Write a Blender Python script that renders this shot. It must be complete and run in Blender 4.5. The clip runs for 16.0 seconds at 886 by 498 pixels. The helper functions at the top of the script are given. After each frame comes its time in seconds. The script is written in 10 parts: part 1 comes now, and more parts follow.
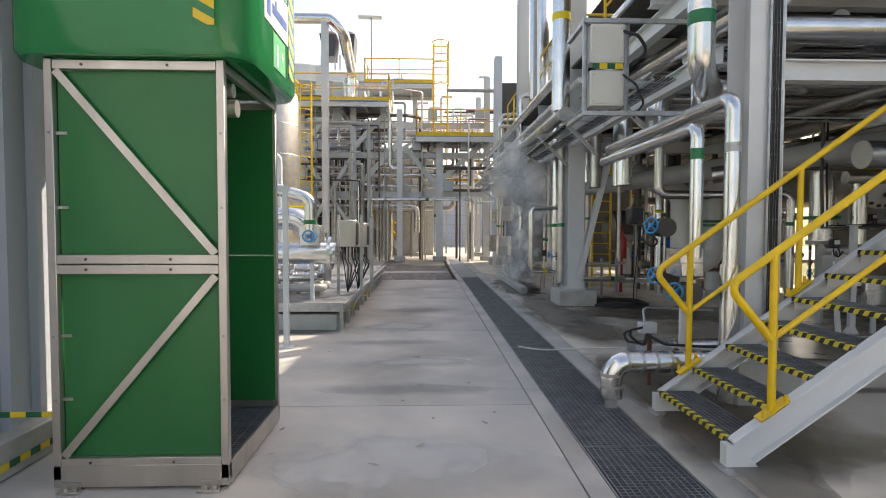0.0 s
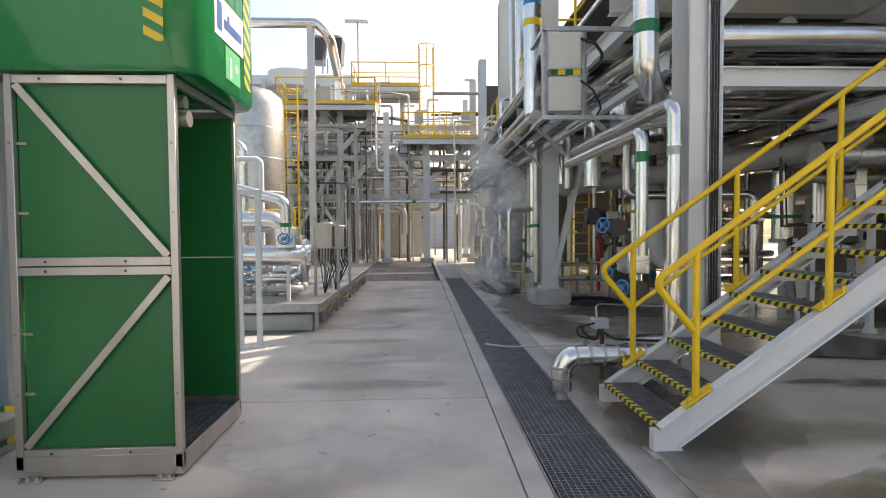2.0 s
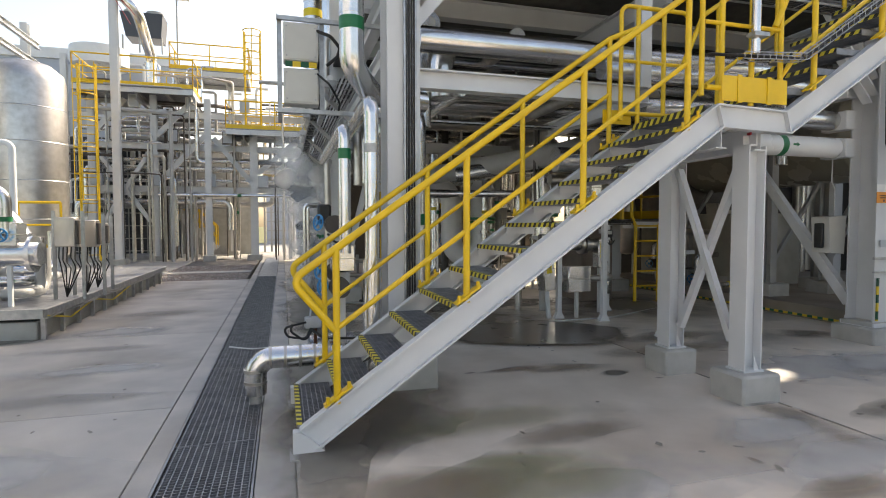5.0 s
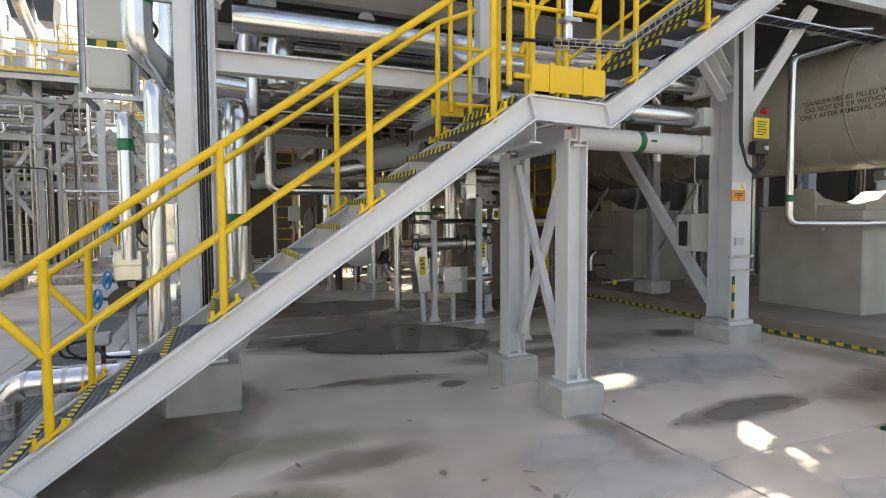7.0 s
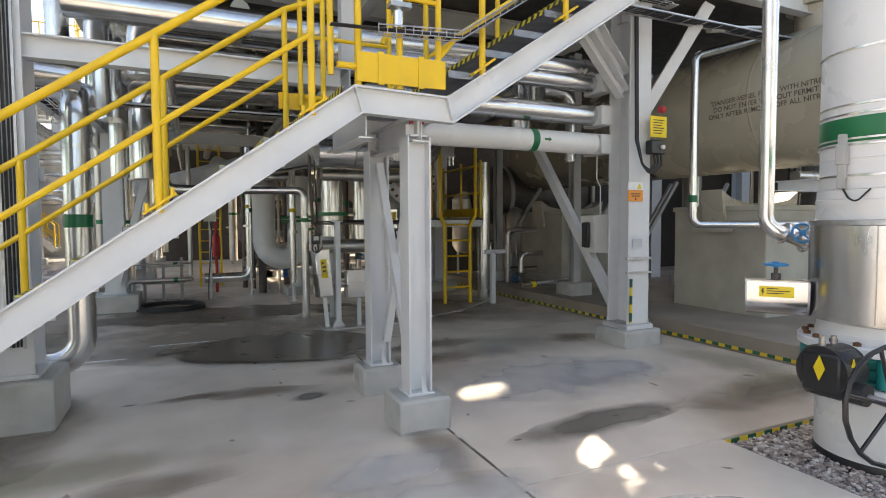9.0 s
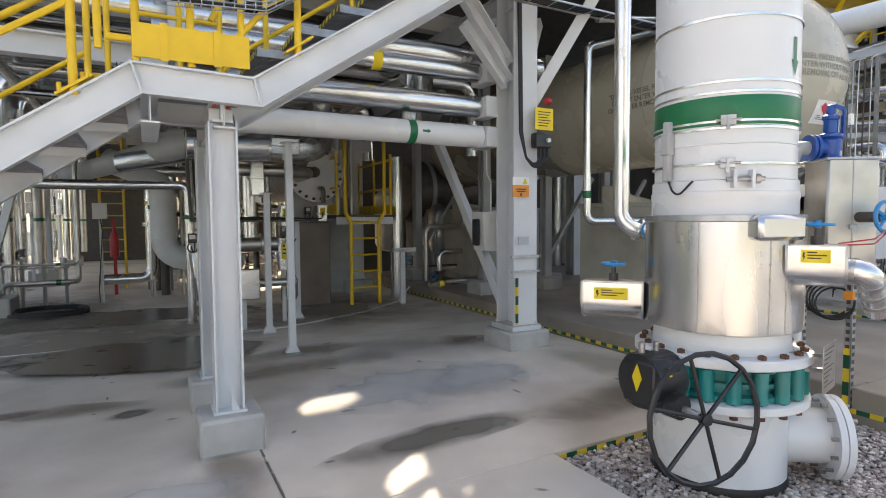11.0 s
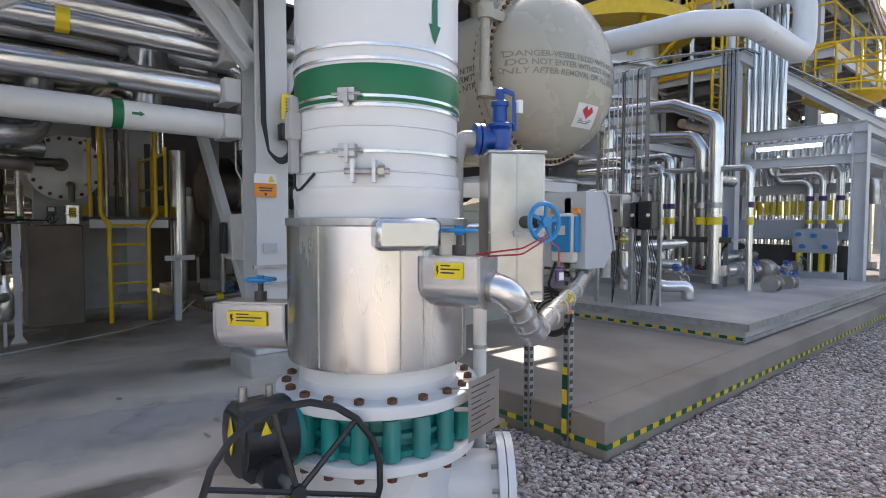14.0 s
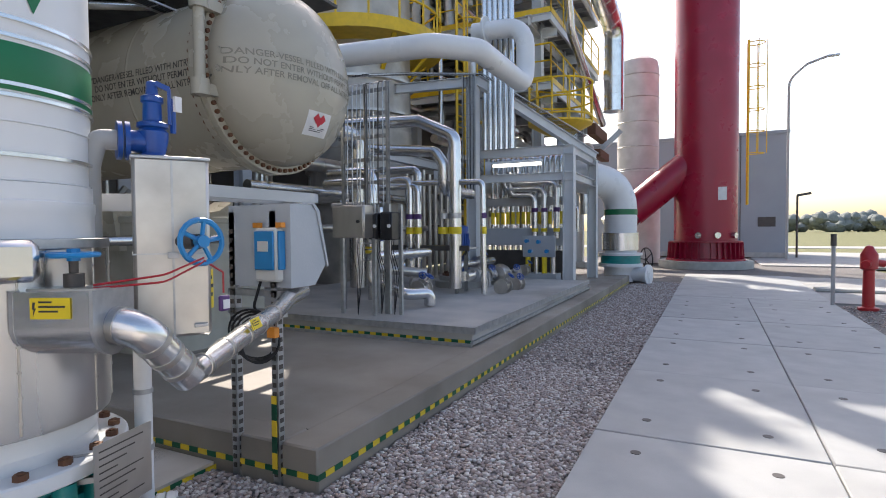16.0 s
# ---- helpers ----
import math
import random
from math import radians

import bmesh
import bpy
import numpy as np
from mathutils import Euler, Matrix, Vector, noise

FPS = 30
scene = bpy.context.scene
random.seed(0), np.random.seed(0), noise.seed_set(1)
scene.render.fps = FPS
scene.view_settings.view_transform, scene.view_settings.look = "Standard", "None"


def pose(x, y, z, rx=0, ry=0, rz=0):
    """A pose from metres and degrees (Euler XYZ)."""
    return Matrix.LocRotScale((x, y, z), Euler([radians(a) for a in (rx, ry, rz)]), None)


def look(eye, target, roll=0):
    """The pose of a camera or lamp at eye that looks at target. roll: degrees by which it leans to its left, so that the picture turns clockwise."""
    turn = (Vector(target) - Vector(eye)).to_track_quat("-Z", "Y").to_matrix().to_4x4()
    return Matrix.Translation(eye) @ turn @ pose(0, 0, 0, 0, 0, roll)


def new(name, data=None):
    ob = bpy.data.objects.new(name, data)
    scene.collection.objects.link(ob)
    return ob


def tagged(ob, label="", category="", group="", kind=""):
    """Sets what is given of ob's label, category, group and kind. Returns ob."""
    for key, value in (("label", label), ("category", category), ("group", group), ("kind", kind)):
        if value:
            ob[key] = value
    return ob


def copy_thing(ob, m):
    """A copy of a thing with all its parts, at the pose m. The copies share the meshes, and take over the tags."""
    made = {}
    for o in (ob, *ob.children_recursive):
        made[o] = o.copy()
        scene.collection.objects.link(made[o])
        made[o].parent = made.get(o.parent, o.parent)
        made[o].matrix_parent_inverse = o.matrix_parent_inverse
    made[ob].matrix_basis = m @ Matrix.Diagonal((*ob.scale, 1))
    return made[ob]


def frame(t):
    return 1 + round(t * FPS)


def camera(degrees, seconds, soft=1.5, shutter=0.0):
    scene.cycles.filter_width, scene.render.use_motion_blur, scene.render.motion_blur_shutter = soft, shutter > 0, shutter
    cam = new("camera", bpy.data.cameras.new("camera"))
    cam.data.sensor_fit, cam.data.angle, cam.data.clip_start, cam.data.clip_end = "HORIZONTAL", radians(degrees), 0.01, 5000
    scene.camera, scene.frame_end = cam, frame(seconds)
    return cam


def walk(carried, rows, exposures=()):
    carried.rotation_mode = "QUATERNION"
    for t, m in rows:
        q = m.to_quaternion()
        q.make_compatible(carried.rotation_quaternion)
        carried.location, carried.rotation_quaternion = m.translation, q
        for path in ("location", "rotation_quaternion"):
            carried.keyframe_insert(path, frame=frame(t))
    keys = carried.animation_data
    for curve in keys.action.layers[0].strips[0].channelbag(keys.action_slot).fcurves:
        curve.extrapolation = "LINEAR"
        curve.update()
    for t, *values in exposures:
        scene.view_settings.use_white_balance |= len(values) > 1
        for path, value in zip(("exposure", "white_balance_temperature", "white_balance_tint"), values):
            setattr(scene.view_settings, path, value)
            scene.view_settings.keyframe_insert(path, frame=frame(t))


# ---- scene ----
cam = camera(77.8, 16.0, soft=1.0)
PATH = [
    (0, (-0.069, 0.055, 1.445), (-0.005, 2.053, 1.367), 0.1),
    (0.5, (-0.062, 0.073, 1.452), (0.005, 2.07, 1.371), 0.1),
    (1, (-0.015, 0.017, 1.462), (0.059, 2.014, 1.385), -0.0),
    (1.5, (0.101, -0.091, 1.464), (0.181, 1.906, 1.39), -0.2),
    (2, (0.248, -0.162, 1.442), (0.331, 1.835, 1.37), -0.4),
    (2.5, (0.473, -0.178, 1.437), (0.608, 1.816, 1.358), -0.4),
    (3, (0.732, -0.219, 1.454), (0.985, 1.763, 1.371), -0.5),
    (3.5, (1.001, -0.301, 1.444), (1.372, 1.663, 1.367), -0.5),
    (3.7, (1.055, -0.345, 1.436), (1.466, 1.611, 1.363), -0.5),
    (5.8, (2.192, -0.167, 1.45), (2.815, 1.731, 1.353), -0.3),
    (6, (2.317, -0.149, 1.44), (2.961, 1.742, 1.35), -0.5),
    (6.5, (2.54, -0.126, 1.479), (3.253, 1.74, 1.372), -0.2),
    (7, (2.832, -0.169, 1.479), (3.584, 1.681, 1.377), -0.3),
    (7.5, (3.048, -0.208, 1.463), (3.816, 1.636, 1.365), -0.2),
    (8, (3.323, -0.2, 1.467), (4.109, 1.636, 1.364), -0.3),
    (8.5, (3.588, -0.246, 1.466), (4.399, 1.579, 1.365), -0.3),
    (9, (3.878, -0.291, 1.481), (4.71, 1.526, 1.38), -0.3),
    (9.2, (3.969, -0.294, 1.472), (4.808, 1.519, 1.37), -0.3),
    (11.3, (5.085, -0.376, 1.466), (6.051, 1.372, 1.358), -0.3),
    (11.5, (5.202, -0.358, 1.46), (6.177, 1.384, 1.355), -0.2),
    (12, (5.429, -0.386, 1.449), (6.424, 1.346, 1.348), -0.0),
    (12.5, (5.682, -0.433, 1.456), (6.691, 1.291, 1.356), -0.1),
    (13, (5.947, -0.387, 1.437), (6.985, 1.319, 1.335), 0.2),
    (13.5, (6.187, -0.374, 1.444), (7.331, 1.263, 1.344), 0.2),
    (14, (6.405, -0.473, 1.453), (7.716, 1.034, 1.36), 0.1),
    (14.5, (6.569, -0.552, 1.449), (8.029, 0.813, 1.367), -0.2),
    (15, (6.754, -0.572, 1.476), (8.359, 0.619, 1.397), -0.2),
    (15.5, (6.863, -0.582, 1.49), (8.592, 0.42, 1.417), -0.3),
    (16, (6.881, -0.658, 1.494), (8.676, 0.222, 1.428), -0.4),
]
walk(cam, [(t, look(eye, target, roll)) for t, eye, target, roll in PATH], exposures=[(0, 1.18, 8000, 12), (3.5, 1.15, 8000, 12), (7, 1.55, 8100, 12), (9, 1.66, 8000, 12), (12.5, 1.5, 7400, 13), (14, 1.29, 7050, 14), (15, 1.13, 6950, 14), (16, 1.0, 6850, 14)])

# ---- light ----
SUN_AZ, SUN_EL = 52, 44  # degrees clockwise from +y, and above the horizon
world = bpy.data.worlds.new("world")
scene.world = world
world.use_nodes = True
wn = world.node_tree.nodes
sky = wn.new("ShaderNodeTexSky")
sky.sky_type, sky.sun_disc = "NISHITA", False
sky.sun_elevation, sky.sun_rotation = radians(SUN_EL), radians(SUN_AZ)
sky.dust_density, sky.air_density, sky.ozone_density = 2.5, 1.0, 0.6
wn["Background"].inputs[1].default_value = 0.15
world.node_tree.links.new(sky.outputs[0], wn["Background"].inputs[0])
sun = new("sun", bpy.data.lights.new("sun", "SUN"))
sun.data.energy, sun.data.angle, sun.data.color = 3.6, radians(0.6), (1.0, 0.95, 0.87)
sd = Vector((math.sin(radians(SUN_AZ)) * math.cos(radians(SUN_EL)), math.cos(radians(SUN_AZ)) * math.cos(radians(SUN_EL)), math.sin(radians(SUN_EL))))
sun.matrix_world = look(sd * 60, (0, 0, 0))


# ---- materials ----
def mat(name, a, b=None, rough=0.5, metal=0.0, scale=6.0, bump=0.1, fine=60.0, stain=0.0, dirt=(0.12, 0.1, 0.08), vary=0.12, stretch=(1, 1, 1), per_object=0.0):
    """Two-scale surface: broad tone from a to b, stains of dirt, fine grain in the relief and the gloss."""
    m = bpy.data.materials.new(name)
    m.use_nodes = True
    nt = m.node_tree
    n, l = nt.nodes, nt.links
    p = n["Principled BSDF"]
    b = b or tuple(c * 0.85 for c in a)
    co = n.new("ShaderNodeTexCoord")
    mp = n.new("ShaderNodeMapping")
    mp.inputs["Scale"].default_value = stretch
    l.new(co.outputs["Object"], mp.inputs[0])
    n1 = n.new("ShaderNodeTexNoise")
    n1.inputs["Scale"].default_value, n1.inputs["Detail"].default_value = scale, 6
    l.new(mp.outputs[0], n1.inputs["Vector"])
    r1 = n.new("ShaderNodeMapRange")
    r1.inputs["From Min"].default_value, r1.inputs["From Max"].default_value = 0.3, 0.7
    l.new(n1.outputs[0], r1.inputs[0])
    mx = n.new("ShaderNodeMix")
    mx.data_type = "RGBA"
    mx.inputs["A"].default_value, mx.inputs["B"].default_value = (*a, 1), (*b, 1)
    l.new(r1.outputs[0], mx.inputs["Factor"])
    col = mx.outputs["Result"]
    if stain:
        n2 = n.new("ShaderNodeTexNoise")
        n2.inputs["Scale"].default_value, n2.inputs["Detail"].default_value, n2.inputs["Distortion"].default_value = scale * 0.37, 8, 0.6
        l.new(mp.outputs[0], n2.inputs["Vector"])
        r2 = n.new("ShaderNodeMapRange")
        r2.inputs["From Min"].default_value, r2.inputs["From Max"].default_value, r2.inputs["To Max"].default_value = 0.5, 0.78, stain
        l.new(n2.outputs[0], r2.inputs[0])
        m2 = n.new("ShaderNodeMix")
        m2.data_type = "RGBA"
        m2.inputs["B"].default_value = (*dirt, 1)
        l.new(r2.outputs[0], m2.inputs["Factor"])
        l.new(col, m2.inputs["A"])
        col = m2.outputs["Result"]
    if per_object:
        oi = n.new("ShaderNodeObjectInfo")
        r3 = n.new("ShaderNodeMapRange")
        r3.inputs["To Min"].default_value, r3.inputs["To Max"].default_value = 1 - per_object, 1 + per_object
        l.new(oi.outputs["Random"], r3.inputs[0])
        hv = n.new("ShaderNodeHueSaturation")
        l.new(r3.outputs[0], hv.inputs["Value"])
        l.new(col, hv.inputs["Color"])
        col = hv.outputs[0]
    l.new(col, p.inputs["Base Color"])
    n3 = n.new("ShaderNodeTexNoise")
    n3.inputs["Scale"].default_value, n3.inputs["Detail"].default_value = fine, 4
    l.new(mp.outputs[0], n3.inputs["Vector"])
    rr = n.new("ShaderNodeMapRange")
    rr.inputs["To Min"].default_value, rr.inputs["To Max"].default_value = max(0.03, rough - vary), min(1, rough + vary)
    l.new(n1.outputs[0], rr.inputs[0])
    l.new(rr.outputs[0], p.inputs["Roughness"])
    p.inputs["Metallic"].default_value = metal
    if bump:
        bp = n.new("ShaderNodeBump")
        bp.inputs["Strength"].default_value, bp.inputs["Distance"].default_value = bump, 0.01
        l.new(n3.outputs[0], bp.inputs["Height"])
        l.new(bp.outputs[0], p.inputs["Normal"])
    return m


def stripes(name, a, b, period, way, rough=0.5):
    """Painted or taped stripes of two colours, worn a little, along the vector way."""
    m = mat(name, a, rough=rough)
    n, l = m.node_tree.nodes, m.node_tree.links
    p = n["Principled BSDF"]
    co = n.new("ShaderNodeTexCoord")
    dp = n.new("ShaderNodeVectorMath")
    dp.operation = "DOT_PRODUCT"
    dp.inputs[1].default_value = Vector(way) / period
    l.new(co.outputs["Object"], dp.inputs[0])
    fr = n.new("ShaderNodeMath")
    fr.operation = "FRACT"
    l.new(dp.outputs["Value"], fr.inputs[0])
    gt = n.new("ShaderNodeMath")
    gt.operation = "GREATER_THAN"
    gt.inputs[1].default_value = 0.5
    l.new(fr.outputs[0], gt.inputs[0])
    mx = n.new("ShaderNodeMix")
    mx.data_type = "RGBA"
    l.new(gt.outputs[0], mx.inputs["Factor"])
    old = p.inputs["Base Color"].links[0].from_socket
    l.new(old, mx.inputs["A"])
    mx.inputs["B"].default_value = (*b, 1)
    l.new(mx.outputs["Result"], p.inputs["Base Color"])
    return m


CONCRETE = mat("concrete_floor", (0.50, 0.475, 0.435), (0.33, 0.325, 0.32), 0.58, scale=1.3, bump=0.16, fine=80, stain=0.7, dirt=(0.17, 0.15, 0.125), vary=0.2)
SHELTERED = mat("concrete_sheltered", (0.70, 0.635, 0.56), (0.52, 0.465, 0.40), 0.48, scale=1.3, bump=0.16, fine=70, stain=0.85, dirt=(0.25, 0.195, 0.145), vary=0.25)
BLOCK = mat("concrete_block", (0.44, 0.44, 0.42), (0.35, 0.35, 0.33), 0.75, scale=5, bump=0.25, fine=70, stain=0.4, dirt=(0.24, 0.22, 0.15))
SLAB = mat("paving_slab", (0.385, 0.395, 0.39), (0.325, 0.335, 0.335), 0.7, scale=2.5, bump=0.12, fine=120, stain=0.22, dirt=(0.27, 0.26, 0.24), per_object=0.06)
WET = mat("wet_concrete", (0.085, 0.072, 0.06), (0.13, 0.11, 0.09), 0.30, scale=3, bump=0.03, vary=0.1)
DAMP = mat("damp_concrete", (0.13, 0.12, 0.10), (0.19, 0.175, 0.15), 0.35, scale=3, bump=0.06, vary=0.15)
BLACKWET = mat("oily_wet_concrete", (0.03, 0.028, 0.026), (0.055, 0.05, 0.045), 0.1, scale=3, bump=0.03, vary=0.06)
RUST_STAIN = mat("rust_stained_concrete", (0.27, 0.19, 0.14), (0.22, 0.18, 0.15), 0.6, scale=5, bump=0.1)
MOSS = mat("mossy_concrete", (0.19, 0.19, 0.10), (0.24, 0.235, 0.19), 0.75, scale=4, bump=0.2)
PEBBLE = mat("pebble", (0.42, 0.40, 0.39), (0.30, 0.275, 0.265), 0.75, scale=1.5, bump=0.1)
GRAVEL = mat("gravel_bed", (0.22, 0.205, 0.195), (0.1, 0.092, 0.087), 0.9, scale=45, bump=1.0, fine=60)
WHITE = mat("grey_white_steel_paint", (0.60, 0.62, 0.63), (0.55, 0.57, 0.585), 0.38, scale=3, bump=0.03, stain=0.18, dirt=(0.36, 0.34, 0.31))
STEEL = mat("light_grey_steel_paint", (0.40, 0.405, 0.40), (0.33, 0.335, 0.33), 0.45, scale=3, bump=0.04, stain=0.25, dirt=(0.27, 0.25, 0.22))
GALV = mat("galvanised_steel", (0.50, 0.51, 0.52), (0.36, 0.37, 0.38), 0.42, 0.85, scale=14, bump=0.05)
ALU = mat("aluminium_cladding", (0.74, 0.74, 0.735), (0.64, 0.64, 0.64), 0.24, 1.0, scale=4, bump=0.035, fine=9, vary=0.08)
ALU_DULL = mat("weathered_aluminium_cladding", (0.60, 0.58, 0.55), (0.44, 0.42, 0.39), 0.36, 1.0, scale=5, bump=0.05, fine=12)
BRUSHED = mat("brushed_stainless", (0.58, 0.55, 0.51), (0.46, 0.43, 0.395), 0.36, 0.9, scale=5, bump=0.04, stretch=(1, 1, 0.2))
YELLOW = mat("yellow_paint", (0.78, 0.50, 0.012), (0.66, 0.42, 0.012), 0.38, scale=7, bump=0.04, stain=0.15, dirt=(0.3, 0.22, 0.07))
GREEN = mat("green_enamel", (0.008, 0.145, 0.04), (0.007, 0.12, 0.033), 0.3, scale=1.6, bump=0.01, vary=0.06)
GREEN_GLOSS = mat("green_glossy_fibreglass", (0.006, 0.19, 0.06), (0.006, 0.155, 0.047), 0.1, scale=1.6, bump=0.006, vary=0.04)
BAND = mat("green_band", (0.0, 0.15, 0.055), None, 0.4, bump=0.02)
TEAL = mat("teal_enamel", (0.0, 0.26, 0.25), (0.0, 0.20, 0.195), 0.38, scale=8, bump=0.05, stain=0.25, dirt=(0.2, 0.1, 0.05))
PIPE_WHITE = mat("white_pipe_paint", (0.70, 0.715, 0.72), (0.65, 0.665, 0.675), 0.3, scale=2.5, bump=0.02, stain=0.12, dirt=(0.46, 0.44, 0.41))
BEIGE = mat("beige_vessel_paint", (0.43, 0.405, 0.33), (0.385, 0.36, 0.295), 0.27, scale=2.0, bump=0.025, stain=0.15, dirt=(0.22, 0.2, 0.15), vary=0.06)
RED = mat("crimson_paint", (0.33, 0.008, 0.035), (0.28, 0.007, 0.03), 0.3, scale=1.5, bump=0.02)
HYD_RED = mat("red_enamel", (0.42, 0.015, 0.02), None, 0.35)
BLUE = mat("blue_enamel", (0.008, 0.075, 0.33), (0.006, 0.055, 0.25), 0.32, scale=9, bump=0.05)
WHEEL_BLUE = mat("sky_blue_enamel", (0.01, 0.22, 0.5), None, 0.35)
BLACK = mat("black_paint", (0.012, 0.012, 0.014), (0.02, 0.02, 0.022), 0.33, scale=8)
RUBBER = mat("black_rubber", (0.016, 0.016, 0.017), None, 0.6)
# dark steel; also the gloom colour of the added backdrop walls
DARK = mat("dark_steel_and_gloom", (0.055, 0.047, 0.042), (0.075, 0.066, 0.058), 0.5, scale=6)
RUSTY = mat("rusty_bolt", (0.10, 0.035, 0.018), (0.16, 0.075, 0.035), 0.75, scale=40, bump=0.3)
BOLT = mat("zinc_bolt", (0.45, 0.44, 0.42), (0.3, 0.29, 0.28), 0.4, 0.9, scale=30)
GREY_BOX = mat("grey_enclosure_paint", (0.42, 0.45, 0.48), (0.39, 0.42, 0.45), 0.4, scale=4)
PALE_BOX = mat("pale_enclosure_paint", (0.62, 0.62, 0.58), (0.57, 0.57, 0.54), 0.4, scale=4, stain=0.1)
STICKER = mat("yellow_sticker", (0.80, 0.60, 0.02), None, 0.45, bump=0)
ORANGE = mat("orange_sign", (0.75, 0.27, 0.03), None, 0.45, bump=0)
PAPER = mat("white_label", (0.78, 0.78, 0.77), None, 0.5, bump=0)
INK = mat("dark_ink", (0.03, 0.03, 0.035), None, 0.6, bump=0)
STENCIL = mat("faded_black_stencil", (0.06, 0.055, 0.045), None, 0.6, bump=0)
STENCIL_FADED = mat("weathered_stencil", (0.245, 0.23, 0.185), None, 0.6, bump=0)
LABEL_RED = mat("red_ink", (0.6, 0.03, 0.05), None, 0.5, bump=0)
PALE_GREEN = mat("pale_green_sign", (0.1, 0.45, 0.2), None, 0.4, bump=0)
PURPLE = mat("purple_band", (0.10, 0.04, 0.16), None, 0.5, bump=0)
CLAD = mat("blue_grey_wall_sheet", (0.42, 0.46, 0.53), (0.37, 0.41, 0.48), 0.4, scale=1.5, bump=0.02)
RENDERED = mat("pale_rendered_wall", (0.50, 0.48, 0.44), (0.44, 0.42, 0.39), 0.85, scale=1.2, bump=0.15, stain=0.15)
GREY_SHEET = mat("grey_building_sheet", (0.30, 0.335, 0.37), (0.28, 0.31, 0.345), 0.5, scale=1)
# deck plate base colour lowered to deepen the shade overhead
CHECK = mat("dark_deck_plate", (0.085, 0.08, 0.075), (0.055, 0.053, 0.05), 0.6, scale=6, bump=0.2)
GRATE = mat("galvanised_grating", (0.30, 0.315, 0.34), (0.20, 0.21, 0.23), 0.45, 0.7, scale=10)
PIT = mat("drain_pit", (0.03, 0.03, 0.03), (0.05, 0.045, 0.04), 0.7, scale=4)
GRASS = mat("dry_grass", (0.16, 0.155, 0.055), (0.10, 0.11, 0.04), 0.9, scale=2.5, bump=0.6, fine=30)
ASPHALT = mat("light_road_concrete", (0.36, 0.355, 0.34), (0.30, 0.295, 0.285), 0.75, scale=1.2, bump=0.15, stain=0.2)
# leaf colour lightened and greyed in place of air haze
FOLIAGE = mat("haze_paled_foliage", (0.25, 0.27, 0.25), (0.19, 0.21, 0.195), 0.9, scale=1.5)
FAN_DARK = mat("dark_fin_coil", (0.04, 0.045, 0.055), (0.06, 0.065, 0.075), 0.5, scale=20)
NOSING = stripes("black_yellow_nosing", (0.02, 0.02, 0.02), (0.60, 0.50, 0.05), 0.075, (0.3, 0.9, 0.6), 0.6)
TAPE_Y = stripes("green_yellow_strip_along_y", (0.0, 0.10, 0.045), (0.72, 0.50, 0.03), 0.17, (0, 1, 0))
TAPE_X = stripes("green_yellow_strip_along_x", (0.0, 0.10, 0.045), (0.72, 0.50, 0.03), 0.17, (1, 0, 0))
TAPE_Z = stripes("green_yellow_strip_upright", (0.0, 0.07, 0.035), (0.72, 0.50, 0.03), 0.2, (0, 0, 1))
STRIPE_TANK = stripes("yellow_green_stripes", (0.62, 0.45, 0.02), (0.006, 0.155, 0.05), 0.09, (0.5, 0.5, 0.9), 0.15)
LAMP_GLOW = mat("lit_tube", (0.9, 0.9, 0.88), None, 0.4, bump=0)
LAMP_GLOW.node_tree.nodes["Principled BSDF"].inputs["Emission Color"].default_value = (1, 0.97, 0.9, 1)
LAMP_GLOW.node_tree.nodes["Principled BSDF"].inputs["Emission Strength"].default_value = 1.5


def soften(m, strength=0.9, inner=0.1, outer=0.48, grain=2.2):
    """Lets a stain fade out unevenly towards its edge."""
    n, l = m.node_tree.nodes, m.node_tree.links
    co = n.new("ShaderNodeTexCoord")
    sb = n.new("ShaderNodeVectorMath")
    sb.operation = "SUBTRACT"
    sb.inputs[1].default_value = (0.5, 0.5, 0.5)
    l.new(co.outputs["Generated"], sb.inputs[0])
    fl = n.new("ShaderNodeVectorMath")
    fl.operation = "MULTIPLY"
    fl.inputs[1].default_value = (1, 1, 0)
    l.new(sb.outputs[0], fl.inputs[0])
    ln = n.new("ShaderNodeVectorMath")
    ln.operation = "LENGTH"
    l.new(fl.outputs[0], ln.inputs[0])
    ns = n.new("ShaderNodeTexNoise")
    ns.inputs["Scale"].default_value, ns.inputs["Detail"].default_value = grain, 7
    l.new(co.outputs["Object"], ns.inputs["Vector"])
    ma = n.new("ShaderNodeMath")
    ma.operation = "MULTIPLY_ADD"
    ma.inputs[1].default_value, ma.inputs[2].default_value = 0.5, -0.25
    l.new(ns.outputs[0], ma.inputs[0])
    ad = n.new("ShaderNodeMath")
    l.new(ln.outputs["Value"], ad.inputs[0])
    l.new(ma.outputs[0], ad.inputs[1])
    mr = n.new("ShaderNodeMapRange")
    mr.interpolation_type = "SMOOTHSTEP"
    mr.inputs["From Min"].default_value, mr.inputs["From Max"].default_value = inner, outer
    mr.inputs["To Min"].default_value, mr.inputs["To Max"].default_value = strength, 0.0
    l.new(ad.outputs[0], mr.inputs[0])
    l.new(mr.outputs[0], n["Principled BSDF"].inputs["Alpha"])
    return m


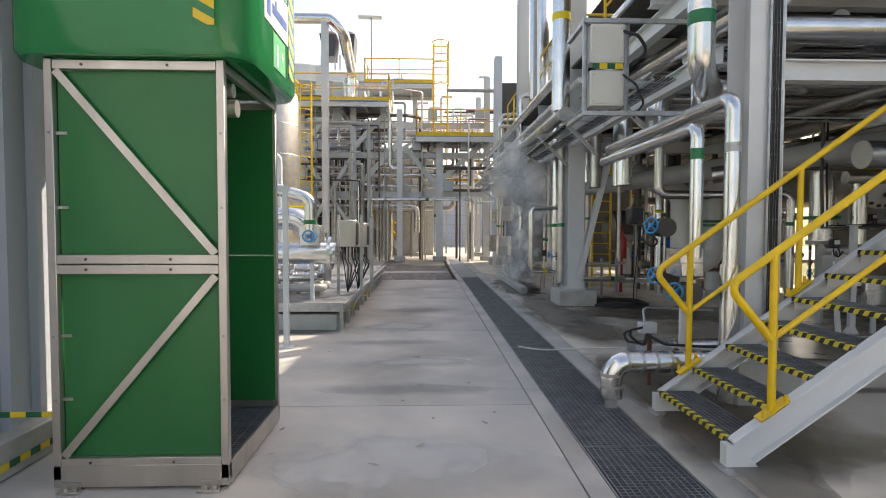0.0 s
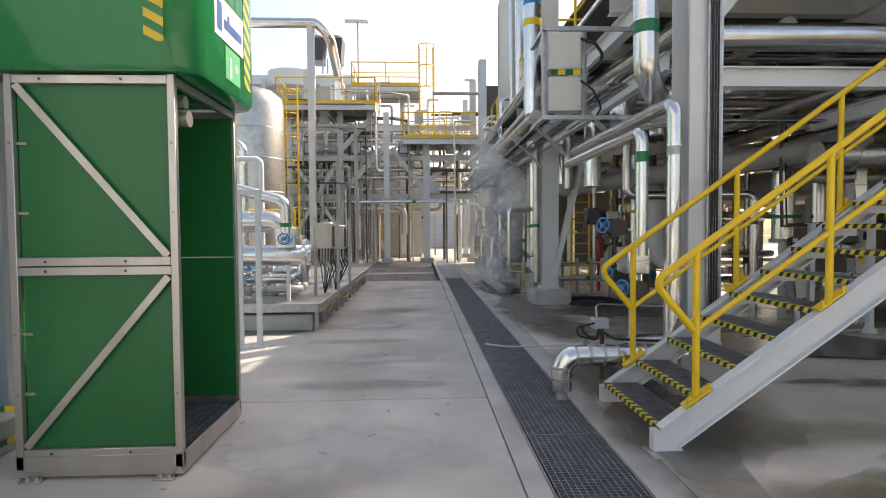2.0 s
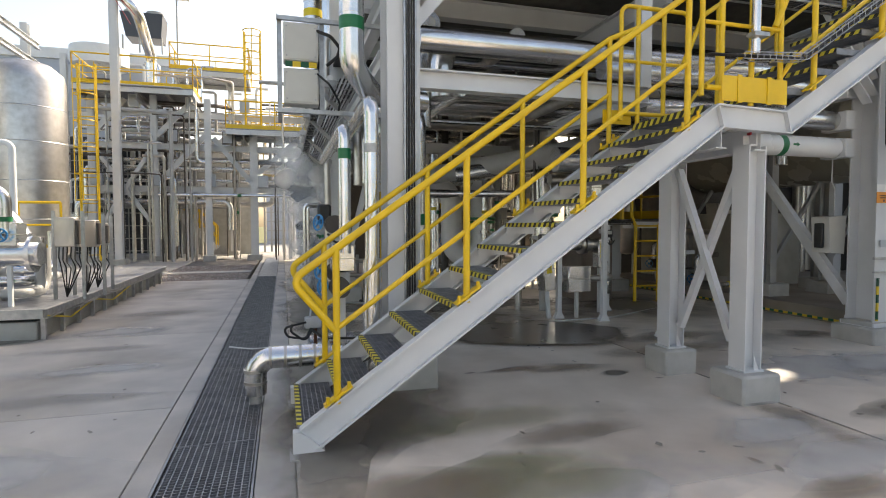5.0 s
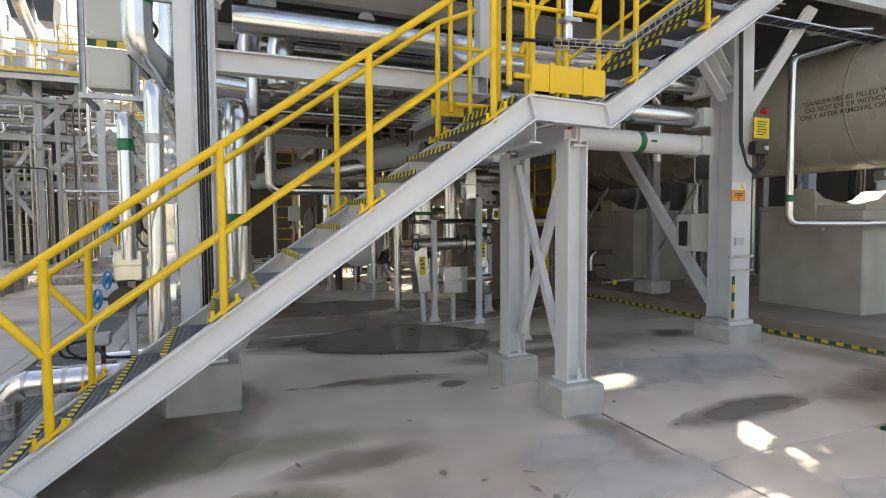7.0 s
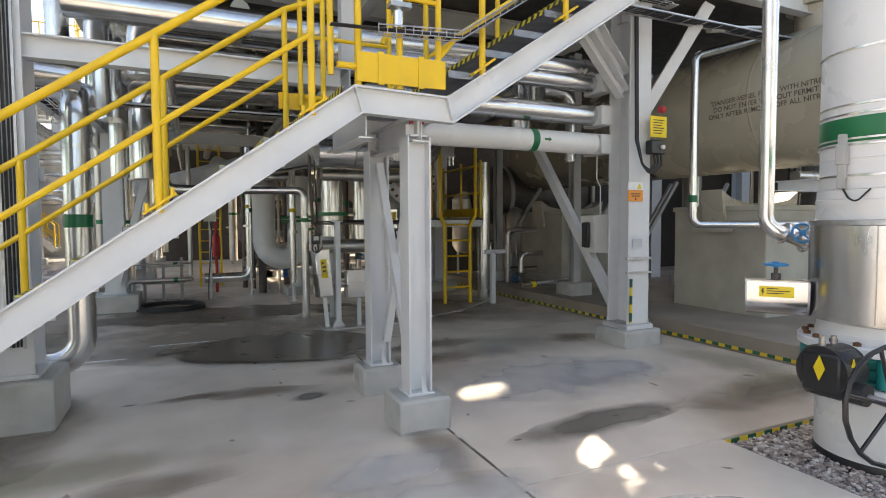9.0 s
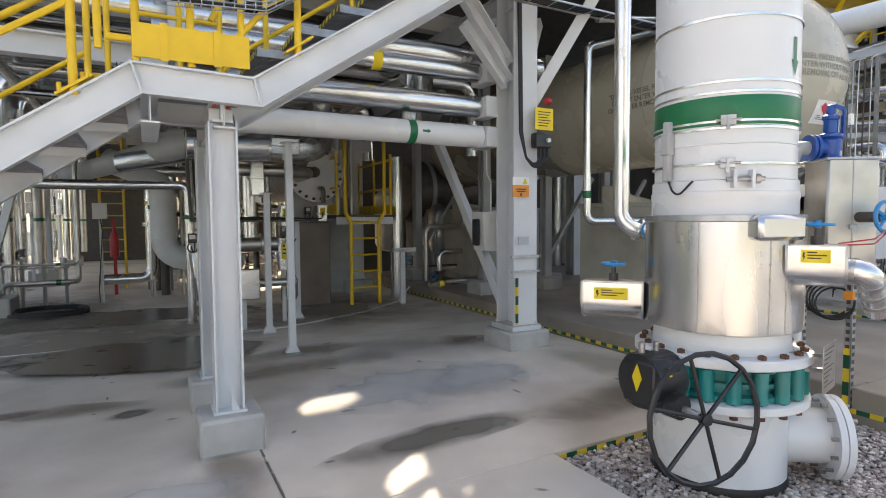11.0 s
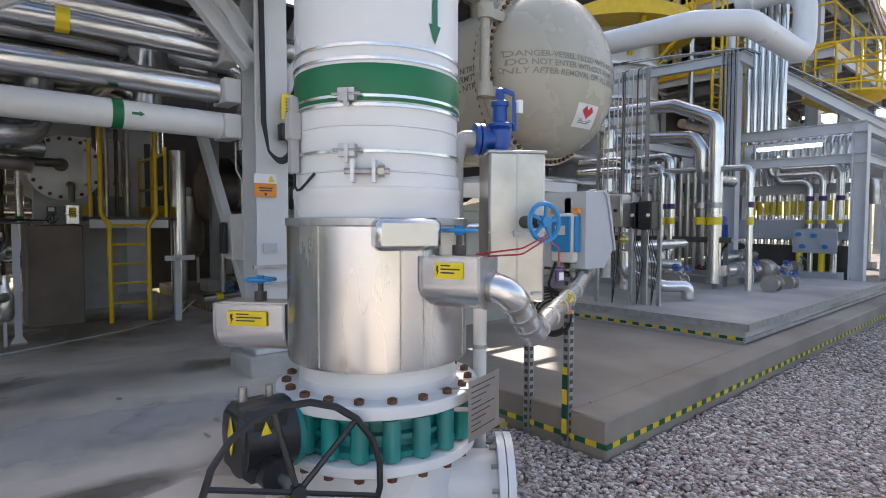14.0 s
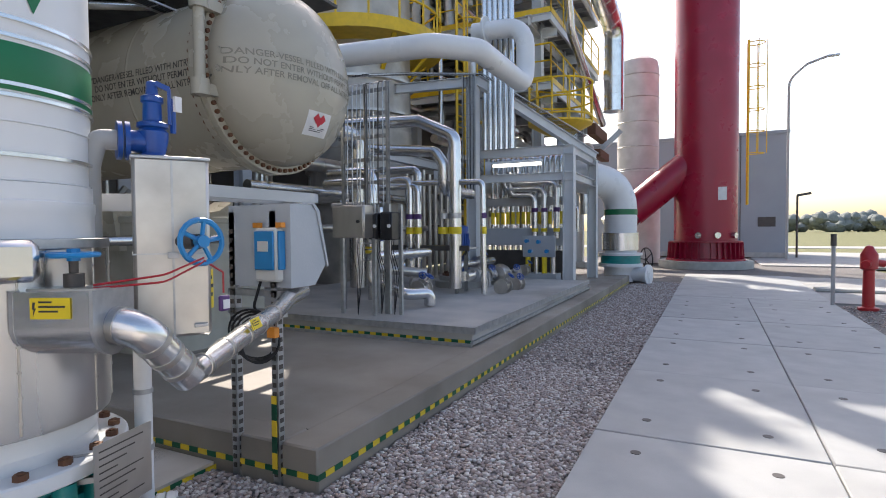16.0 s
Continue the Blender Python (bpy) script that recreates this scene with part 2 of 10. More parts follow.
def steam_material():
    m = bpy.data.materials.new("steam")
    m.use_nodes = True
    n, l = m.node_tree.nodes, m.node_tree.links
    p = n["Principled BSDF"]
    p.inputs["Base Color"].default_value = (0.9, 0.9, 0.9, 1)
    p.inputs["Roughness"].default_value = 1
    p.inputs["Specular IOR Level"].default_value = 0
    co = n.new("ShaderNodeTexCoord")
    flat = n.new("ShaderNodeVectorMath")
    flat.operation = "MULTIPLY"
    flat.inputs[1].default_value = (1, 0, 1)
    l.new(co.outputs["Object"], flat.inputs[0])
    ln = n.new("ShaderNodeVectorMath")
    ln.operation = "LENGTH"
    l.new(flat.outputs[0], ln.inputs[0])
    ns = n.new("ShaderNodeTexNoise")
    ns.inputs["Scale"].default_value, ns.inputs["Detail"].default_value = 1.7, 3
    l.new(co.outputs["Object"], ns.inputs["Vector"])
    fall = n.new("ShaderNodeMapRange")
    fall.inputs["From Min"].default_value, fall.inputs["From Max"].default_value = 0.05, 0.5
    fall.inputs["To Min"].default_value, fall.inputs["To Max"].default_value = 0.5, 0.0
    l.new(ln.outputs["Value"], fall.inputs[0])
    mu = n.new("ShaderNodeMath")
    mu.operation = "MULTIPLY"
    rg = n.new("ShaderNodeMapRange")
    rg.inputs["From Min"].default_value, rg.inputs["From Max"].default_value = 0.3, 0.75
    l.new(ns.outputs[0], rg.inputs[0])
    l.new(fall.outputs[0], mu.inputs[0])
    l.new(rg.outputs[0], mu.inputs[1])
    l.new(mu.outputs[0], p.inputs["Alpha"])
    return m


STEAM = steam_material()
soften(WET, 0.92, 0.3, 0.46)
soften(BLACKWET, 0.95, 0.25, 0.46)
soften(DAMP, 0.75)
soften(RUST_STAIN, 0.6)
soften(MOSS, 0.5)
# dull cladding with the gloom between deep pipes put into its colour
SHADED_CLADDING = mat("shade_darkened_cladding", (0.17, 0.15, 0.135), (0.10, 0.09, 0.08), 0.45, 0.7, scale=4, bump=0.08, stain=0.3, dirt=(0.07, 0.06, 0.05))
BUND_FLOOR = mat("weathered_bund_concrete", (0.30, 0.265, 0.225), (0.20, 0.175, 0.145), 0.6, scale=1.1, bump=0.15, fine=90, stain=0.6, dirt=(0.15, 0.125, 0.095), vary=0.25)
PIER = mat("greenish_pier_concrete", (0.43, 0.42, 0.36), (0.35, 0.34, 0.285), 0.75, scale=3, bump=0.2, fine=70, stain=0.35, dirt=(0.2, 0.19, 0.13))
BROWN_PLATE = mat("brown_stained_plate", (0.20, 0.155, 0.125), (0.13, 0.10, 0.08), 0.6, scale=2, bump=0.15, stain=0.4, dirt=(0.05, 0.035, 0.028))
BROWN_STAIN = soften(mat("brown_floor_stain", (0.17, 0.13, 0.095), (0.26, 0.215, 0.165), 0.5, scale=2.5, bump=0.06, vary=0.3), 0.55)
GREEN_STAIN = soften(mat("green_floor_stain", (0.22, 0.21, 0.10), (0.30, 0.28, 0.18), 0.6, scale=6, bump=0.1, vary=0.3), 0.42)
PALE_STAIN = soften(mat("pale_water_mark", (0.56, 0.57, 0.57), (0.50, 0.51, 0.52), 0.4, scale=4, bump=0.05), 0.55)
DARK_STAIN = soften(mat("grey_water_mark", (0.27, 0.27, 0.265), (0.22, 0.215, 0.205), 0.45, scale=3, bump=0.05), 0.34)
COLUMN_CLAD = mat("patched_column_cladding", (0.62, 0.59, 0.54), (0.36, 0.335, 0.30), 0.5, 0.6, scale=1.6, bump=0.3, fine=7, stain=0.6, dirt=(0.2, 0.17, 0.14))
BRIGHT = mat("polished_aluminium_jacket", (0.66, 0.655, 0.645), (0.60, 0.595, 0.585), 0.27, 1.0, scale=3, bump=0.03, fine=5, vary=0.05, stretch=(1, 1, 0.25))


# ---- building blocks ----
class Geo:
    """Collects vertices and faces of one mesh."""

    def __init__(self):
        self.v, self.f = [], []

    def add(self, vs, fs):
        k = len(self.v)
        self.v += [tuple(p) for p in vs]
        self.f += [tuple(i + k for i in q) for q in fs]
        return self

    def box(self, x0, y0, z0, x1, y1, z1, c=0.0, m=None):
        lo, hi = Vector((min(x0, x1), min(y0, y1), min(z0, z1))), Vector((max(x0, x1), max(y0, y1), max(z0, z1)))
        if c <= 0:
            vs = [Vector(((hi if i & 1 else lo).x, (hi if i & 2 else lo).y, (hi if i & 4 else lo).z)) for i in range(8)]
            fs = [(0, 2, 3, 1), (4, 5, 7, 6), (0, 1, 5, 4), (2, 6, 7, 3), (0, 4, 6, 2), (1, 3, 7, 5)]
        else:
            vs, at = [], {}
            for i in range(8):
                s = [1 if i >> k & 1 else 0 for k in range(3)]
                for ax in range(3):
                    p = [(hi[k] if s[k] else lo[k]) if k == ax else ((hi[k] - c) if s[k] else (lo[k] + c)) for k in range(3)]
                    at[i, ax] = len(vs)
                    vs.append(Vector(p))
            fs = []
            for ax in range(3):
                u, w = (ax + 1) % 3, (ax + 2) % 3
                for s in (0, 1):
                    b = s << ax
                    q = [at[b, ax], at[b | 1 << u, ax], at[b | 1 << u | 1 << w, ax], at[b | 1 << w, ax]]
                    fs.append(tuple(q if s else q[::-1]))
                for su in (0, 1):
                    for sw in (0, 1):
                        b = su << u | sw << w
                        e = b | 1 << ax
                        q = [at[b, u], at[e, u], at[e, w], at[b, w]]
                        fs.append(tuple(q if su != sw else q[::-1]))
            for i in range(8):
                q = [at[i, 0], at[i, 1], at[i, 2]]
                fs.append(tuple(q if bin(i).count("1") % 2 else q[::-1]))
        if m is not None:
            vs = [m @ p for p in vs]
        return self.add(vs, fs)

    def cyl(self, p, q, r, r2=None, n=16, cap=True):
        p, q = Vector(p), Vector(q)
        r2 = r if r2 is None else r2
        z = (q - p).normalized()
        x = z.orthogonal().normalized()
        y = z.cross(x)
        vs, fs = [], []
        for c, rad in ((p, r), (q, r2)):
            vs += [c + rad * (x * math.cos(2 * math.pi * i / n) + y * math.sin(2 * math.pi * i / n)) for i in range(n)]
        fs = [(i, (i + 1) % n, n + (i + 1) % n, n + i) for i in range(n)]
        if cap:
            fs += [tuple(range(n - 1, -1, -1)), tuple(range(n, 2 * n))]
        return self.add(vs, fs)

    def sweep(self, pts, r, n=12, bend=None, closed=False, cap=True, steps=5):
        pts = [Vector(p) for p in pts]
        bend = r * 2.2 if bend is None else bend
        if closed:
            path = pts
        else:
            path = [pts[0]]
            for a, b, c in zip(pts, pts[1:], pts[2:]):
                u, w = (a - b), (c - b)
                lu, lw = u.length, w.length
                u, w = u / lu, w / lw
                ang = u.angle(w, math.pi)
                if ang > 3.1 or bend <= 0:
                    path.append(b)
                    continue
                d = min(bend / math.tan(ang / 2), lu * 0.49, lw * 0.49)
                rad = d * math.tan(ang / 2)
                cen = b + (u + w).normalized() * (rad / math.sin(ang / 2))
                s, e = b + u * d - cen, b + w * d - cen
                tot = s.angle(e)
                for k in range(steps + 1):
                    t = k / steps
                    path.append(cen + (s * math.sin((1 - t) * tot) + e * math.sin(t * tot)) / math.sin(tot))
            path.append(pts[-1])
        m = len(path)
        rings, x = [], None
        for i, p in enumerate(path):
            a = path[i - 1] if i or closed else p
            b = path[(i + 1) % m] if i < m - 1 or closed else p
            t = (b - a).normalized()
            x = (x - t * x.dot(t)).normalized() if x is not None and (x - t * x.dot(t)).length > 1e-4 else t.orthogonal().normalized()
            y = t.cross(x)
            rings.append([p + r * (x * math.cos(2 * math.pi * k / n) + y * math.sin(2 * math.pi * k / n)) for k in range(n)])
        fs = []
        for i in range(m if closed else m - 1):
            j = (i + 1) % m
            fs += [(i * n + k, i * n + (k + 1) % n, j * n + (k + 1) % n, j * n + k) for k in range(n)]
        if cap and not closed:
            fs += [tuple(range(n - 1, -1, -1)), tuple(range((m - 1) * n, m * n))]
        return self.add([v for ring in rings for v in ring], fs)

    def ring(self, c, axis, R, r, n=32, k=8):
        c, z = Vector(c), Vector(axis).normalized()
        x = z.orthogonal().normalized()
        y = z.cross(x)
        return self.sweep([c + R * (x * math.cos(2 * math.pi * i / n) + y * math.sin(2 * math.pi * i / n)) for i in range(n)], r, k, closed=True)

    def lathe(self, prof, c, axis=(0, 0, 1), n=32):
        """prof: rows of (radius, height along the axis)."""
        c, z = Vector(c), Vector(axis).normalized()
        x = z.orthogonal().normalized()
        y = z.cross(x)
        vs = [c + z * h + r * (x * math.cos(2 * math.pi * k / n) + y * math.sin(2 * math.pi * k / n)) for r, h in prof for k in range(n)]
        fs = [(i * n + k, i * n + (k + 1) % n, (i + 1) * n + (k + 1) % n, (i + 1) * n + k) for i in range(len(prof) - 1) for k in range(n)]
        if prof[0][0] > 1e-4:
            fs.append(tuple(range(n - 1, -1, -1)))
        if prof[-1][0] > 1e-4:
            fs.append(tuple(range((len(prof) - 1) * n, len(prof) * n)))
        return self.add(vs, fs)

    def prism(self, poly, o, u, w, d):
        """The polygon (pairs along u and w from o), pushed along the vector d."""
        o, u, w, d = Vector(o), Vector(u), Vector(w), Vector(d)
        k = len(poly)
        vs = [o + u * a + w * b for a, b in poly]
        vs += [p + d for p in vs]
        if u.cross(w).dot(d) < 0:
            fs = [tuple(range(k)), tuple(range(2 * k - 1, k - 1, -1))] + [(i, k + i, k + (i + 1) % k, (i + 1) % k) for i in range(k)]
        else:
            fs = [tuple(range(k - 1, -1, -1)), tuple(range(k, 2 * k))] + [(i, (i + 1) % k, k + (i + 1) % k, k + i) for i in range(k)]
        return self.add(vs, fs)

    def ibeam(self, p, q, h=0.2, b=0.2, t=0.014, up=(0, 0, 1)):
        p, q = Vector(p), Vector(q)
        d = q - p
        z = d.normalized()
        w = Vector(up)
        w = (w - z * w.dot(z)).normalized()
        u = w.cross(z)
        H, B, T = h / 2, b / 2, t * 0.7
        poly = [(-B, -H), (B, -H), (B, -H + t), (T / 2, -H + t), (T / 2, H - t), (B, H - t), (B, H), (-B, H), (-B, H - t), (-T / 2, H - t), (-T / 2, -H + t), (-B, -H + t)]
        return self.prism(poly, p, u, w, d)

    def channel(self, p, q, h=0.2, b=0.07, t=0.01, up=(0, 0, 1), flip=1):
        p, q = Vector(p), Vector(q)
        d = q - p
        z = d.normalized()
        w = Vector(up)
        w = (w - z * w.dot(z)).normalized()
        u = w.cross(z) * flip
        H = h / 2
        poly = [(0, -H), (b, -H), (b, -H + t), (t, -H + t), (t, H - t), (b, H - t), (b, H), (0, H)]
        return self.prism(poly, p, u, w, d)

    def bar(self, p, q, w=0.05, h=0.05, up=(0, 0, 1)):
        p, q = Vector(p), Vector(q)
        d = q - p
        z = d.normalized()
        v = Vector(up)
        v = v - z * v.dot(z)
        v = v.normalized() if v.length > 1e-4 else z.orthogonal().normalized()
        u = v.cross(z)
        return self.prism([(-w / 2, -h / 2), (w / 2, -h / 2), (w / 2, h / 2), (-w / 2, h / 2)], p, u, v, d)


BASE = {}


def mesh_of(name, g, material, off=Vector()):
    me = bpy.data.meshes.new(name)
    me.from_pydata([Vector(p) - off for p in g.v], [], g.f)
    me.materials.append(material)
    me.shade_smooth()
    me.set_sharp_from_angle(angle=radians(38))
    return me


def group_of(name, base, label, category, group="", kind=""):
    """A thing: an empty at its base that carries its parts."""
    ob = new(name)
    ob.location = base
    ob.empty_display_size = 0.1
    BASE[ob.name] = Vector(base)
    return tagged(ob, label, category, group, kind)


def part(name, g, material, parent, label=""):
    off = BASE[parent.name]
    ob = new(name, mesh_of(name, g, material, off))
    ob.parent = parent
    BASE[ob.name] = off
    return tagged(ob, label)


def solo(name, g, material, label, category, group="", kind=""):
    """A thing that is one mesh, with its origin at the middle of its foot."""
    a = np.array([tuple(p) for p in g.v])
    lo, hi = a.min(0), a.max(0)
    off = Vector(((lo[0] + hi[0]) / 2, (lo[1] + hi[1]) / 2, lo[2]))
    ob = new(name, mesh_of(name, g, material, off))
    ob.location = off
    BASE[ob.name] = off
    return tagged(ob, label, category, group, kind)


def pipe(name, label, pts, r, material, bands=(), flanges=(), group="", bend=None, n=16, seams=0.0, seam_mat=None):
    """A pipe run with elbows. bands: (place, way, length, material); flanges: (place, way)."""
    thing = group_of(name, pts[0], label, "pipe", group)
    part("pipe_run", Geo().sweep(pts, r, n, bend), material, thing)
    for at, way, ln, bm_ in bands:
        w = Vector(way).normalized()
        part("colour_band", Geo().cyl(Vector(at) - w * ln / 2, Vector(at) + w * ln / 2, r * 1.02 + 0.001, n=n), bm_, thing, "painted marking band")
    for at, way in flanges:
        w = Vector(way).normalized()
        part("flange", Geo().cyl(Vector(at) - w * 0.025, Vector(at) + w * 0.025, r * 1.55, n=n), seam_mat or material, thing)
    if seams:
        for a, b in zip(pts, pts[1:]):
            a, b = Vector(a), Vector(b)
            L = (b - a).length
            k = int(L / seams)
            for i in range(1, k + 1):
                c = a + (b - a) * (i / (k + 1))
                w = (b - a).normalized() * 0.012
                part("cladding_seam", Geo().cyl(c - w, c + w, r * 1.025 + 0.001, n=n), seam_mat or material, thing)
    return thing


def bolts(g, c, axis, R, n, r=0.012, h=0.03, off=0.0):
    c, z = Vector(c), Vector(axis).normalized()
    x = z.orthogonal().normalized()
    y = z.cross(x)
    for i in range(n):
        a = 2 * math.pi * (i + 0.5) / n
        p = c + R * (x * math.cos(a) + y * math.sin(a)) + z * off
        g.cyl(p - z * h / 2, p + z * h / 2, r, n=6)
    return g


def handwheel(g, c, axis, R, r=0.009, spokes=4):
    c, z = Vector(c), Vector(axis).normalized()
    x = z.orthogonal().normalized()
    y = z.cross(x)
    g.ring(c, z, R, r, 20, 6)
    for i in range(spokes):
        a = 2 * math.pi * i / spokes
        g.cyl(c, c + R * (x * math.cos(a) + y * math.sin(a)), r * 0.8, n=6)
    return g.cyl(c - z * 0.02, c + z * 0.02, r * 2.2, n=8)


def valve(c, along, stem, r, body_mat, wheel_mat, label, R=0.09):
    """A hand valve: body with two flanges, bonnet, stem and wheel."""
    c, a, s = Vector(c), Vector(along).normalized(), Vector(stem).normalized()
    t = group_of("hand_valve", c, label, "valve")
    g = Geo().cyl(c - a * r * 1.5, c + a * r * 1.5, r * 1.15, n=12)
    part("valve_body", g, body_mat, t)
    for k in (-1, 1):
        part("flange", Geo().cyl(c + a * k * r * 1.5, c + a * k * (r * 1.5 + 0.02), r * 1.75, n=16), body_mat, t)
    part("stem", Geo().cyl(c, c + s * r * 2.0, r * 0.6, n=8).cyl(c + s * r * 2.0, c + s * (r * 2.6 + 0.05), 0.012, n=8), body_mat, t)
    part("handwheel", handwheel(Geo(), c + s * (r * 2.6 + 0.05), s, R), wheel_mat, t, "painted handwheel")
    return t


# ---- ground ----
def sheet(name, x0, y0, x1, y1, z, material, label, thick=0.25, category="ground", c=0.0):
    return solo(name, Geo().box(x0, y0, z - thick, x1, y1, z, c), material, label, category, kind="structure")


sheet("ground", -400, -400, 900, 500, -0.16, GRASS, "dry grass field that reaches the horizon", 1.0)
sheet("gravel_bed_right", 7.1, -6.0, 40, 9, -0.06, GRAVEL, "bed of rounded grey gravel", 0.08)
sheet("gravel_bed_far", -1.75, 15.2, 0.72, 25, -0.03, GRAVEL, "bed of grey gravel across the alley", 0.1)
# the concrete floors, parted by the drain and by joints
JX = 0.81
ys = [-14, -1.2, 1.55, 4.47, 7.7, 11.2, 15.2]
for a, b in zip(ys, ys[1:]):
    sheet("floor_slab", -8, a + 0.006, JX, b - 0.006, 0.0, CONCRETE, "pale cast concrete alley floor", 0.14, "floor", 0.005)
sheet("floor_strip", JX + 0.008, -14, 0.96, 25, 0.0, CONCRETE, "concrete strip beside the drain", 0.14, "floor", 0.004)
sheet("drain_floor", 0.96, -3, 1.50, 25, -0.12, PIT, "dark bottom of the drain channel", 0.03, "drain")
sheet("drain_kerb", 1.50, -14, 1.72, 25, 0.0, CONCRETE, "concrete strip beside the drain", 0.14, "floor", 0.004)
for x0, y0, x1, y1 in ((1.728, -14, 5.5, 2.25), (5.506, -14, 7.1, 2.25), (1.728, 2.256, 5.5, 6.2), (5.506, 2.256, 9.4, 6.2), (1.728, 6.206, 5.5, 25), (5.506, 6.206, 9.4, 25)):
    sheet("floor_sheltered", x0, y0, x1, y1, 0.0, SHELTERED, "dusty stained concrete floor under the pipe rack", 0.14, "floor", 0.004)
sheet("floor_far", -30, 25.01, 30, 45, -0.01, ASPHALT, "sunlit pale concrete road behind the plant", 0.1, "road")
sheet("floor_left", -30, 15.21, -1.76, 25, -0.005, CONCRETE, "pale concrete floor beside the skid", 0.1, "floor")
sheet("alley_strip", -1.75, 17.6, 0.7, 18.3, 0.0, CONCRETE, "concrete crossing in the gravel", 0.1, "floor")
sheet("road", 20.3, -60, 27, 0.1, -0.02, ASPHALT, "pale concrete cross road", 0.1, "road")
sheet("road_far", 33, -60, 48, -2.5, -0.015, ASPHALT, "pale concrete road beside the grey building", 0.1, "road")
sheet("road_front", 7.1, -60, 20.3, -6.01, -0.02, ASPHALT, "pale concrete yard", 0.1, "road")


def blob(name, cx, cy, rx, ry, z, material, label, seed, turn=0):
    """A flat stain with an uneven outline."""
    n = 48
    pts = []
    for i in range(n):
        a = 2 * math.pi * i / n
        k = 1 + 0.35 * noise.noise((math.cos(a) * 1.4 + seed, math.sin(a) * 1.4, seed)) + 0.12 * noise.noise((math.cos(a) * 5 + seed, math.sin(a) * 5, 3))
        x, y = rx * k * math.cos(a), ry * k * math.sin(a)
        c, s = math.cos(radians(turn)), math.sin(radians(turn))
        pts.append((cx + x * c - y * s, cy + x * s + y * c, z))
    return solo(name, Geo().add(pts, [tuple(range(n))]), material, label, "stain", kind="structure")


blob("puddle", 4.95, 6.35, 1.75, 0.75, 0.030, WET, "dark wet patch on the concrete floor", 1.3, -24)
blob("puddle", 4.3, 9.2, 2.4, 0.8, 0.004, WET, "dark wet patch on the concrete floor", 2.3)
blob("puddle", 2.25, 13.4, 0.75, 2.4, 0.004, BLACKWET, "dark puddle below the steam vent", 4.1)
blob("damp_patch", 6.7, 2.85, 1.0, 0.22, 0.004, DAMP, "damp patch on the concrete floor", 5.7, 8)
blob("damp_patch", 2.3, 3.75, 0.6, 0.9, 0.004, DAMP, "damp patch below the stair", 7.7, 10)
blob("moss_patch", 2.9, 2.7, 0.7, 0.22, 0.004, MOSS, "greenish moss stain on the concrete floor", 9.7, 20)
blob("rust_patch", 3.9, 4.75, 0.45, 0.1, 0.004, RUST_STAIN, "brown rust stain on the concrete floor", 11.1, 10)
blob("rust_patch", 4.75, 4.35, 0.25, 0.1, 0.004, DAMP, "brown stain on the concrete floor", 12.9, 30)

for k, (x, y, rx, ry, m_) in enumerate(((-0.3, 3.4, 1.2, 0.5, PALE_STAIN), (-0.2, 4.9, 1.3, 0.2, DARK_STAIN), (-0.1, 5.9, 1.0, 0.3, PALE_STAIN), (-0.4, 6.9, 1.0, 0.2, DARK_STAIN), (-0.5, 8.0, 1.0, 0.5, PALE_STAIN), (0.2, 2.2, 0.7, 0.5, PALE_STAIN), (-0.3, 9.6, 1.0, 0.4, DARK_STAIN), (-0.6, 2.3, 0.5, 0.9, DARK_STAIN), (3.2, 2.3, 1.3, 0.5, PALE_STAIN), (5.0, 2.2, 1.0, 0.4, PALE_STAIN), (6.8, 4.0, 1.4, 0.7, PALE_STAIN), (7.2, 5.3, 1.2, 0.6, DARK_STAIN), (5.7, 1.2, 1.0, 0.5, DARK_STAIN), (2.1, 5.4, 0.5, 0.9, DAMP), (2.3, 7.6, 0.6, 1.2, DAMP), (3.2, 6.6, 0.9, 0.5, DARK_STAIN), (2.6, 4.9, 0.7, 0.7, DAMP), (-1.9, 7.6, 0.9, 0.25, DAMP))):
    blob("water_mark", x, y, rx, ry, 0.104 if x > 10 else 0.006 + 0.0006 * k, m_, "faded water mark on the concrete floor", 20 + k * 1.7, (k * 37) % 30 - 15)

for k, (x, y, rx, ry, m_) in enumerate(((4.2, 7.4, 3.0, 1.7, BROWN_STAIN), (7.4, 8.2, 2.2, 2.0, BROWN_STAIN), (3.0, 10.5, 1.6, 2.5, BROWN_STAIN), (2.4, 4.2, 0.8, 1.3, BROWN_STAIN), (4.4, 4.6, 0.6, 0.15, BROWN_STAIN), (8.6, 2.9, 0.9, 0.4, GREEN_STAIN), (8.9, 3.6, 0.4, 1.2, GREEN_STAIN), (2.9, 2.6, 0.9, 0.35, GREEN_STAIN), (5.3, 2.9, 0.25, 0.7, BROWN_STAIN), (6.0, 5.0, 1.4, 0.4, BROWN_STAIN), (3.1, 3.4, 1.2, 0.3, GREEN_STAIN), (4.6, 1.9, 0.5, 0.16, BROWN_STAIN), (3.6, 3.1, 0.7, 0.2, BROWN_STAIN), (6.4, 5.6, 0.9, 0.3, BROWN_STAIN), (7.6, 3.9, 0.9, 0.5, PALE_STAIN), (4.9, 2.7, 0.6, 0.35, PALE_STAIN), (3.2, 1.6, 0.9, 0.4, PALE_STAIN), (6.0, 1.5, 0.8, 0.3, PALE_STAIN), (8.2, 5.2, 0.6, 0.3, BROWN_STAIN))):
    blob("floor_stain", x, y, rx, ry, (0.108 if x > 9.5 else 0.019) + 0.0005 * k, m_, "brown and green weather stain on the concrete floor", 60 + k * 2.3, (k * 53) % 50 - 25)

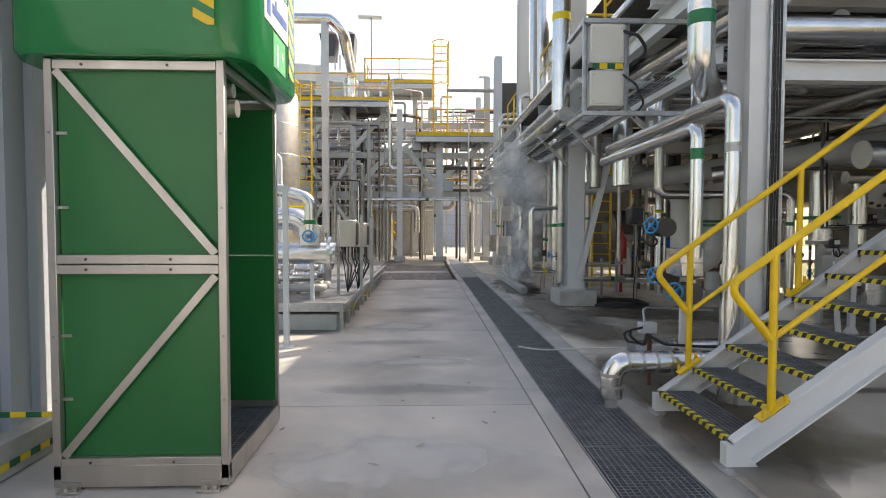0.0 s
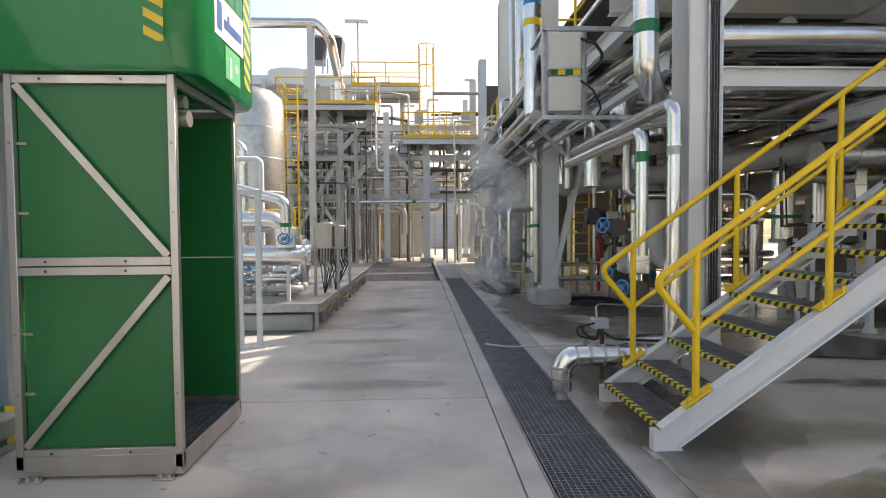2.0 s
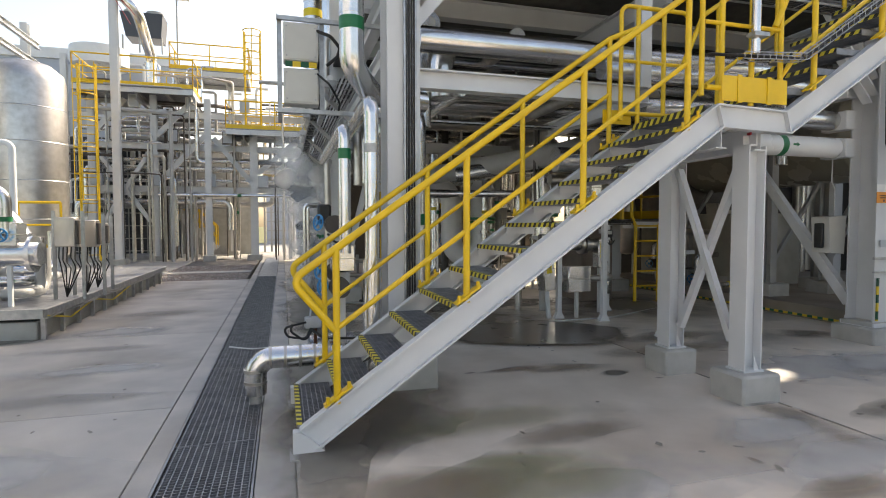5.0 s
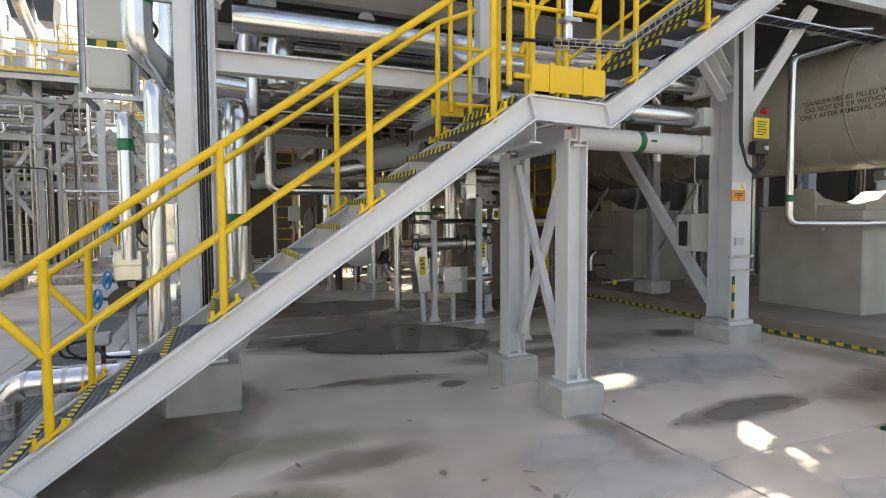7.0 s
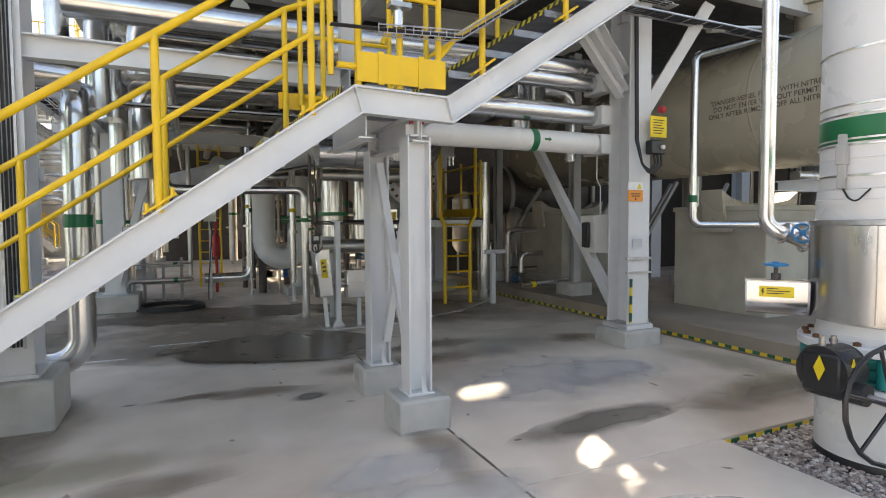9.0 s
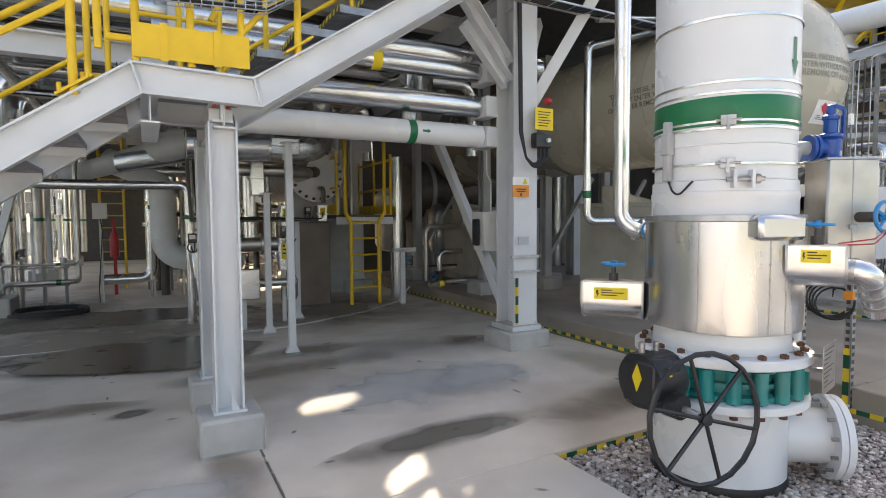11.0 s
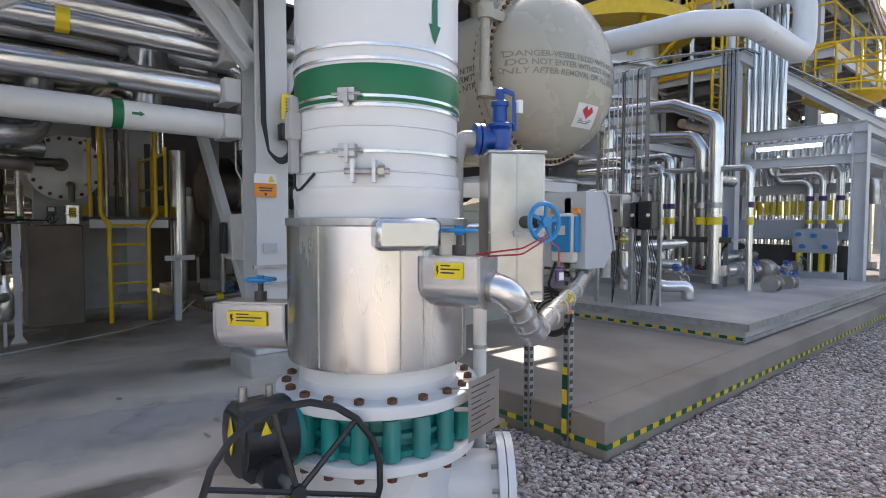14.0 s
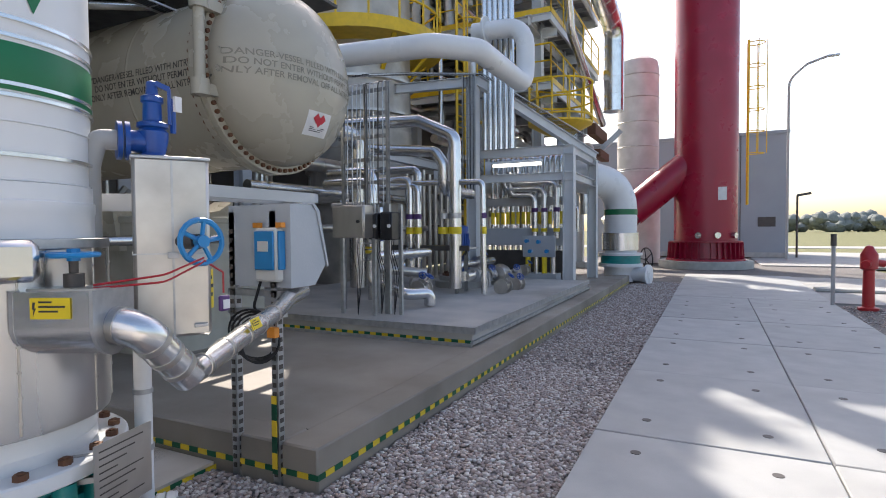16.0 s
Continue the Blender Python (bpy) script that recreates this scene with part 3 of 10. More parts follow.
for k, (x, y, rx, ry, m_) in enumerate(((1.95, 3.5, 0.42, 1.5, DAMP), (2.15, 4.1, 0.75, 1.1, BROWN_STAIN), (1.85, 5.2, 0.35, 1.2, DAMP), (2.3, 2.5, 0.9, 0.35, BROWN_STAIN), (3.1, 2.35, 0.7, 0.25, GREEN_STAIN), (2.05, 9.2, 0.5, 2.2, DAMP), (8.3, 2.75, 1.1, 0.35, BROWN_STAIN))):
    blob("floor_stain", x, y, rx, ry, 0.0290 + 0.0004 * k, m_, "dark damp stain on the concrete floor", 140 + k * 3.1, (k * 41) % 24 - 12)
crk = random.Random(5)
g = Geo()
y = 0.6
while y < 6.2:
    s_ = crk.uniform(0.08, 0.3)
    w = crk.choice((0.006, 0.008, 0.012, 0.02))
    g.box(5.503 - w, y, 0.004, 5.503 + w * crk.uniform(0.4, 1), y + s_, 0.007)
    y += s_ + crk.choice((0.0, 0.02, 0.08))
solo("joint_dirt", g, DAMP, "dark dirt caught in the floor joint", "dirt", kind="structure")
for k in range(46):
    x, y = crk.uniform(2.2, 8.8), crk.uniform(1.4, 6.0)
    blob("floor_speck", x, y, crk.uniform(0.02, 0.09), crk.uniform(0.01, 0.03), 0.016, crk.choice((DAMP, RUST_STAIN, DAMP, MOSS)), "small dark speck on the concrete floor", 200 + k, crk.uniform(0, 180))
for k in range(24):
    x, y = crk.uniform(-1.6, 0.6), crk.uniform(1.4, 9.0)
    blob("floor_speck", x, y, crk.uniform(0.02, 0.08), crk.uniform(0.008, 0.02), 0.016, crk.choice((DAMP, RUST_STAIN)), "small dark speck on the concrete floor", 260 + k, crk.uniform(0, 180))

# drain grating: bearing bars across, rods along
g = Geo()
y = -2.4
while y < 16:
    g.box(0.985, y - 0.0022, -0.032, 1.475, y + 0.0022, -0.002)
    y += 0.034 if y < 9 else 0.068
for i in range(13):
    x = 0.995 + i * 0.0395
    g.box(x - 0.003, -2.4, -0.014, x + 0.003, 16, -0.0045)
for yy in np.arange(-2.4, 16.1, 1.0):
    g.box(0.975, yy - 0.004, -0.034, 1.485, yy + 0.004, 0.0)
for x in (0.968, 1.488):
    g.box(x - 0.006, -2.4, -0.04, x + 0.006, 16, 0.0)
tagged(solo("drain_grating", g, GRATE, "galvanised steel grating over the drain channel", "grating"), kind="stuff")
solo("drain_grating_far", Geo().box(0.97, 16.01, -0.02, 1.49, 25, -0.004), GRATE, "galvanised steel grating over the drain channel", "grating")

# paving slabs of the walk beside the gravel
slab = group_of("paving", (7.1, 0.12, 0), "two rows of pale concrete paving slabs beside the gravel", "paving", kind="structure")
sg = Geo().box(7.1, -1.355, -0.15, 7.1 + 1.955, 0.12, 0.0, 0.008)
sm = mesh_of("slab", sg, SLAB, Vector((7.1, 0.12, 0)))
hm = mesh_of("lifting_hole", Geo().cyl((0, 0, 0.0), (0, 0, 0.003), 0.035, n=10), DARK)
for i in range(7):
    for j in range(2):
        s = new("slab", sm)
        s.parent = slab
        s.location = (i * 1.968, -j * 1.485, 0.003 * ((i * 7 + j * 3) % 3))
        for hx in (0.35, 1.6):
            for hy in (-0.33, -1.15):
                h = new("lifting_hole", hm)
                h.parent = s
                h.location = (hx + 0.03 * ((i + j) % 2), hy, 0)
sheet("crossing", 20.3, -2.85, 27, 0.12, 0.003, SLAB, "pale concrete slabs crossing the road", 0.1, "paving")


def pebbles(name, x0, y0, x1, y1, count, z, label, keep=lambda x, y: True):
    """Loose rounded stones, one joined mesh."""
    rng = np.random.default_rng(7)
    base = []
    for k in range(6):
        b = bmesh.new()
        bmesh.ops.create_icosphere(b, subdivisions=1, radius=1)
        vs = np.array([v.co[:] for v in b.verts])
        vs *= 1 + 0.22 * rng.standard_normal((len(vs), 1)) * 0.6
        base.append((vs, [tuple(v.index for v in f.verts) for f in b.faces]))
        b.free()
    V, Fc, kk = [], [], 0
    for i in range(count):
        x, y = rng.uniform(x0, x1), rng.uniform(y0, y1)
        if not keep(x, y):
            continue
        vs, fs = base[i % 6]
        s = rng.uniform(0.009, 0.020)
        a = rng.uniform(0, 6.28)
        q = vs * (s * rng.uniform(0.8, 1.5), s, s * rng.uniform(0.5, 0.8))
        c, d = math.cos(a), math.sin(a)
        q = np.stack([q[:, 0] * c - q[:, 1] * d + x, q[:, 0] * d + q[:, 1] * c + y, q[:, 2] + z + rng.uniform(-0.008, 0.012)], 1)
        V.append(q)
        Fc += [tuple(j + kk for j in f) for f in fs]
        kk += len(q)
    me = bpy.data.meshes.new(name)
    me.from_pydata(np.concatenate(V).tolist(), [], Fc)
    me.shade_smooth()
    me.materials.append(STONES)
    return tagged(new(name, me), label, "gravel", kind="stuff")


STONES = mat("river_pebbles", (0.45, 0.42, 0.40), (0.27, 0.245, 0.235), 0.7, scale=3, bump=0.1)
nt = STONES.node_tree
gi = nt.nodes.new("ShaderNodeNewGeometry")
cr = nt.nodes.new("ShaderNodeValToRGB")
for k, (at, col) in enumerate(((0.0, (0.18, 0.14, 0.125)), (0.25, (0.40, 0.345, 0.32)), (0.5, (0.34, 0.255, 0.225)), (0.75, (0.50, 0.455, 0.425)), (1.0, (0.66, 0.63, 0.59)))):
    e = cr.color_ramp.elements[k] if k < 2 else cr.color_ramp.elements.new(at)
    e.position, e.color = at, (*col, 1)
nt.links.new(gi.outputs["Random Per Island"], cr.inputs[0])
nt.links.new(cr.outputs[0], nt.nodes["Principled BSDF"].inputs["Base Color"])
off_kerb = lambda x, y: not (x > 9.38 and y > 1.4)
pebbles("gravel_stones", 7.1, 0.13, 13, 2.3, 42000, -0.05, "loose rounded grey and pink gravel stones", off_kerb)
pebbles("gravel_stones_far", 13, 0.13, 24, 1.42, 20000, -0.05, "loose rounded grey and pink gravel stones")
pebbles("gravel_stones_alley", -1.75, 15.25, 0.7, 21, 4000, -0.02, "loose grey gravel across the alley", lambda x, y: not 17.6 < y < 18.3)
pebbles("gravel_stones_side", 15, -6, 20, -2.9, 3000, -0.05, "loose rounded grey gravel beside the walk")

# bund round the vessels: kerb walls, inner floor, raised plinth
bund = group_of("bund", (9.4, 1.4, -0.1), "concrete bund kerb with a green and yellow strip", "kerb", kind="structure")
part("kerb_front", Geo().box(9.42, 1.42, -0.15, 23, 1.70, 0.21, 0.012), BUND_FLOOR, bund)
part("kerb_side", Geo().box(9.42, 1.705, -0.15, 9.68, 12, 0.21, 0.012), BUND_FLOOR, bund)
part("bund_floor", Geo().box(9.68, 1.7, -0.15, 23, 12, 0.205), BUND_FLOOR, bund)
part("earth_strip", Geo().box(9.42, 1.412, 0.02, 22.8, 1.418, 0.055), TAPE_X, bund, "green and yellow strip")
part("earth_strip", Geo().box(9.412, 1.412, 0.02, 9.418, 11.9, 0.055), TAPE_Y, bund, "green and yellow strip")
part("slab_strip", Geo().box(7.104, 1.0, -0.04, 7.110, 2.24, -0.012), TAPE_Y, bund, "green and yellow strip")
part("slab_strip", Geo().box(7.104, 2.236, -0.05, 9.4, 2.242, -0.015), TAPE_X, bund, "green and yellow strip")
plinth = group_of("plinth", (12.5, 1.75, 0.1), "raised concrete pump plinth with a steel angle edge", "plinth", kind="structure")
part("plinth_block", Geo().box(12.55, 1.75, 0.1, 18.9, 6.5, 0.40, 0.01), CONCRETE, plinth)
part("angle_edge", Geo().box(12.53, 1.72, 0.33, 18.92, 1.748, 0.405).box(12.52, 1.72, 0.33, 12.548, 6.5, 0.405), GALV, plinth, "galvanised angle edge")
part("angle_edge", Geo().box(12.45, 1.715, 0.22, 18.92, 1.742, 0.26).box(12.42, 1.715, 0.2, 12.446, 6.5, 0.24), GALV, plinth, "galvanised angle edge")
part("earth_strip", Geo().box(12.512, 1.76, 0.225, 12.518, 6.4, 0.26), TAPE_Y, plinth, "green and yellow strip")

# ---- pipe rack columns ----
def column(x, y, top, h=0.34, b=0.32, ped=(0.56, 0.58, 0.36), label="grey-white painted steel column on a concrete pedestal", z0=None, turn=False, base_t=0.03):
    t = group_of("steel_column", (x, y, 0), label, "column", "rack columns")
    px, py, pz = ped
    part("pedestal", Geo().box(x - px / 2, y - py / 2, -0.05, x + px / 2, y + py / 2, pz, 0.02), BLOCK, t, "cast concrete pedestal")
    part("base_plate", Geo().box(x - b * 0.62, y - h * 0.62, pz, x + b * 0.62, y + h * 0.62, pz + base_t, 0.004), WHITE, t)
    part("shaft", Geo().ibeam((x, y, pz + base_t), (x, y, top), h, b, 0.02, (1, 0, 0) if turn else (0, 1, 0)), WHITE, t)
    gg = Geo()
    for sx in (-1, 1):
        gg.prism([(0, 0), (0.09, 0), (0, 0.16)], (x + sx * 0.005, y - h / 2 + 0.02, pz + base_t), (sx, 0, 0), (0, 0, 1), (0, 0.012, 0))
        for sy in (-1, 1):
            gg.cyl((x + sx * b * 0.48, y + sy * h * 0.5, pz + base_t), (x + sx * b * 0.48, y + sy * h * 0.5, pz + base_t + 0.05), 0.014, n=6)
    part("anchor_fixing", gg, WHITE, t)
    return t


column(2.69, 4.62, 8.0, 0.34, 0.29, (0.55, 0.60, 0.38))
column(8.65, 4.78, 5.2, 0.34, 0.32, (0.55, 0.55, 0.2), base_t=0.05)
part("plinth_pad", Geo().box(8.45, 4.58, 0.2, 8.85, 4.98, 0.26, 0.01), BLOCK, bpy.data.objects["steel_column.001"])
column(2.72, 10.3, 8.0, 0.32, 0.30, (0.7, 0.7, 0.3))
for y in (15.9, 21.4):
    column(2.72, y, 8.0, 0.32, 0.30, (0.6, 0.6, 0.3))
for y in (10.4, 16.0, 21.5):
    column(8.65, y, 5.2, 0.32, 0.30, (0.6, 0.6, 0.25))


# ---- stair ----
Y0, Y1 = 3.03, 4.10  # outer faces of the two stringers
stair = group_of("stair", (1.7, 3.05, 0), "industrial steel stair with grating treads and yellow handrails", "stair")
TOP = [(1.70, 0.175), (4.77, 2.345), (5.42, 2.325), (8.6, 4.44)]  # upper edge of the stringers


def mitre(pts, d):
    """The polyline moved by d to its lower side."""
    out = []
    for i, p in enumerate(pts):
        segs = [(Vector(pts[k + 1]) - Vector(pts[k])).normalized() for k in (i - 1, i) if 0 <= k < len(pts) - 1]
        ns = [Vector((s.y, -s.x)) for s in segs]
        m = sum(ns, Vector((0, 0))).normalized()
        out.append(Vector(p) + m * d / max(0.3, m.dot(ns[0])))
    return [tuple(p) for p in out]


DEEP = 0.175
for y, web in ((Y0, Y0 + 0.035), (Y1 - 0.075, Y1 - 0.01)):
    low = mitre(TOP, DEEP)
    for k, lab in ((0, "lower"), (1, "landing"), (2, "upper")):
        q = [TOP[k], TOP[k + 1], low[k + 1], low[k]]
        part("stringer", Geo().prism(q, (0, web, 0), (1, 0, 0), (0, 0, 1), (0, 0.01, 0)), WHITE, stair, "grey-white channel stringer")
        for e, o in ((TOP, 0.0), (mitre(TOP, DEEP - 0.012), 0)):
            f = mitre(e, 0.012)
            part("stringer_flange", Geo().prism([e[k], e[k + 1], f[k + 1], f[k]], (0, y - 0.004, 0), (1, 0, 0), (0, 0, 1), (0, 0.082, 0)), WHITE, stair)
    for k, (tp, bt) in enumerate(zip(TOP[1:3], low[1:3])):
        part("joint_plate", Geo().prism([(tp[0] - 0.006, tp[1]), (tp[0] + 0.006, tp[1]), (bt[0] + 0.006, bt[1]), (bt[0] - 0.006, bt[1])], (0, y - 0.003, 0), (1, 0, 0), (0, 0, 1), (0, 0.08, 0)), WHITE, stair)
    part("foot_plate", Geo().box(1.64, y - 0.05, 0, 1.93, y + 0.13, 0.022, 0.004), WHITE, stair)
    part("foot_block", Geo().prism([(1.66, 0.022), (1.86, 0.022), (1.78, 0.10), (1.70, 0.16), (1.66, 0.16)], (0, y + 0.004, 0), (1, 0, 0), (0, 0, 1), (0, 0.07, 0)), WHITE, stair)
A, B, C, D = (Vector((p[0], 0, p[1] - 0.1)) for p in TOP)


def tread_mesh():
    gr, ns = Geo(), Geo()
    for i in range(30):
        y = -0.46 + i * 0.0317
        gr.box(0, y - 0.002, -0.03, 0.26, y + 0.002, 0)
    for i in range(8):
        x = 0.01 + i * 0.0345
        gr.box(x - 0.003, -0.46, -0.014, x + 0.003, 0.46, -0.002)
    gr.box(-0.002, -0.465, -0.05, 0.262, -0.46, 0).box(-0.002, 0.46, -0.05, 0.262, 0.465, 0).box(0.258, -0.46, -0.03, 0.262, 0.46, 0)
    ns.box(-0.006, -0.46, -0.03, -0.002, 0.46, 0.003).box(-0.002, -0.46, 0.0, 0.028, 0.46, 0.004)
    return mesh_of("tread", gr, GRATE), mesh_of("nosing", ns, NOSING)


TM, NM = tread_mesh()


def tread(x, z, yc=(Y0 + Y1) / 2):
    o = new("tread", TM)
    o.parent, o.location = stair, Vector((x, yc, z)) - BASE["stair"]
    BASE[o.name] = BASE["stair"]
    k = new("nosing", NM)
    k.parent = o
    tagged(k, "black and yellow striped nosing")


for i in range(12):
    z = 0.185 + i * 0.180
    tread(1.69 + i * 0.2525, z)
    part("tread_bracket", Geo().box(1.69 + i * 0.2525, Y1 - 0.105, z - 0.09, 1.95 + i * 0.2525, Y1 - 0.10, z - 0.03), WHITE, stair)
lz = 2.345
gl = Geo()
for i in range(30):
    y = Y0 + 0.07 + i * 0.0317
    gl.box(4.72, y - 0.002, lz - 0.03, 5.46, y + 0.002, lz)
for i in range(20):
    x = 4.74 + i * 0.0375
    gl.box(x - 0.003, Y0 + 0.06, lz - 0.014, x + 0.003, Y1 - 0.06, lz - 0.002)
part("landing_grating", gl, GRATE, stair)
part("landing_nosing", Geo().box(4.70, Y0 + 0.08, lz - 0.05, 4.706, Y1 - 0.08, lz + 0.003), NOSING, stair, "black and yellow striped nosing")
for i in range(11):
    tread(5.46 + i * 0.268, 2.525 + i * 0.180)
# landing frame, kick plates, legs with bracing
part("landing_beam", Geo().ibeam((4.86, Y0 + 0.07, 2.12), (4.86, Y1 - 0.07, 2.12), 0.2, 0.1, 0.01).ibeam((5.26, Y0 - 0.0 + 0.09, 2.12), (5.26, Y1 + 0.05, 2.12), 0.2, 0.12, 0.01), WHITE, stair)
part("kick_plate", Geo().box(4.78, Y0 - 0.012, lz + 0.02, 5.40, Y0 - 0.004, lz + 0.21, 0.002).box(4.92, Y0 - 0.02, lz + 0.01, 4.96, Y0 - 0.013, lz + 0.22).box(5.20, Y0 - 0.02, lz + 0.01, 5.24, Y0 - 0.013, lz + 0.22), YELLOW, stair, "yellow kick plate")
part("kick_plate", Geo().box(4.45, Y1 + 0.004, lz + 0.02, 4.75, Y1 + 0.012, lz + 0.15, 0.002), YELLOW, stair, "yellow kick plate")
for y, ped in ((3.22, (0.38, 0.38, 0.235)), (4.13, (0.36, 0.34, 0.235))):
    x = 5.25
    part("leg_pedestal", Geo().box(x - ped[0] / 2, y - ped[1] / 2, -0.05, x + ped[0] / 2, y + ped[1] / 2, ped[2], 0.02), BLOCK, stair, "cast concrete pedestal")
    part("leg_plate", Geo().box(x - 0.1, y - 0.1, ped[2], x + 0.1, y + 0.1, ped[2] + 0.018, 0.003).prism([(0, 0), (0.05, 0), (0, 0.12)], (x + 0.005, y - 0.09, ped[2] + 0.018), (0, -1, 0) if False else (1, 0, 0), (0, 0, 1), (0, 0.01, 0)), WHITE, stair)
    part("leg", Geo().ibeam((x, y, ped[2] + 0.018), (x, y, 2.06), 0.17, 0.17, 0.011, (1, 0, 0)), WHITE, stair, "grey-white steel leg")
    part("leg_bracket", Geo().box(x - 0.06, y - 0.07, 2.06, x + 0.06, y + 0.07, 2.075).box(x - 0.008, y - 0.07, 2.075, x + 0.008, y + 0.07, 2.2).box(x - 0.07, y - 0.005, 2.075, x + 0.07, y + 0.005, 2.15), WHITE, stair)
part("cross_brace", Geo().bar((5.25, 3.36, 0.45), (5.25, 4.05, 1.95), 0.06, 0.06, (1, 0, 0)), WHITE, stair)
part("cross_brace", Geo().bar((5.30, 3.36, 1.95), (5.30, 4.05, 0.45), 0.06, 0.06, (1, 0, 0)), WHITE, stair)
part("red_cap_bolt", Geo().cyl((5.21, 3.2, 2.16), (5.21, 3.17, 2.16), 0.012, n=8), HYD_RED, stair)
part("red_cap_bolt", Geo().cyl((5.29, 3.2, 2.16), (5.29, 3.17, 2.16), 0.012, n=8), HYD_RED, stair)

# handrails
RAIL = 0.024


def flight_rail(y, side):
    s = (2.52 - 1.28) / (3.65 - 1.92)
    f = lambda x: 1.28 + (x - 1.92) * s + 0.0
    x_end = 4.50
    # top rail with the drop at its foot
    part("handrail", Geo().sweep([(x_end + 0.35, y, f(x_end) + 0.15), (x_end, y, f(x_end)), (1.66, y, f(1.66)), (1.92, y, 0.78)], RAIL, 10, 0.07), YELLOW, stair, "yellow tubular handrail")
    part("mid_rail", Geo().sweep([(1.94, y, f(1.94) - 0.50), (x_end, y, f(x_end) - 0.50)], RAIL * 0.75, 8, 0), YELLOW, stair, "yellow knee rail")
    for x in (1.93, 2.78, 3.64, 4.50):
        base = A.z + (x - A.x) * (B.z - A.z) / (B.x - A.x) + 0.10
        part("rail_post", Geo().cyl((x, y, base - 0.02), (x, y, f(x)), RAIL * 0.95, n=10), YELLOW, stair, "yellow post")
        part("post_foot", Geo().bar((x - 0.08, y, base - 0.03), (x + 0.09, y, base + 0.09), 0.07, 0.014, (0, 0, 1)).cyl((x - 0.06, y - 0.03 * side, base - 0.02), (x - 0.06, y - 0.03 * side, base + 0.03), 0.012, n=6).cyl((x + 0.07, y - 0.03 * side, base + 0.07), (x + 0.07, y - 0.03 * side, base + 0.12), 0.012, n=6), YELLOW, stair)


flight_rail(Y0 + 0.02, 1)
flight_rail(Y1 - 0.02, -1)
for y in (Y0 + 0.02, Y1 - 0.02):
    # landing guard and upper flight
    part("landing_guard", Geo().sweep([(4.62, y, lz + 0.05), (4.62, y, lz + 1.1), (5.36, y, lz + 1.1), (5.36, y, lz + 0.12), (4.66, y, lz + 0.12)], RAIL * 0.85, 10, 0.08).sweep([(4.64, y, lz + 0.6), (5.34, y, lz + 0.6)], RAIL * 0.7, 8, 0), YELLOW, stair, "yellow tubular guard rail")
    for x in (4.80, 5.08):
        part("rail_post", Geo().cyl((x, y, lz), (x, y, lz + 1.1), RAIL * 0.9, n=10), YELLOW, stair, "yellow post")
    sl = (D.z - C.z) / (D.x - C.x)
    part("handrail", Geo().sweep([(5.30, y, lz + 0.62), (5.52, y, 2.215 + 0.12 * sl + 1.15), (8.6, y, D.z + 1.15)], RAIL, 10, 0.07), YELLOW, stair, "yellow tubular handrail")
    part("mid_rail", Geo().sweep([(5.25, y, lz + 0.10), (5.5, y, lz + 0.40), (8.6, y, D.z + 0.62)], RAIL * 0.75, 8, 0.05), YELLOW, stair, "yellow knee rail")
    for x in (5.70, 6.42, 7.3, 8.2):
        zb = C.z + (x - C.x) * sl
        part("rail_post", Geo().cyl((x, y, zb + 0.09), (x, y, zb + 1.13), RAIL * 0.95, n=10), YELLOW, stair, "yellow post")
        part("post_foot", Geo().bar((x - 0.08, y, zb + 0.09), (x + 0.09, y, zb + 0.21), 0.07, 0.014), YELLOW, stair)
# short lighting pole clamped to the landing, and the cable ladder climbing the upper flight
lp = group_of("lamp_pole", (5.05, Y0 - 0.05, 2.5), "short silver lamp pole clamped to the landing rail", "pole")
part("tube", Geo().cyl((5.05, Y0 - 0.05, 2.72), (5.05, Y0 - 0.05, 4.6), 0.033, n=12), ALU, lp)
part("clamp", Geo().box(4.98, Y0 - 0.11, 2.84, 5.12, Y0 - 0.03, 2.87).box(4.99, Y0 - 0.11, 3.2, 5.11, Y0 - 0.03, 3.23), GALV, lp)
cl = group_of("wire_cable_tray", (5.0, Y0, 2.6), "wire basket cable tray beside the upper stair flight", "cable tray")
g = Geo()
for dz in (0.0, 0.05):
    for dy in (-0.03, -0.1):
        g.sweep([(4.9, Y0 + dy, 2.66 + dz), (5.5, Y0 + dy, 2.70 + dz), (8.4, Y0 + dy, 4.62 + dz)], 0.004, 5, 0.1)
for i in range(60):
    t = i / 59
    x = 4.9 + 3.5 * t
    z = 2.66 + (x - 4.9) * 0.066 if x < 5.5 else 2.70 + (x - 5.5) * 0.662
    g.sweep([(x, Y0 - 0.03, z + 0.06), (x, Y0 - 0.03, z), (x, Y0 - 0.1, z), (x, Y0 - 0.1, z + 0.06)], 0.003, 4, 0)
part("basket", g, GALV, cl)
for k in range(4):
    part("cable", Geo().sweep([(4.6, Y0 - 0.045 - 0.013 * k, 2.68), (5.5, Y0 - 0.045 - 0.013 * k, 2.715), (8.4, Y0 - 0.045 - 0.013 * k, 4.635)], 0.006, 5, 0.1), RUBBER, cl)

stair.location, stair.scale = (1.752, 3.215, 0), (1.012, 1, 1.008)  # true run of the flights
for ob in (lp, cl):
    ob.location += Vector((0.09, 0.165, 0.02))

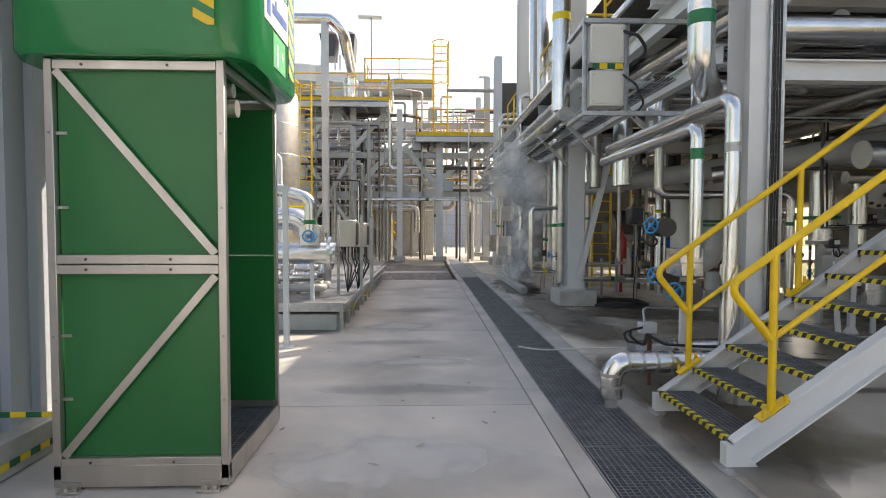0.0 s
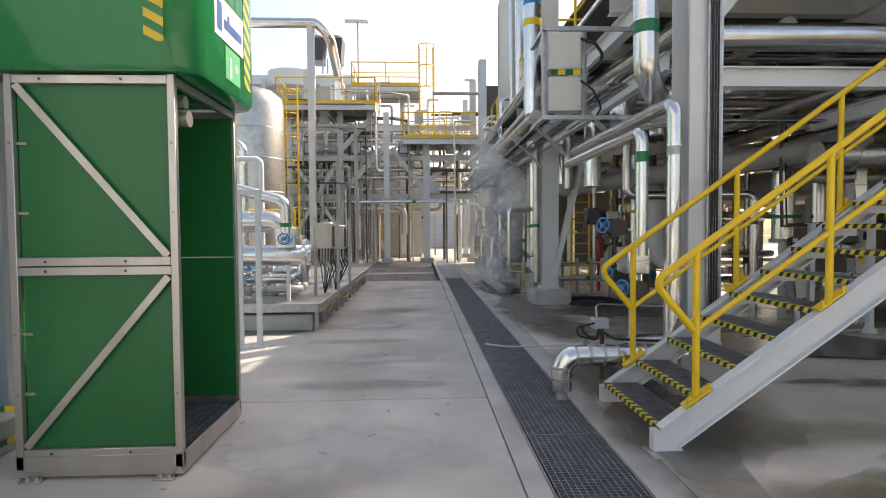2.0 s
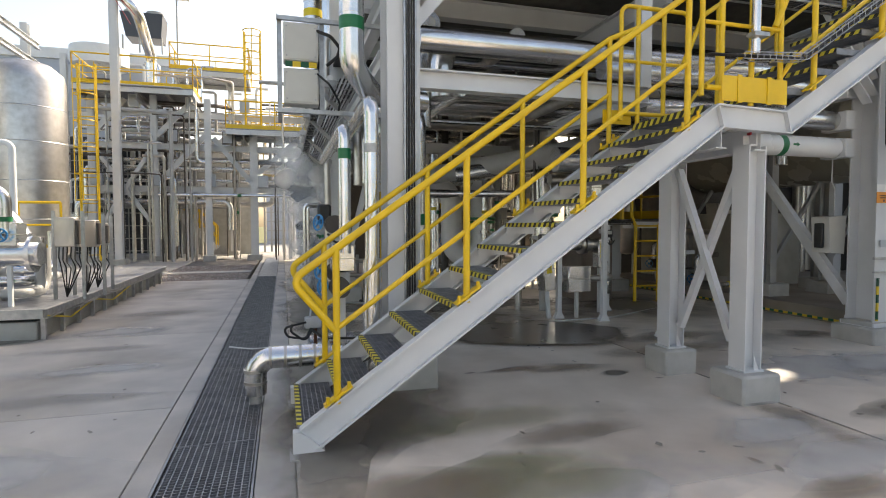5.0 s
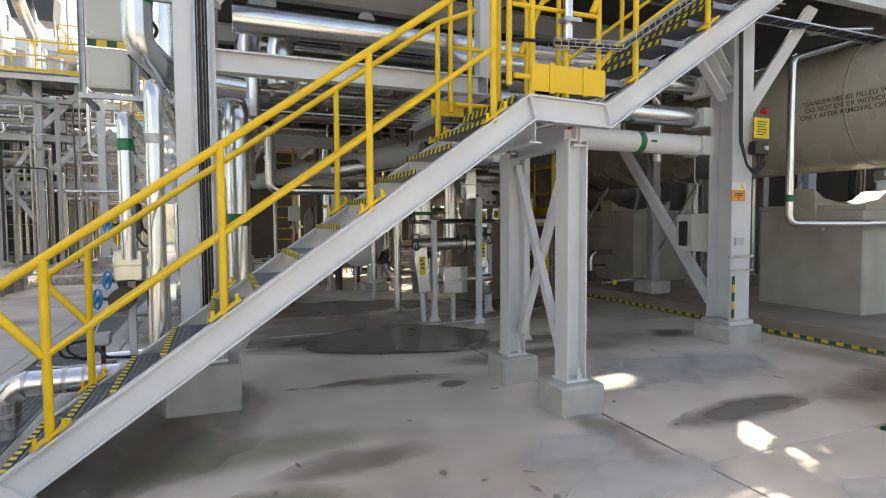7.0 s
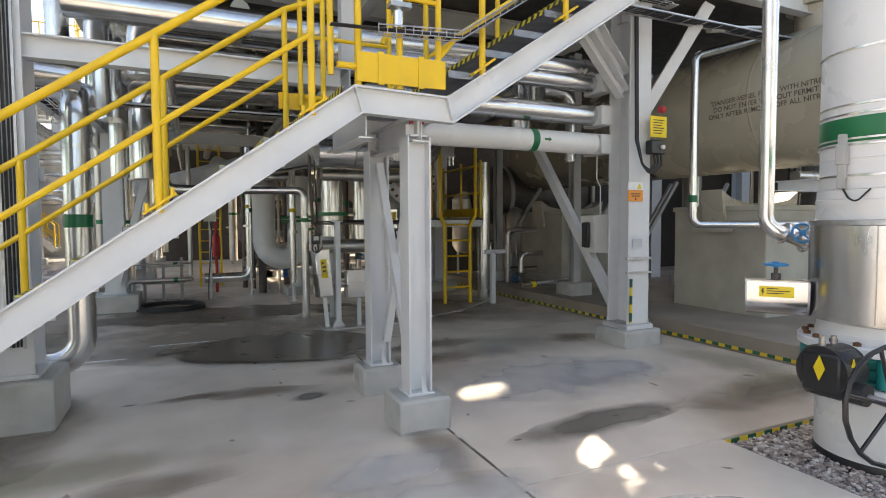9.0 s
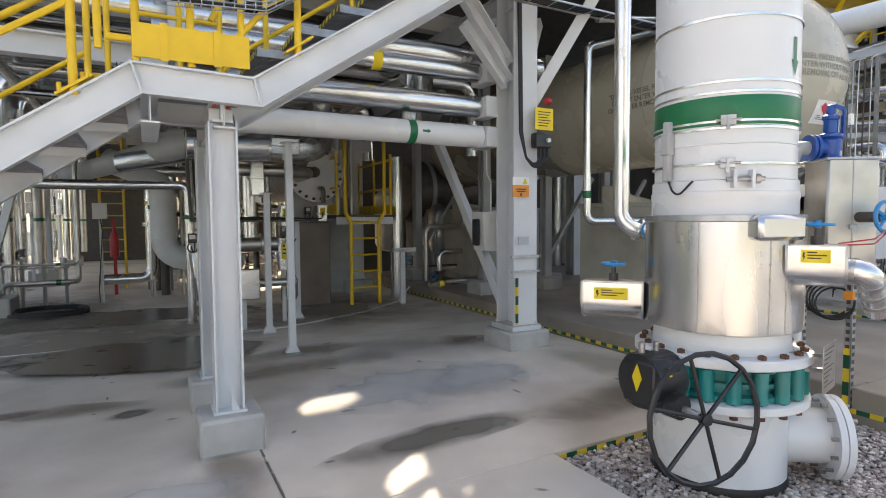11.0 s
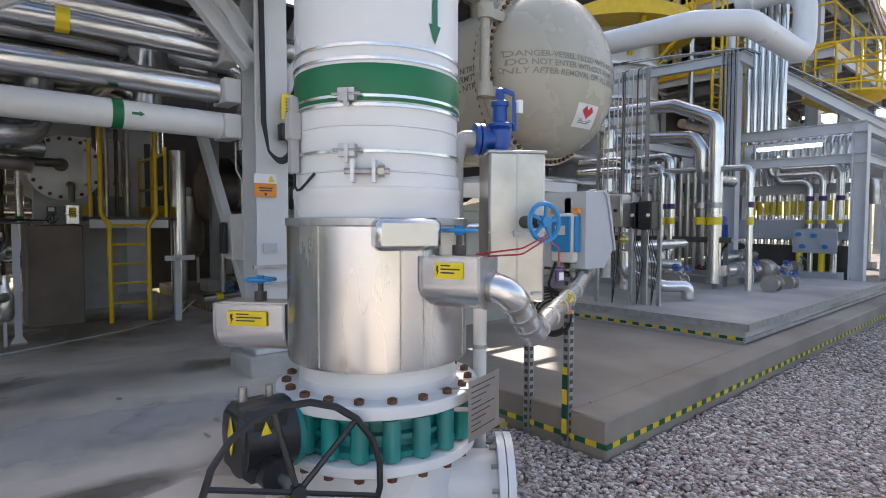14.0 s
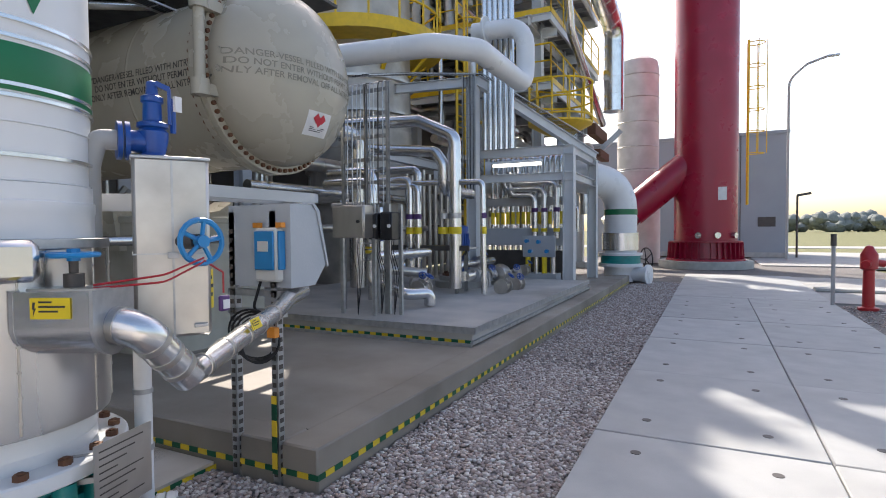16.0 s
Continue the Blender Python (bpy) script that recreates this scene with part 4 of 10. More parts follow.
# ---- big water pipe with its valve ----
TX, TY = 7.88, 1.69
tw = group_of("flanged_riser_pipe", (TX, TY, -0.06), "thick white riser pipe with green band and bolted flanges", "pipe")
part("buried_stub", Geo().lathe([(0.375, -0.3), (0.375, 0.0), (0.36, 0.06)], (TX, TY, -0.05), n=48), BLACK, tw, "black coated foot")
part("lower_spool", Geo().lathe([(0.362, 0.0), (0.362, 0.45), (0.36, 0.48)], (TX, TY, 0.0), n=48), PIPE_WHITE, tw)
g = Geo().lathe([(0.36, 0.0), (0.455, 0.0), (0.462, 0.006), (0.462, 0.045), (0.455, 0.05), (0.36, 0.05)], (TX, TY, 0.43), n=64)
part("lower_flange", g, PIPE_WHITE, tw)
part("upper_flange", Geo().lathe([(0.35, 0.0), (0.465, 0.0), (0.472, 0.006), (0.472, 0.05), (0.465, 0.056), (0.37, 0.056), (0.37, 0.1)], (TX, TY, 0.67), n=64), PIPE_WHITE, tw)
for z, h in ((0.73, 0.03), (0.42, 0.03)):
    for i in range(20):
        a = 2 * math.pi * (i + 0.5) / 20
        part("flange_bolt", Geo().cyl((TX + 0.425 * math.cos(a), TY + 0.425 * math.sin(a), z - h / 2), (TX + 0.425 * math.cos(a), TY + 0.425 * math.sin(a), z + h / 2), 0.022, n=6), RUSTY, tw, "rust-brown bolt")
for i in range(20):
    a = 2 * math.pi * (i + 0.5) / 20
    part("stud_bolt", Geo().cyl((TX + 0.425 * math.cos(a), TY + 0.425 * math.sin(a), 0.41), (TX + 0.425 * math.cos(a), TY + 0.425 * math.sin(a), 0.75), 0.012, n=6), RUSTY, tw)
part("riser_neck", Geo().lathe([(0.37, 0.765), (0.36, 0.82), (0.36, 0.95)], (TX, TY, 0), n=48), PIPE_WHITE, tw)
# teal butterfly valve body with ribs
vb = part("butterfly_valve", Geo().lathe([(0.30, 0.40), (0.40, 0.40), (0.41, 0.43), (0.37, 0.44), (0.37, 0.475), (0.40, 0.48), (0.40, 0.50), (0.37, 0.505), (0.37, 0.545), (0.41, 0.555), (0.40, 0.58), (0.30, 0.58)], (TX, TY, 0.085), n=64), TEAL, tw, "teal cast butterfly valve body")
for i in range(20):
    a = 2 * math.pi * (i + 0.5) / 20
    p = Vector((TX + 0.415 * math.cos(a), TY + 0.415 * math.sin(a), 0))
    part("bolt_lug", Geo().cyl(p + Vector((0, 0, 0.49)), p + Vector((0, 0, 0.66)), 0.038, n=12), TEAL, vb)
gd = Vector((-0.86, -0.02, 0)).normalized()
gx = Vector((7.27, 1.66, 0.60))
part("valve_neck", Geo().cyl((TX, TY, 0.58), (TX + gd.x * 0.52, TY + gd.y * 0.52, 0.58), 0.09, n=16).cyl(Vector((TX, TY, 0.58)) + gd * 0.46, Vector((TX, TY, 0.58)) + gd * 0.5, 0.145, n=20), TEAL, vb)
gear = part("gearbox", Geo().box(-0.1, -0.13, -0.15, 0.1, 0.13, 0.13, 0.035, Matrix.Translation(gx)).cyl(gx + Vector((-0.09, 0.0, 0)), gx + Vector((0.12, 0.0, 0)), 0.145, n=24).cyl(gx + Vector((0.0, -0.1, -0.1)), gx + Vector((0.0, -0.2, -0.1)), 0.065, n=16), BLACK, tw, "black worm gearbox")
part("indicator", Geo().prism([(0, -0.075), (0.032, 0), (0, 0.075), (-0.032, 0)], gx + Vector((-0.104, -0.0, 0.02)), (0, 1, 0), (0, 0, 1), (-0.004, 0, 0)), STICKER, gear, "yellow diamond plate")
part("indicator", Geo().prism([(0, -0.075), (0.032, 0), (0, 0.075), (-0.032, 0)], gx + Vector((-0.02, -0.133, 0.02)), (1, 0, 0), (0, 0, 1), (0, -0.004, 0)), STICKER, gear, "yellow diamond plate")
part("oil_plug", Geo().cyl(gx + Vector((-0.05, 0.02, 0.12)), gx + Vector((-0.05, 0.02, 0.2)), 0.018, n=10), BOLT, gear)
part("oil_plug", Geo().cyl(gx + Vector((0.06, 0.02, 0.12)), gx + Vector((0.06, 0.02, 0.19)), 0.016, n=10), BOLT, gear)
hub = Vector((7.29, 1.345, 0.474))
sh = Vector((7.28, 1.58, 0.50))
wd = Vector((-0.2, -0.98, 0.05)).normalized()
part("wheel_shaft", Geo().cyl(sh, hub, 0.022, n=12).cyl(sh, sh + (hub - sh) * 0.3, 0.045, n=12), BOLT, tw)
part("valve_handwheel", handwheel(Geo(), hub, wd, 0.325, 0.014, 6), BLACK, tw, "large black spoked handwheel")
# side outlet with blind flange
o = Vector((0.76, -0.65, 0)).normalized()
oc = Vector((TX, TY, 0.2))
part("side_outlet", Geo().cyl(oc + o * 0.3, oc + o * 0.56, 0.155, n=32), PIPE_WHITE, tw)
part("blind_flange", Geo().cyl(oc + o * 0.56, oc + o * 0.595, 0.235, n=40).cyl(oc + o * 0.60, oc + o * 0.635, 0.235, n=40), PIPE_WHITE, tw)
for i in range(12):
    a = 2 * math.pi * (i + 0.5) / 12
    ux = Vector((0, 0, 1)).cross(o)
    q = oc + o * 0.598 + 0.2 * (ux * math.cos(a) + Vector((0, 0, 1)) * math.sin(a))
    part("outlet_bolt", Geo().cyl(q - o * 0.07, q + o * 0.07, 0.013, n=6), BOLT, tw)
# aluminium jacket
jk = part("jacket", Geo().lathe([(0.365, 0.83), (0.415, 0.845), (0.418, 0.87), (0.418, 1.46), (0.38, 1.475)], (TX, TY, 0), n=64), ALU, tw, "shiny aluminium insulation jacket")
jk.data.materials[0] = BRIGHT
part("jacket_rim", Geo().lathe([(0.419, 1.44), (0.424, 1.445), (0.424, 1.475), (0.38, 1.478)], (TX, TY, 0), n=64), GALV, jk)
for a in (200, 248, 262, 300, 330, 20):
    d = Vector((math.cos(radians(a)), math.sin(radians(a)), 0))
    s = Geo().cyl(Vector((TX, TY, 0.86)) + d * 0.418, Vector((TX, TY, 1.45)) + d * 0.418, 0.004, n=6)
    for z in np.arange(0.9, 1.45, 0.08):
        s.cyl(Vector((TX, TY, z)) + d * 0.416, Vector((TX, TY, z)) + d * 0.424, 0.006, n=6)
    part("jacket_seam", s, ALU_DULL, jk)


def shell_box(t, c, d, w, h, dep, material, name, c2=0.02):
    """A cladding box whose face looks along d."""
    d = Vector(d).normalized()
    m = Matrix.Translation(c) @ Matrix(((-d.y, d.x, 0, 0), (d.x, d.y, 0, 0), (0, 0, 1, 0), (0, 0, 0, 1))).to_4x4()
    m = Matrix.Translation(c) @ d.to_track_quat("Y", "Z").to_matrix().to_4x4()
    return part(name, Geo().box(-w / 2, -dep / 2, -h / 2, w / 2, dep / 2, h / 2, c2, m), material, t), m


dd = Vector((-0.33, -0.94, 0))
ac, m = shell_box(tw, Vector((TX, TY, 1.41)) + dd.normalized() * 0.43, dd, 0.27, 0.13, 0.11, ALU, "inspection_cap")
# upper shells: narrower tube, clamps, instrument, band and arrow
part("shell_low", Geo().lathe([(0.385, 1.47), (0.385, 1.56), (0.388, 1.565), (0.388, 1.60), (0.382, 1.605), (0.382, 1.66)], (TX, TY, 0), n=64), PIPE_WHITE, tw)
part("shell_mid", Geo().lathe([(0.37, 1.66), (0.37, 1.88), (0.372, 1.90), (0.372, 1.94)], (TX, TY, 0), n=64), PIPE_WHITE, tw)
part("shell_high", Geo().lathe([(0.375, 1.94), (0.375, 4.6)], (TX, TY, 0), n=64), PIPE_WHITE, tw)
part("green_band", Geo().lathe([(0.377, 1.945), (0.379, 1.95), (0.379, 2.09), (0.377, 2.095)], (TX, TY, 0), n=64), BAND, tw, "wide green marking band")
for z in (1.745, 1.93, 1.965, 2.115, 2.17, 2.50, 3.2):
    part("clamp_band", Geo().lathe([(0.376, -0.008), (0.383, -0.006), (0.383, 0.006), (0.376, 0.008)], (TX, TY, z), n=64), ALU, tw)
for z in (1.665, 1.85):
    part("sheet_edge", Geo().lathe([(0.370, -0.004), (0.3755, -0.002), (0.3755, 0.002), (0.370, 0.004)], (TX, TY, z), n=64), PIPE_WHITE, tw)


def round_riser(a):
    """Outward and sideways directions at an angle round the riser."""
    return Vector((math.cos(radians(a)), math.sin(radians(a)), 0)), Vector((-math.sin(radians(a)), math.cos(radians(a)), 0))


for z in (1.745, 1.965):
    d, w = round_riser(218)
    q = Vector((TX, TY, z)) + d * 0.395
    lt_ = part("clamp_latch", Geo().bar(q - w * 0.035, q + w * 0.035, 0.035, 0.05), GALV, tw, "toggle latch")
    part("latch_pin", Geo().cyl(q - w * 0.06 + d * 0.012, q + w * 0.06 + d * 0.012, 0.008, n=8), BOLT, lt_)
    part("latch_hook", Geo().bar(q + d * 0.02 + Vector((0, 0, 0.02)), q + d * 0.02 - Vector((0, 0, 0.05)), 0.016, 0.01), GALV, lt_)
d, w = round_riser(229)
q = Vector((TX, TY, 1.66)) + d * 0.41
part("tension_bolt", Geo().cyl(q - w * 0.085, q + w * 0.095, 0.013, n=8), BOLT, tw)
for k in (-0.05, 0.035):
    part("tension_lug", Geo().bar(q + w * k - Vector((0, 0, 0.045)), q + w * k + Vector((0, 0, 0.045)), 0.014, 0.07, d), PIPE_WHITE, tw)
part("tension_nut", Geo().cyl(q + w * 0.05, q + w * 0.075, 0.025, n=6), BOLT, tw)
d, w = round_riser(171)
q = Vector((TX, TY, 1.83)) + d * 0.40
ins = part("thermometer", Geo().box(-0.02, -0.02, -0.165, 0.02, 0.02, 0.165, 0.006, Matrix.Translation(q)).box(-0.028, -0.028, -0.02, 0.028, 0.028, 0.1, 0.006, Matrix.Translation(q)), STEEL, tw, "slim grey instrument housing")
part("instrument_cable", Geo().sweep([q + Vector((0, -0.01, -0.165)), q + Vector((-0.02, -0.05, -0.22)), q + Vector((-0.03, -0.10, -0.25)), q + Vector((0.02, -0.15, -0.17))], 0.006, 6, 0.05), RUBBER, ins)
# arrow wrapped on the shell
a0 = radians(275)
ag = Geo()


def wrap(a, z, r=0.3785):
    return (TX + r * math.cos(a), TY + r * math.sin(a), z)


for (u0, u1), (z0, z1) in (((-0.04, 0.04), (2.27, 2.40)),):
    ag.add([wrap(a0 + u0, z0), wrap(a0 + u1, z0), wrap(a0 + u1, z1), wrap(a0 + u0, z1)], [(0, 1, 2, 3)])
ag.add([wrap(a0 - 0.095, 2.28), wrap(a0, 2.20), wrap(a0 + 0.095, 2.28), wrap(a0, 2.282, 0.380)], [(0, 1, 3), (1, 2, 3)])
part("flow_arrow", ag, BAND, tw, "green downward arrow")


def sticker(t, c, d, w, h, lab="yellow warning sticker with a black flash sign", material=None):
    """A flat label with a few ink bars, facing along d."""
    d = Vector(d).normalized()
    u = Vector((0, 0, 1)).cross(d).normalized()
    wv = d.cross(u)
    c = Vector(c)
    s = part("sticker", Geo().prism([(-w / 2, -h / 2), (w / 2, -h / 2), (w / 2, h / 2), (-w / 2, h / 2)], c, u, wv, d * 0.002), material or STICKER, t, lab)
    g = Geo()
    for k, (x0, x1) in enumerate(((-0.28, 0.05), (-0.28, 0.38), (-0.28, 0.2))):
        zz = h * (0.26 - 0.22 * k)
        g.prism([(w * x0, zz), (w * x1, zz), (w * x1, zz + h * 0.09), (w * x0, zz + h * 0.09)], c + d * 0.0022, u, wv, d * 0.001)
    g.prism([(-w * 0.42, h * 0.3), (-w * 0.36, h * 0.3), (-w * 0.38, h * 0.02), (-w * 0.34, h * 0.02), (-w * 0.42, -h * 0.38), (-w * 0.40, -h * 0.04), (-w * 0.44, -h * 0.04)], c + d * 0.0022, u, wv, d * 0.001)
    part("print", g, INK, s)
    return s


def clad_valve_box(c, d, length, r, name, lab, wheel=True, flat=0.0):
    """An insulation box over a branch valve, rounded below, with a blue wheel on top."""
    c, d = Vector(c), Vector(d).normalized()
    t = group_of(name, c, lab, "valve box")
    u = Vector((0, 0, 1)).cross(d).normalized()
    poly = [(-r, r), (-r, 0)] + [(-r * math.cos(a), -r * math.sin(a)) for a in np.linspace(0.2, math.pi - 0.2, 12)] + [(r, 0), (r, r)]
    part("cladding", Geo().prism(poly, c - d * length / 2, u, (0, 0, 1), d * length), ALU, t, "polished aluminium cladding")
    for k in (-1, 1):
        part("rim", Geo().prism([(x * 1.03, y * 1.03) for x, y in poly], c + d * k * length / 2 - d * 0.006, u, (0, 0, 1), d * 0.012), GALV, t)
    part("top_seam", Geo().bar(c - d * length / 2 + Vector((0, 0, r)), c + d * length / 2 + Vector((0, 0, r)), r * 1.2, 0.012), ALU_DULL, t)
    if wheel:
        p = c + Vector((0, 0, r))
        part("stem", Geo().cyl(p, p + Vector((0, 0, 0.05)), 0.03, n=10).cyl(p, p + Vector((0, 0, 0.11)), 0.014, n=10), DARK, t)
        part("handwheel", handwheel(Geo(), p + Vector((0, 0, 0.11)), (0, 0, 1), 0.07, 0.009, 5), WHEEL_BLUE, t, "blue handwheel")
    return t


vb1 = clad_valve_box((7.50, 2.16, 0.95), (-0.62, 0.78, 0), 0.36, 0.115, "insulated_branch_valve", "aluminium-clad branch valve box on the riser pipe")
sticker(vb1, Vector((7.40, 2.085, 1.0)), (-0.78, -0.62, 0), 0.2, 0.07)
vb2 = clad_valve_box((7.95, 1.20, 1.21), (0.42, -0.9, 0), 0.25, 0.105, "insulated_branch_valve", "aluminium-clad branch valve box with a bent outlet pipe")
sticker(vb2, Vector((7.852, 1.155, 1.265)), (-0.9, -0.42, 0), 0.125, 0.065)
bp = pipe("bent_branch_pipe", "aluminium-clad branch pipe bent in a V below the valve box", [(7.99, 1.12, 1.20), (8.03, 1.0, 1.19), (8.26, 1.055, 0.97)], 0.06, ALU, bend=0.07, n=20, seams=0.09, seam_mat=ALU_DULL)
part("outlet_run", Geo().sweep([(8.235, 1.043, 0.972), (9.15, 1.47, 1.06), (9.40, 1.60, 1.10), (9.74, 1.78, 1.10)], 0.047, 18, 0.08), ALU, bp)
for k in range(5):
    c = Vector((8.35, 1.097, 0.983)).lerp(Vector((9.1, 1.447, 1.055)), k / 4)
    part("cladding_seam", Geo().cyl(c - Vector((0.009, 0.004, 0)), c + Vector((0.009, 0.004, 0)), 0.05, n=18), ALU_DULL, bp)
sticker(bp, (8.78, 1.245, 1.07), (0.42, -0.85, 0.4), 0.12, 0.05)

# plate on the flange rim
np_ = group_of("name_plate", (8.03, 1.24, 0.6), "thin steel name plate with small print on a bracket", "sign")
pd = Vector((0.25, -0.97, 0)).normalized()
pu = Vector((0.97, 0.25, 0))
pc = Vector((8.10, 1.20, 0.66))
part("plate", Geo().prism([(-0.13, -0.13), (0.13, -0.13), (0.13, 0.13), (-0.13, 0.13)], pc, pu, (0, 0, 1), pd * 0.003), ALU_DULL, np_)
g = Geo()
for k in range(9):
    w = 0.1 - 0.02 * ((k * 5) % 4)
    g.prism([(-0.11, 0.1 - k * 0.024), (-0.11 + 2 * w, 0.1 - k * 0.024), (-0.11 + 2 * w, 0.105 - k * 0.024), (-0.11, 0.105 - k * 0.024)], pc + pd * 0.0032, pu, (0, 0, 1), pd * 0.0006)
part("print", g, DARK, np_)
part("bracket", Geo().bar((7.95, 1.34, 0.72), (8.1, 1.205, 0.72), 0.02, 0.02).bar((7.95, 1.34, 0.64), (8.1, 1.205, 0.64), 0.02, 0.02), GALV, np_)

# silver down-pipe before the vessel with a valve
pipe("down_pipe", "slim silver-clad down pipe ending in a valve", [(8.04, 2.62, 4.8), (8.04, 2.62, 1.46), (8.08, 2.55, 1.38), (8.2, 2.45, 1.34)], 0.058, ALU, n=16, seams=1.1)
v = valve((8.17, 2.47, 1.34), (0.8, -0.5, -0.4), (-0.6, -0.7, 0.2), 0.05, ALU, WHEEL_BLUE, "small clad valve with a blue handwheel on the down pipe", 0.07)

# ---- big vessel with its bolted head ----
DX, DY, DZ, DR = 11.34, 3.45, 3.07, 0.885
drum = group_of("pressure_vessel", (DX, DY, 1.3), "beige horizontal pressure vessel with a domed bolted head", "vessel")
part("shell", Geo().lathe([(DR, 0.16), (DR, 3.2), (DR + 0.006, 3.21), (DR + 0.006, 3.25), (DR, 3.26), (DR, 7.0), (DR * 0.8, 7.35), (0.01, 7.5)], (DX, DY, DZ), (0, 1, 0), 72), BEIGE, drum)
dome = [(0.001, -0.62)] + [(DR * math.sin(a), -0.06 - 0.56 * math.cos(a)) for a in np.linspace(0.06, math.pi / 2, 18)] + [(DR, 0.0)]
part("domed_head", Geo().lathe(dome, (DX, DY, DZ), (0, 1, 0), 72), BEIGE, drum)
for y0 in (0.0, 0.085):
    part("girth_flange", Geo().lathe([(DR, y0), (0.965, y0), (0.97, y0 + 0.005), (0.97, y0 + 0.072), (0.965, y0 + 0.078), (DR, y0 + 0.078)], (DX, DY, DZ), (0, 1, 0), 80), BEIGE, drum)
for i in range(72):
    a = 2 * math.pi * i / 72
    p = Vector((DX + 0.928 * math.cos(a), DY, DZ + 0.928 * math.sin(a)))
    bo = Geo().cyl(p + Vector((0, -0.03, 0)), p + Vector((0, 0.2, 0)), 0.021, n=6)
    part("flange_bolt", bo, RUSTY, drum)
part("seam", Geo().lathe([(DR, -0.02), (DR + 0.007, 0), (DR, 0.02)], (DX, DY + 1.15, DZ), (0, 1, 0), 72), BEIGE, drum)
# davit hinge at the side, lifting lug on top
hg = part("hinge", Geo().cyl((DX - 1.0, DY - 0.03, DZ - 0.32), (DX - 1.0, DY - 0.03, DZ + 0.52), 0.05, n=16).cyl((DX - 1.0, DY - 0.03, DZ - 0.36), (DX - 1.0, DY - 0.03, DZ - 0.22), 0.08, n=16).cyl((DX - 1.0, DY - 0.03, DZ + 0.40), (DX - 1.0, DY - 0.03, DZ + 0.54), 0.08, n=16), BEIGE, drum)
part("hinge_arm", Geo().box(DX - 1.0, DY - 0.06, DZ - 0.34, DX - 0.8, DY + 0.05, DZ - 0.24).box(DX - 0.98, DY - 0.06, DZ + 0.42, DX - 0.75, DY + 0.05, DZ + 0.52), BEIGE, hg)
part("lifting_lug", Geo().prism([(-0.07, 0), (0.07, 0), (0.05, 0.14), (0, 0.17), (-0.05, 0.14)], (DX, DY - 0.12, DZ + DR - 0.03), (1, 0, 0), (0, 0, 1), (0, 0.03, 0)), BEIGE, drum)
part("nozzle", Geo().cyl((DX - 0.05, DY + 0.75, DZ + 0.8), (DX - 0.05, DY + 0.75, DZ + 1.1), 0.3, n=32).cyl((DX - 0.05, DY + 0.75, DZ + 1.1), (DX - 0.05, DY + 0.75, DZ + 1.18), 0.4, n=32).cyl((DX - 0.05, DY + 0.75, DZ + 1.2), (DX - 0.05, DY + 0.75, DZ + 1.27), 0.4, n=32), BEIGE, drum)
# off-white saddles take the vessel's beige to stand in for their shade
part("saddle", Geo().prism([(-0.75, 0), (0.75, 0), (0.82, 0.55), (0.6, 0.42), (0.0, 0.32), (-0.6, 0.42), (-0.82, 0.55)], (DX, 5.0, 1.35), (1, 0, 0), (0, 0, 1), (0, 0.35, 0)).box(DX - 0.8, 4.9, 1.31, DX + 0.8, 5.5, 1.36), BEIGE, drum, "off-white steel saddle, toned to beige for its shade")
part("saddle", Geo().prism([(-0.75, 0), (0.75, 0), (0.82, 0.55), (0.6, 0.42), (0.0, 0.32), (-0.6, 0.42), (-0.82, 0.55)], (DX, 9.3, 1.35), (1, 0, 0), (0, 0, 1), (0, 0.35, 0)), BEIGE, drum, "off-white steel saddle, toned to beige for its shade")


def letters(text, size, material, t, place, name="lettering", spread=1.0):
    """Built-in font lettering laid on a surface: place maps (u, v) of the flat text to a point."""
    cu = bpy.data.curves.new("text", "FONT")
    cu.body, cu.size, cu.align_x, cu.space_line = text, size, "CENTER", 1.0
    cu.space_character, cu.offset = spread, size * 0.012
    tmp = bpy.data.objects.new("text", cu)
    scene.collection.objects.link(tmp)
    me = bpy.data.meshes.new_from_object(tmp.evaluated_get(bpy.context.evaluated_depsgraph_get()))
    bpy.data.objects.remove(tmp)
    g = Geo()
    g.add([place(v.co.x, v.co.y) for v in me.vertices], [tuple(p.vertices) for p in me.polygons])
    bpy.data.meshes.remove(me)
    return part(name, g, material, t, "stencilled warning lettering")


WARN = '"DANGER-VESSEL FILLED WITH NITROGEN,\nDO NOT ENTER WITHOUT PERMIT AND\nONLY AFTER REMOVAL OFF ALL NITROGEN"'


def on_side(u, v):
    a = math.pi - (v - 0.03) / DR
    return (DX + (DR + 0.003) * math.cos(a), DY + 0.85 - u, DZ + (DR + 0.003) * math.sin(a))


def on_dome(u, v):
    x, z = u - 0.12, v + 0.02
    rr = min(0.985, math.hypot(x, z) / DR)
    return (DX + x, DY - 0.06 - 0.56 * math.sqrt(1 - rr * rr) - 0.004, DZ + z)


letters(WARN, 0.088, STENCIL, drum, on_side)
letters(WARN, 0.082, STENCIL_FADED, drum, on_dome)
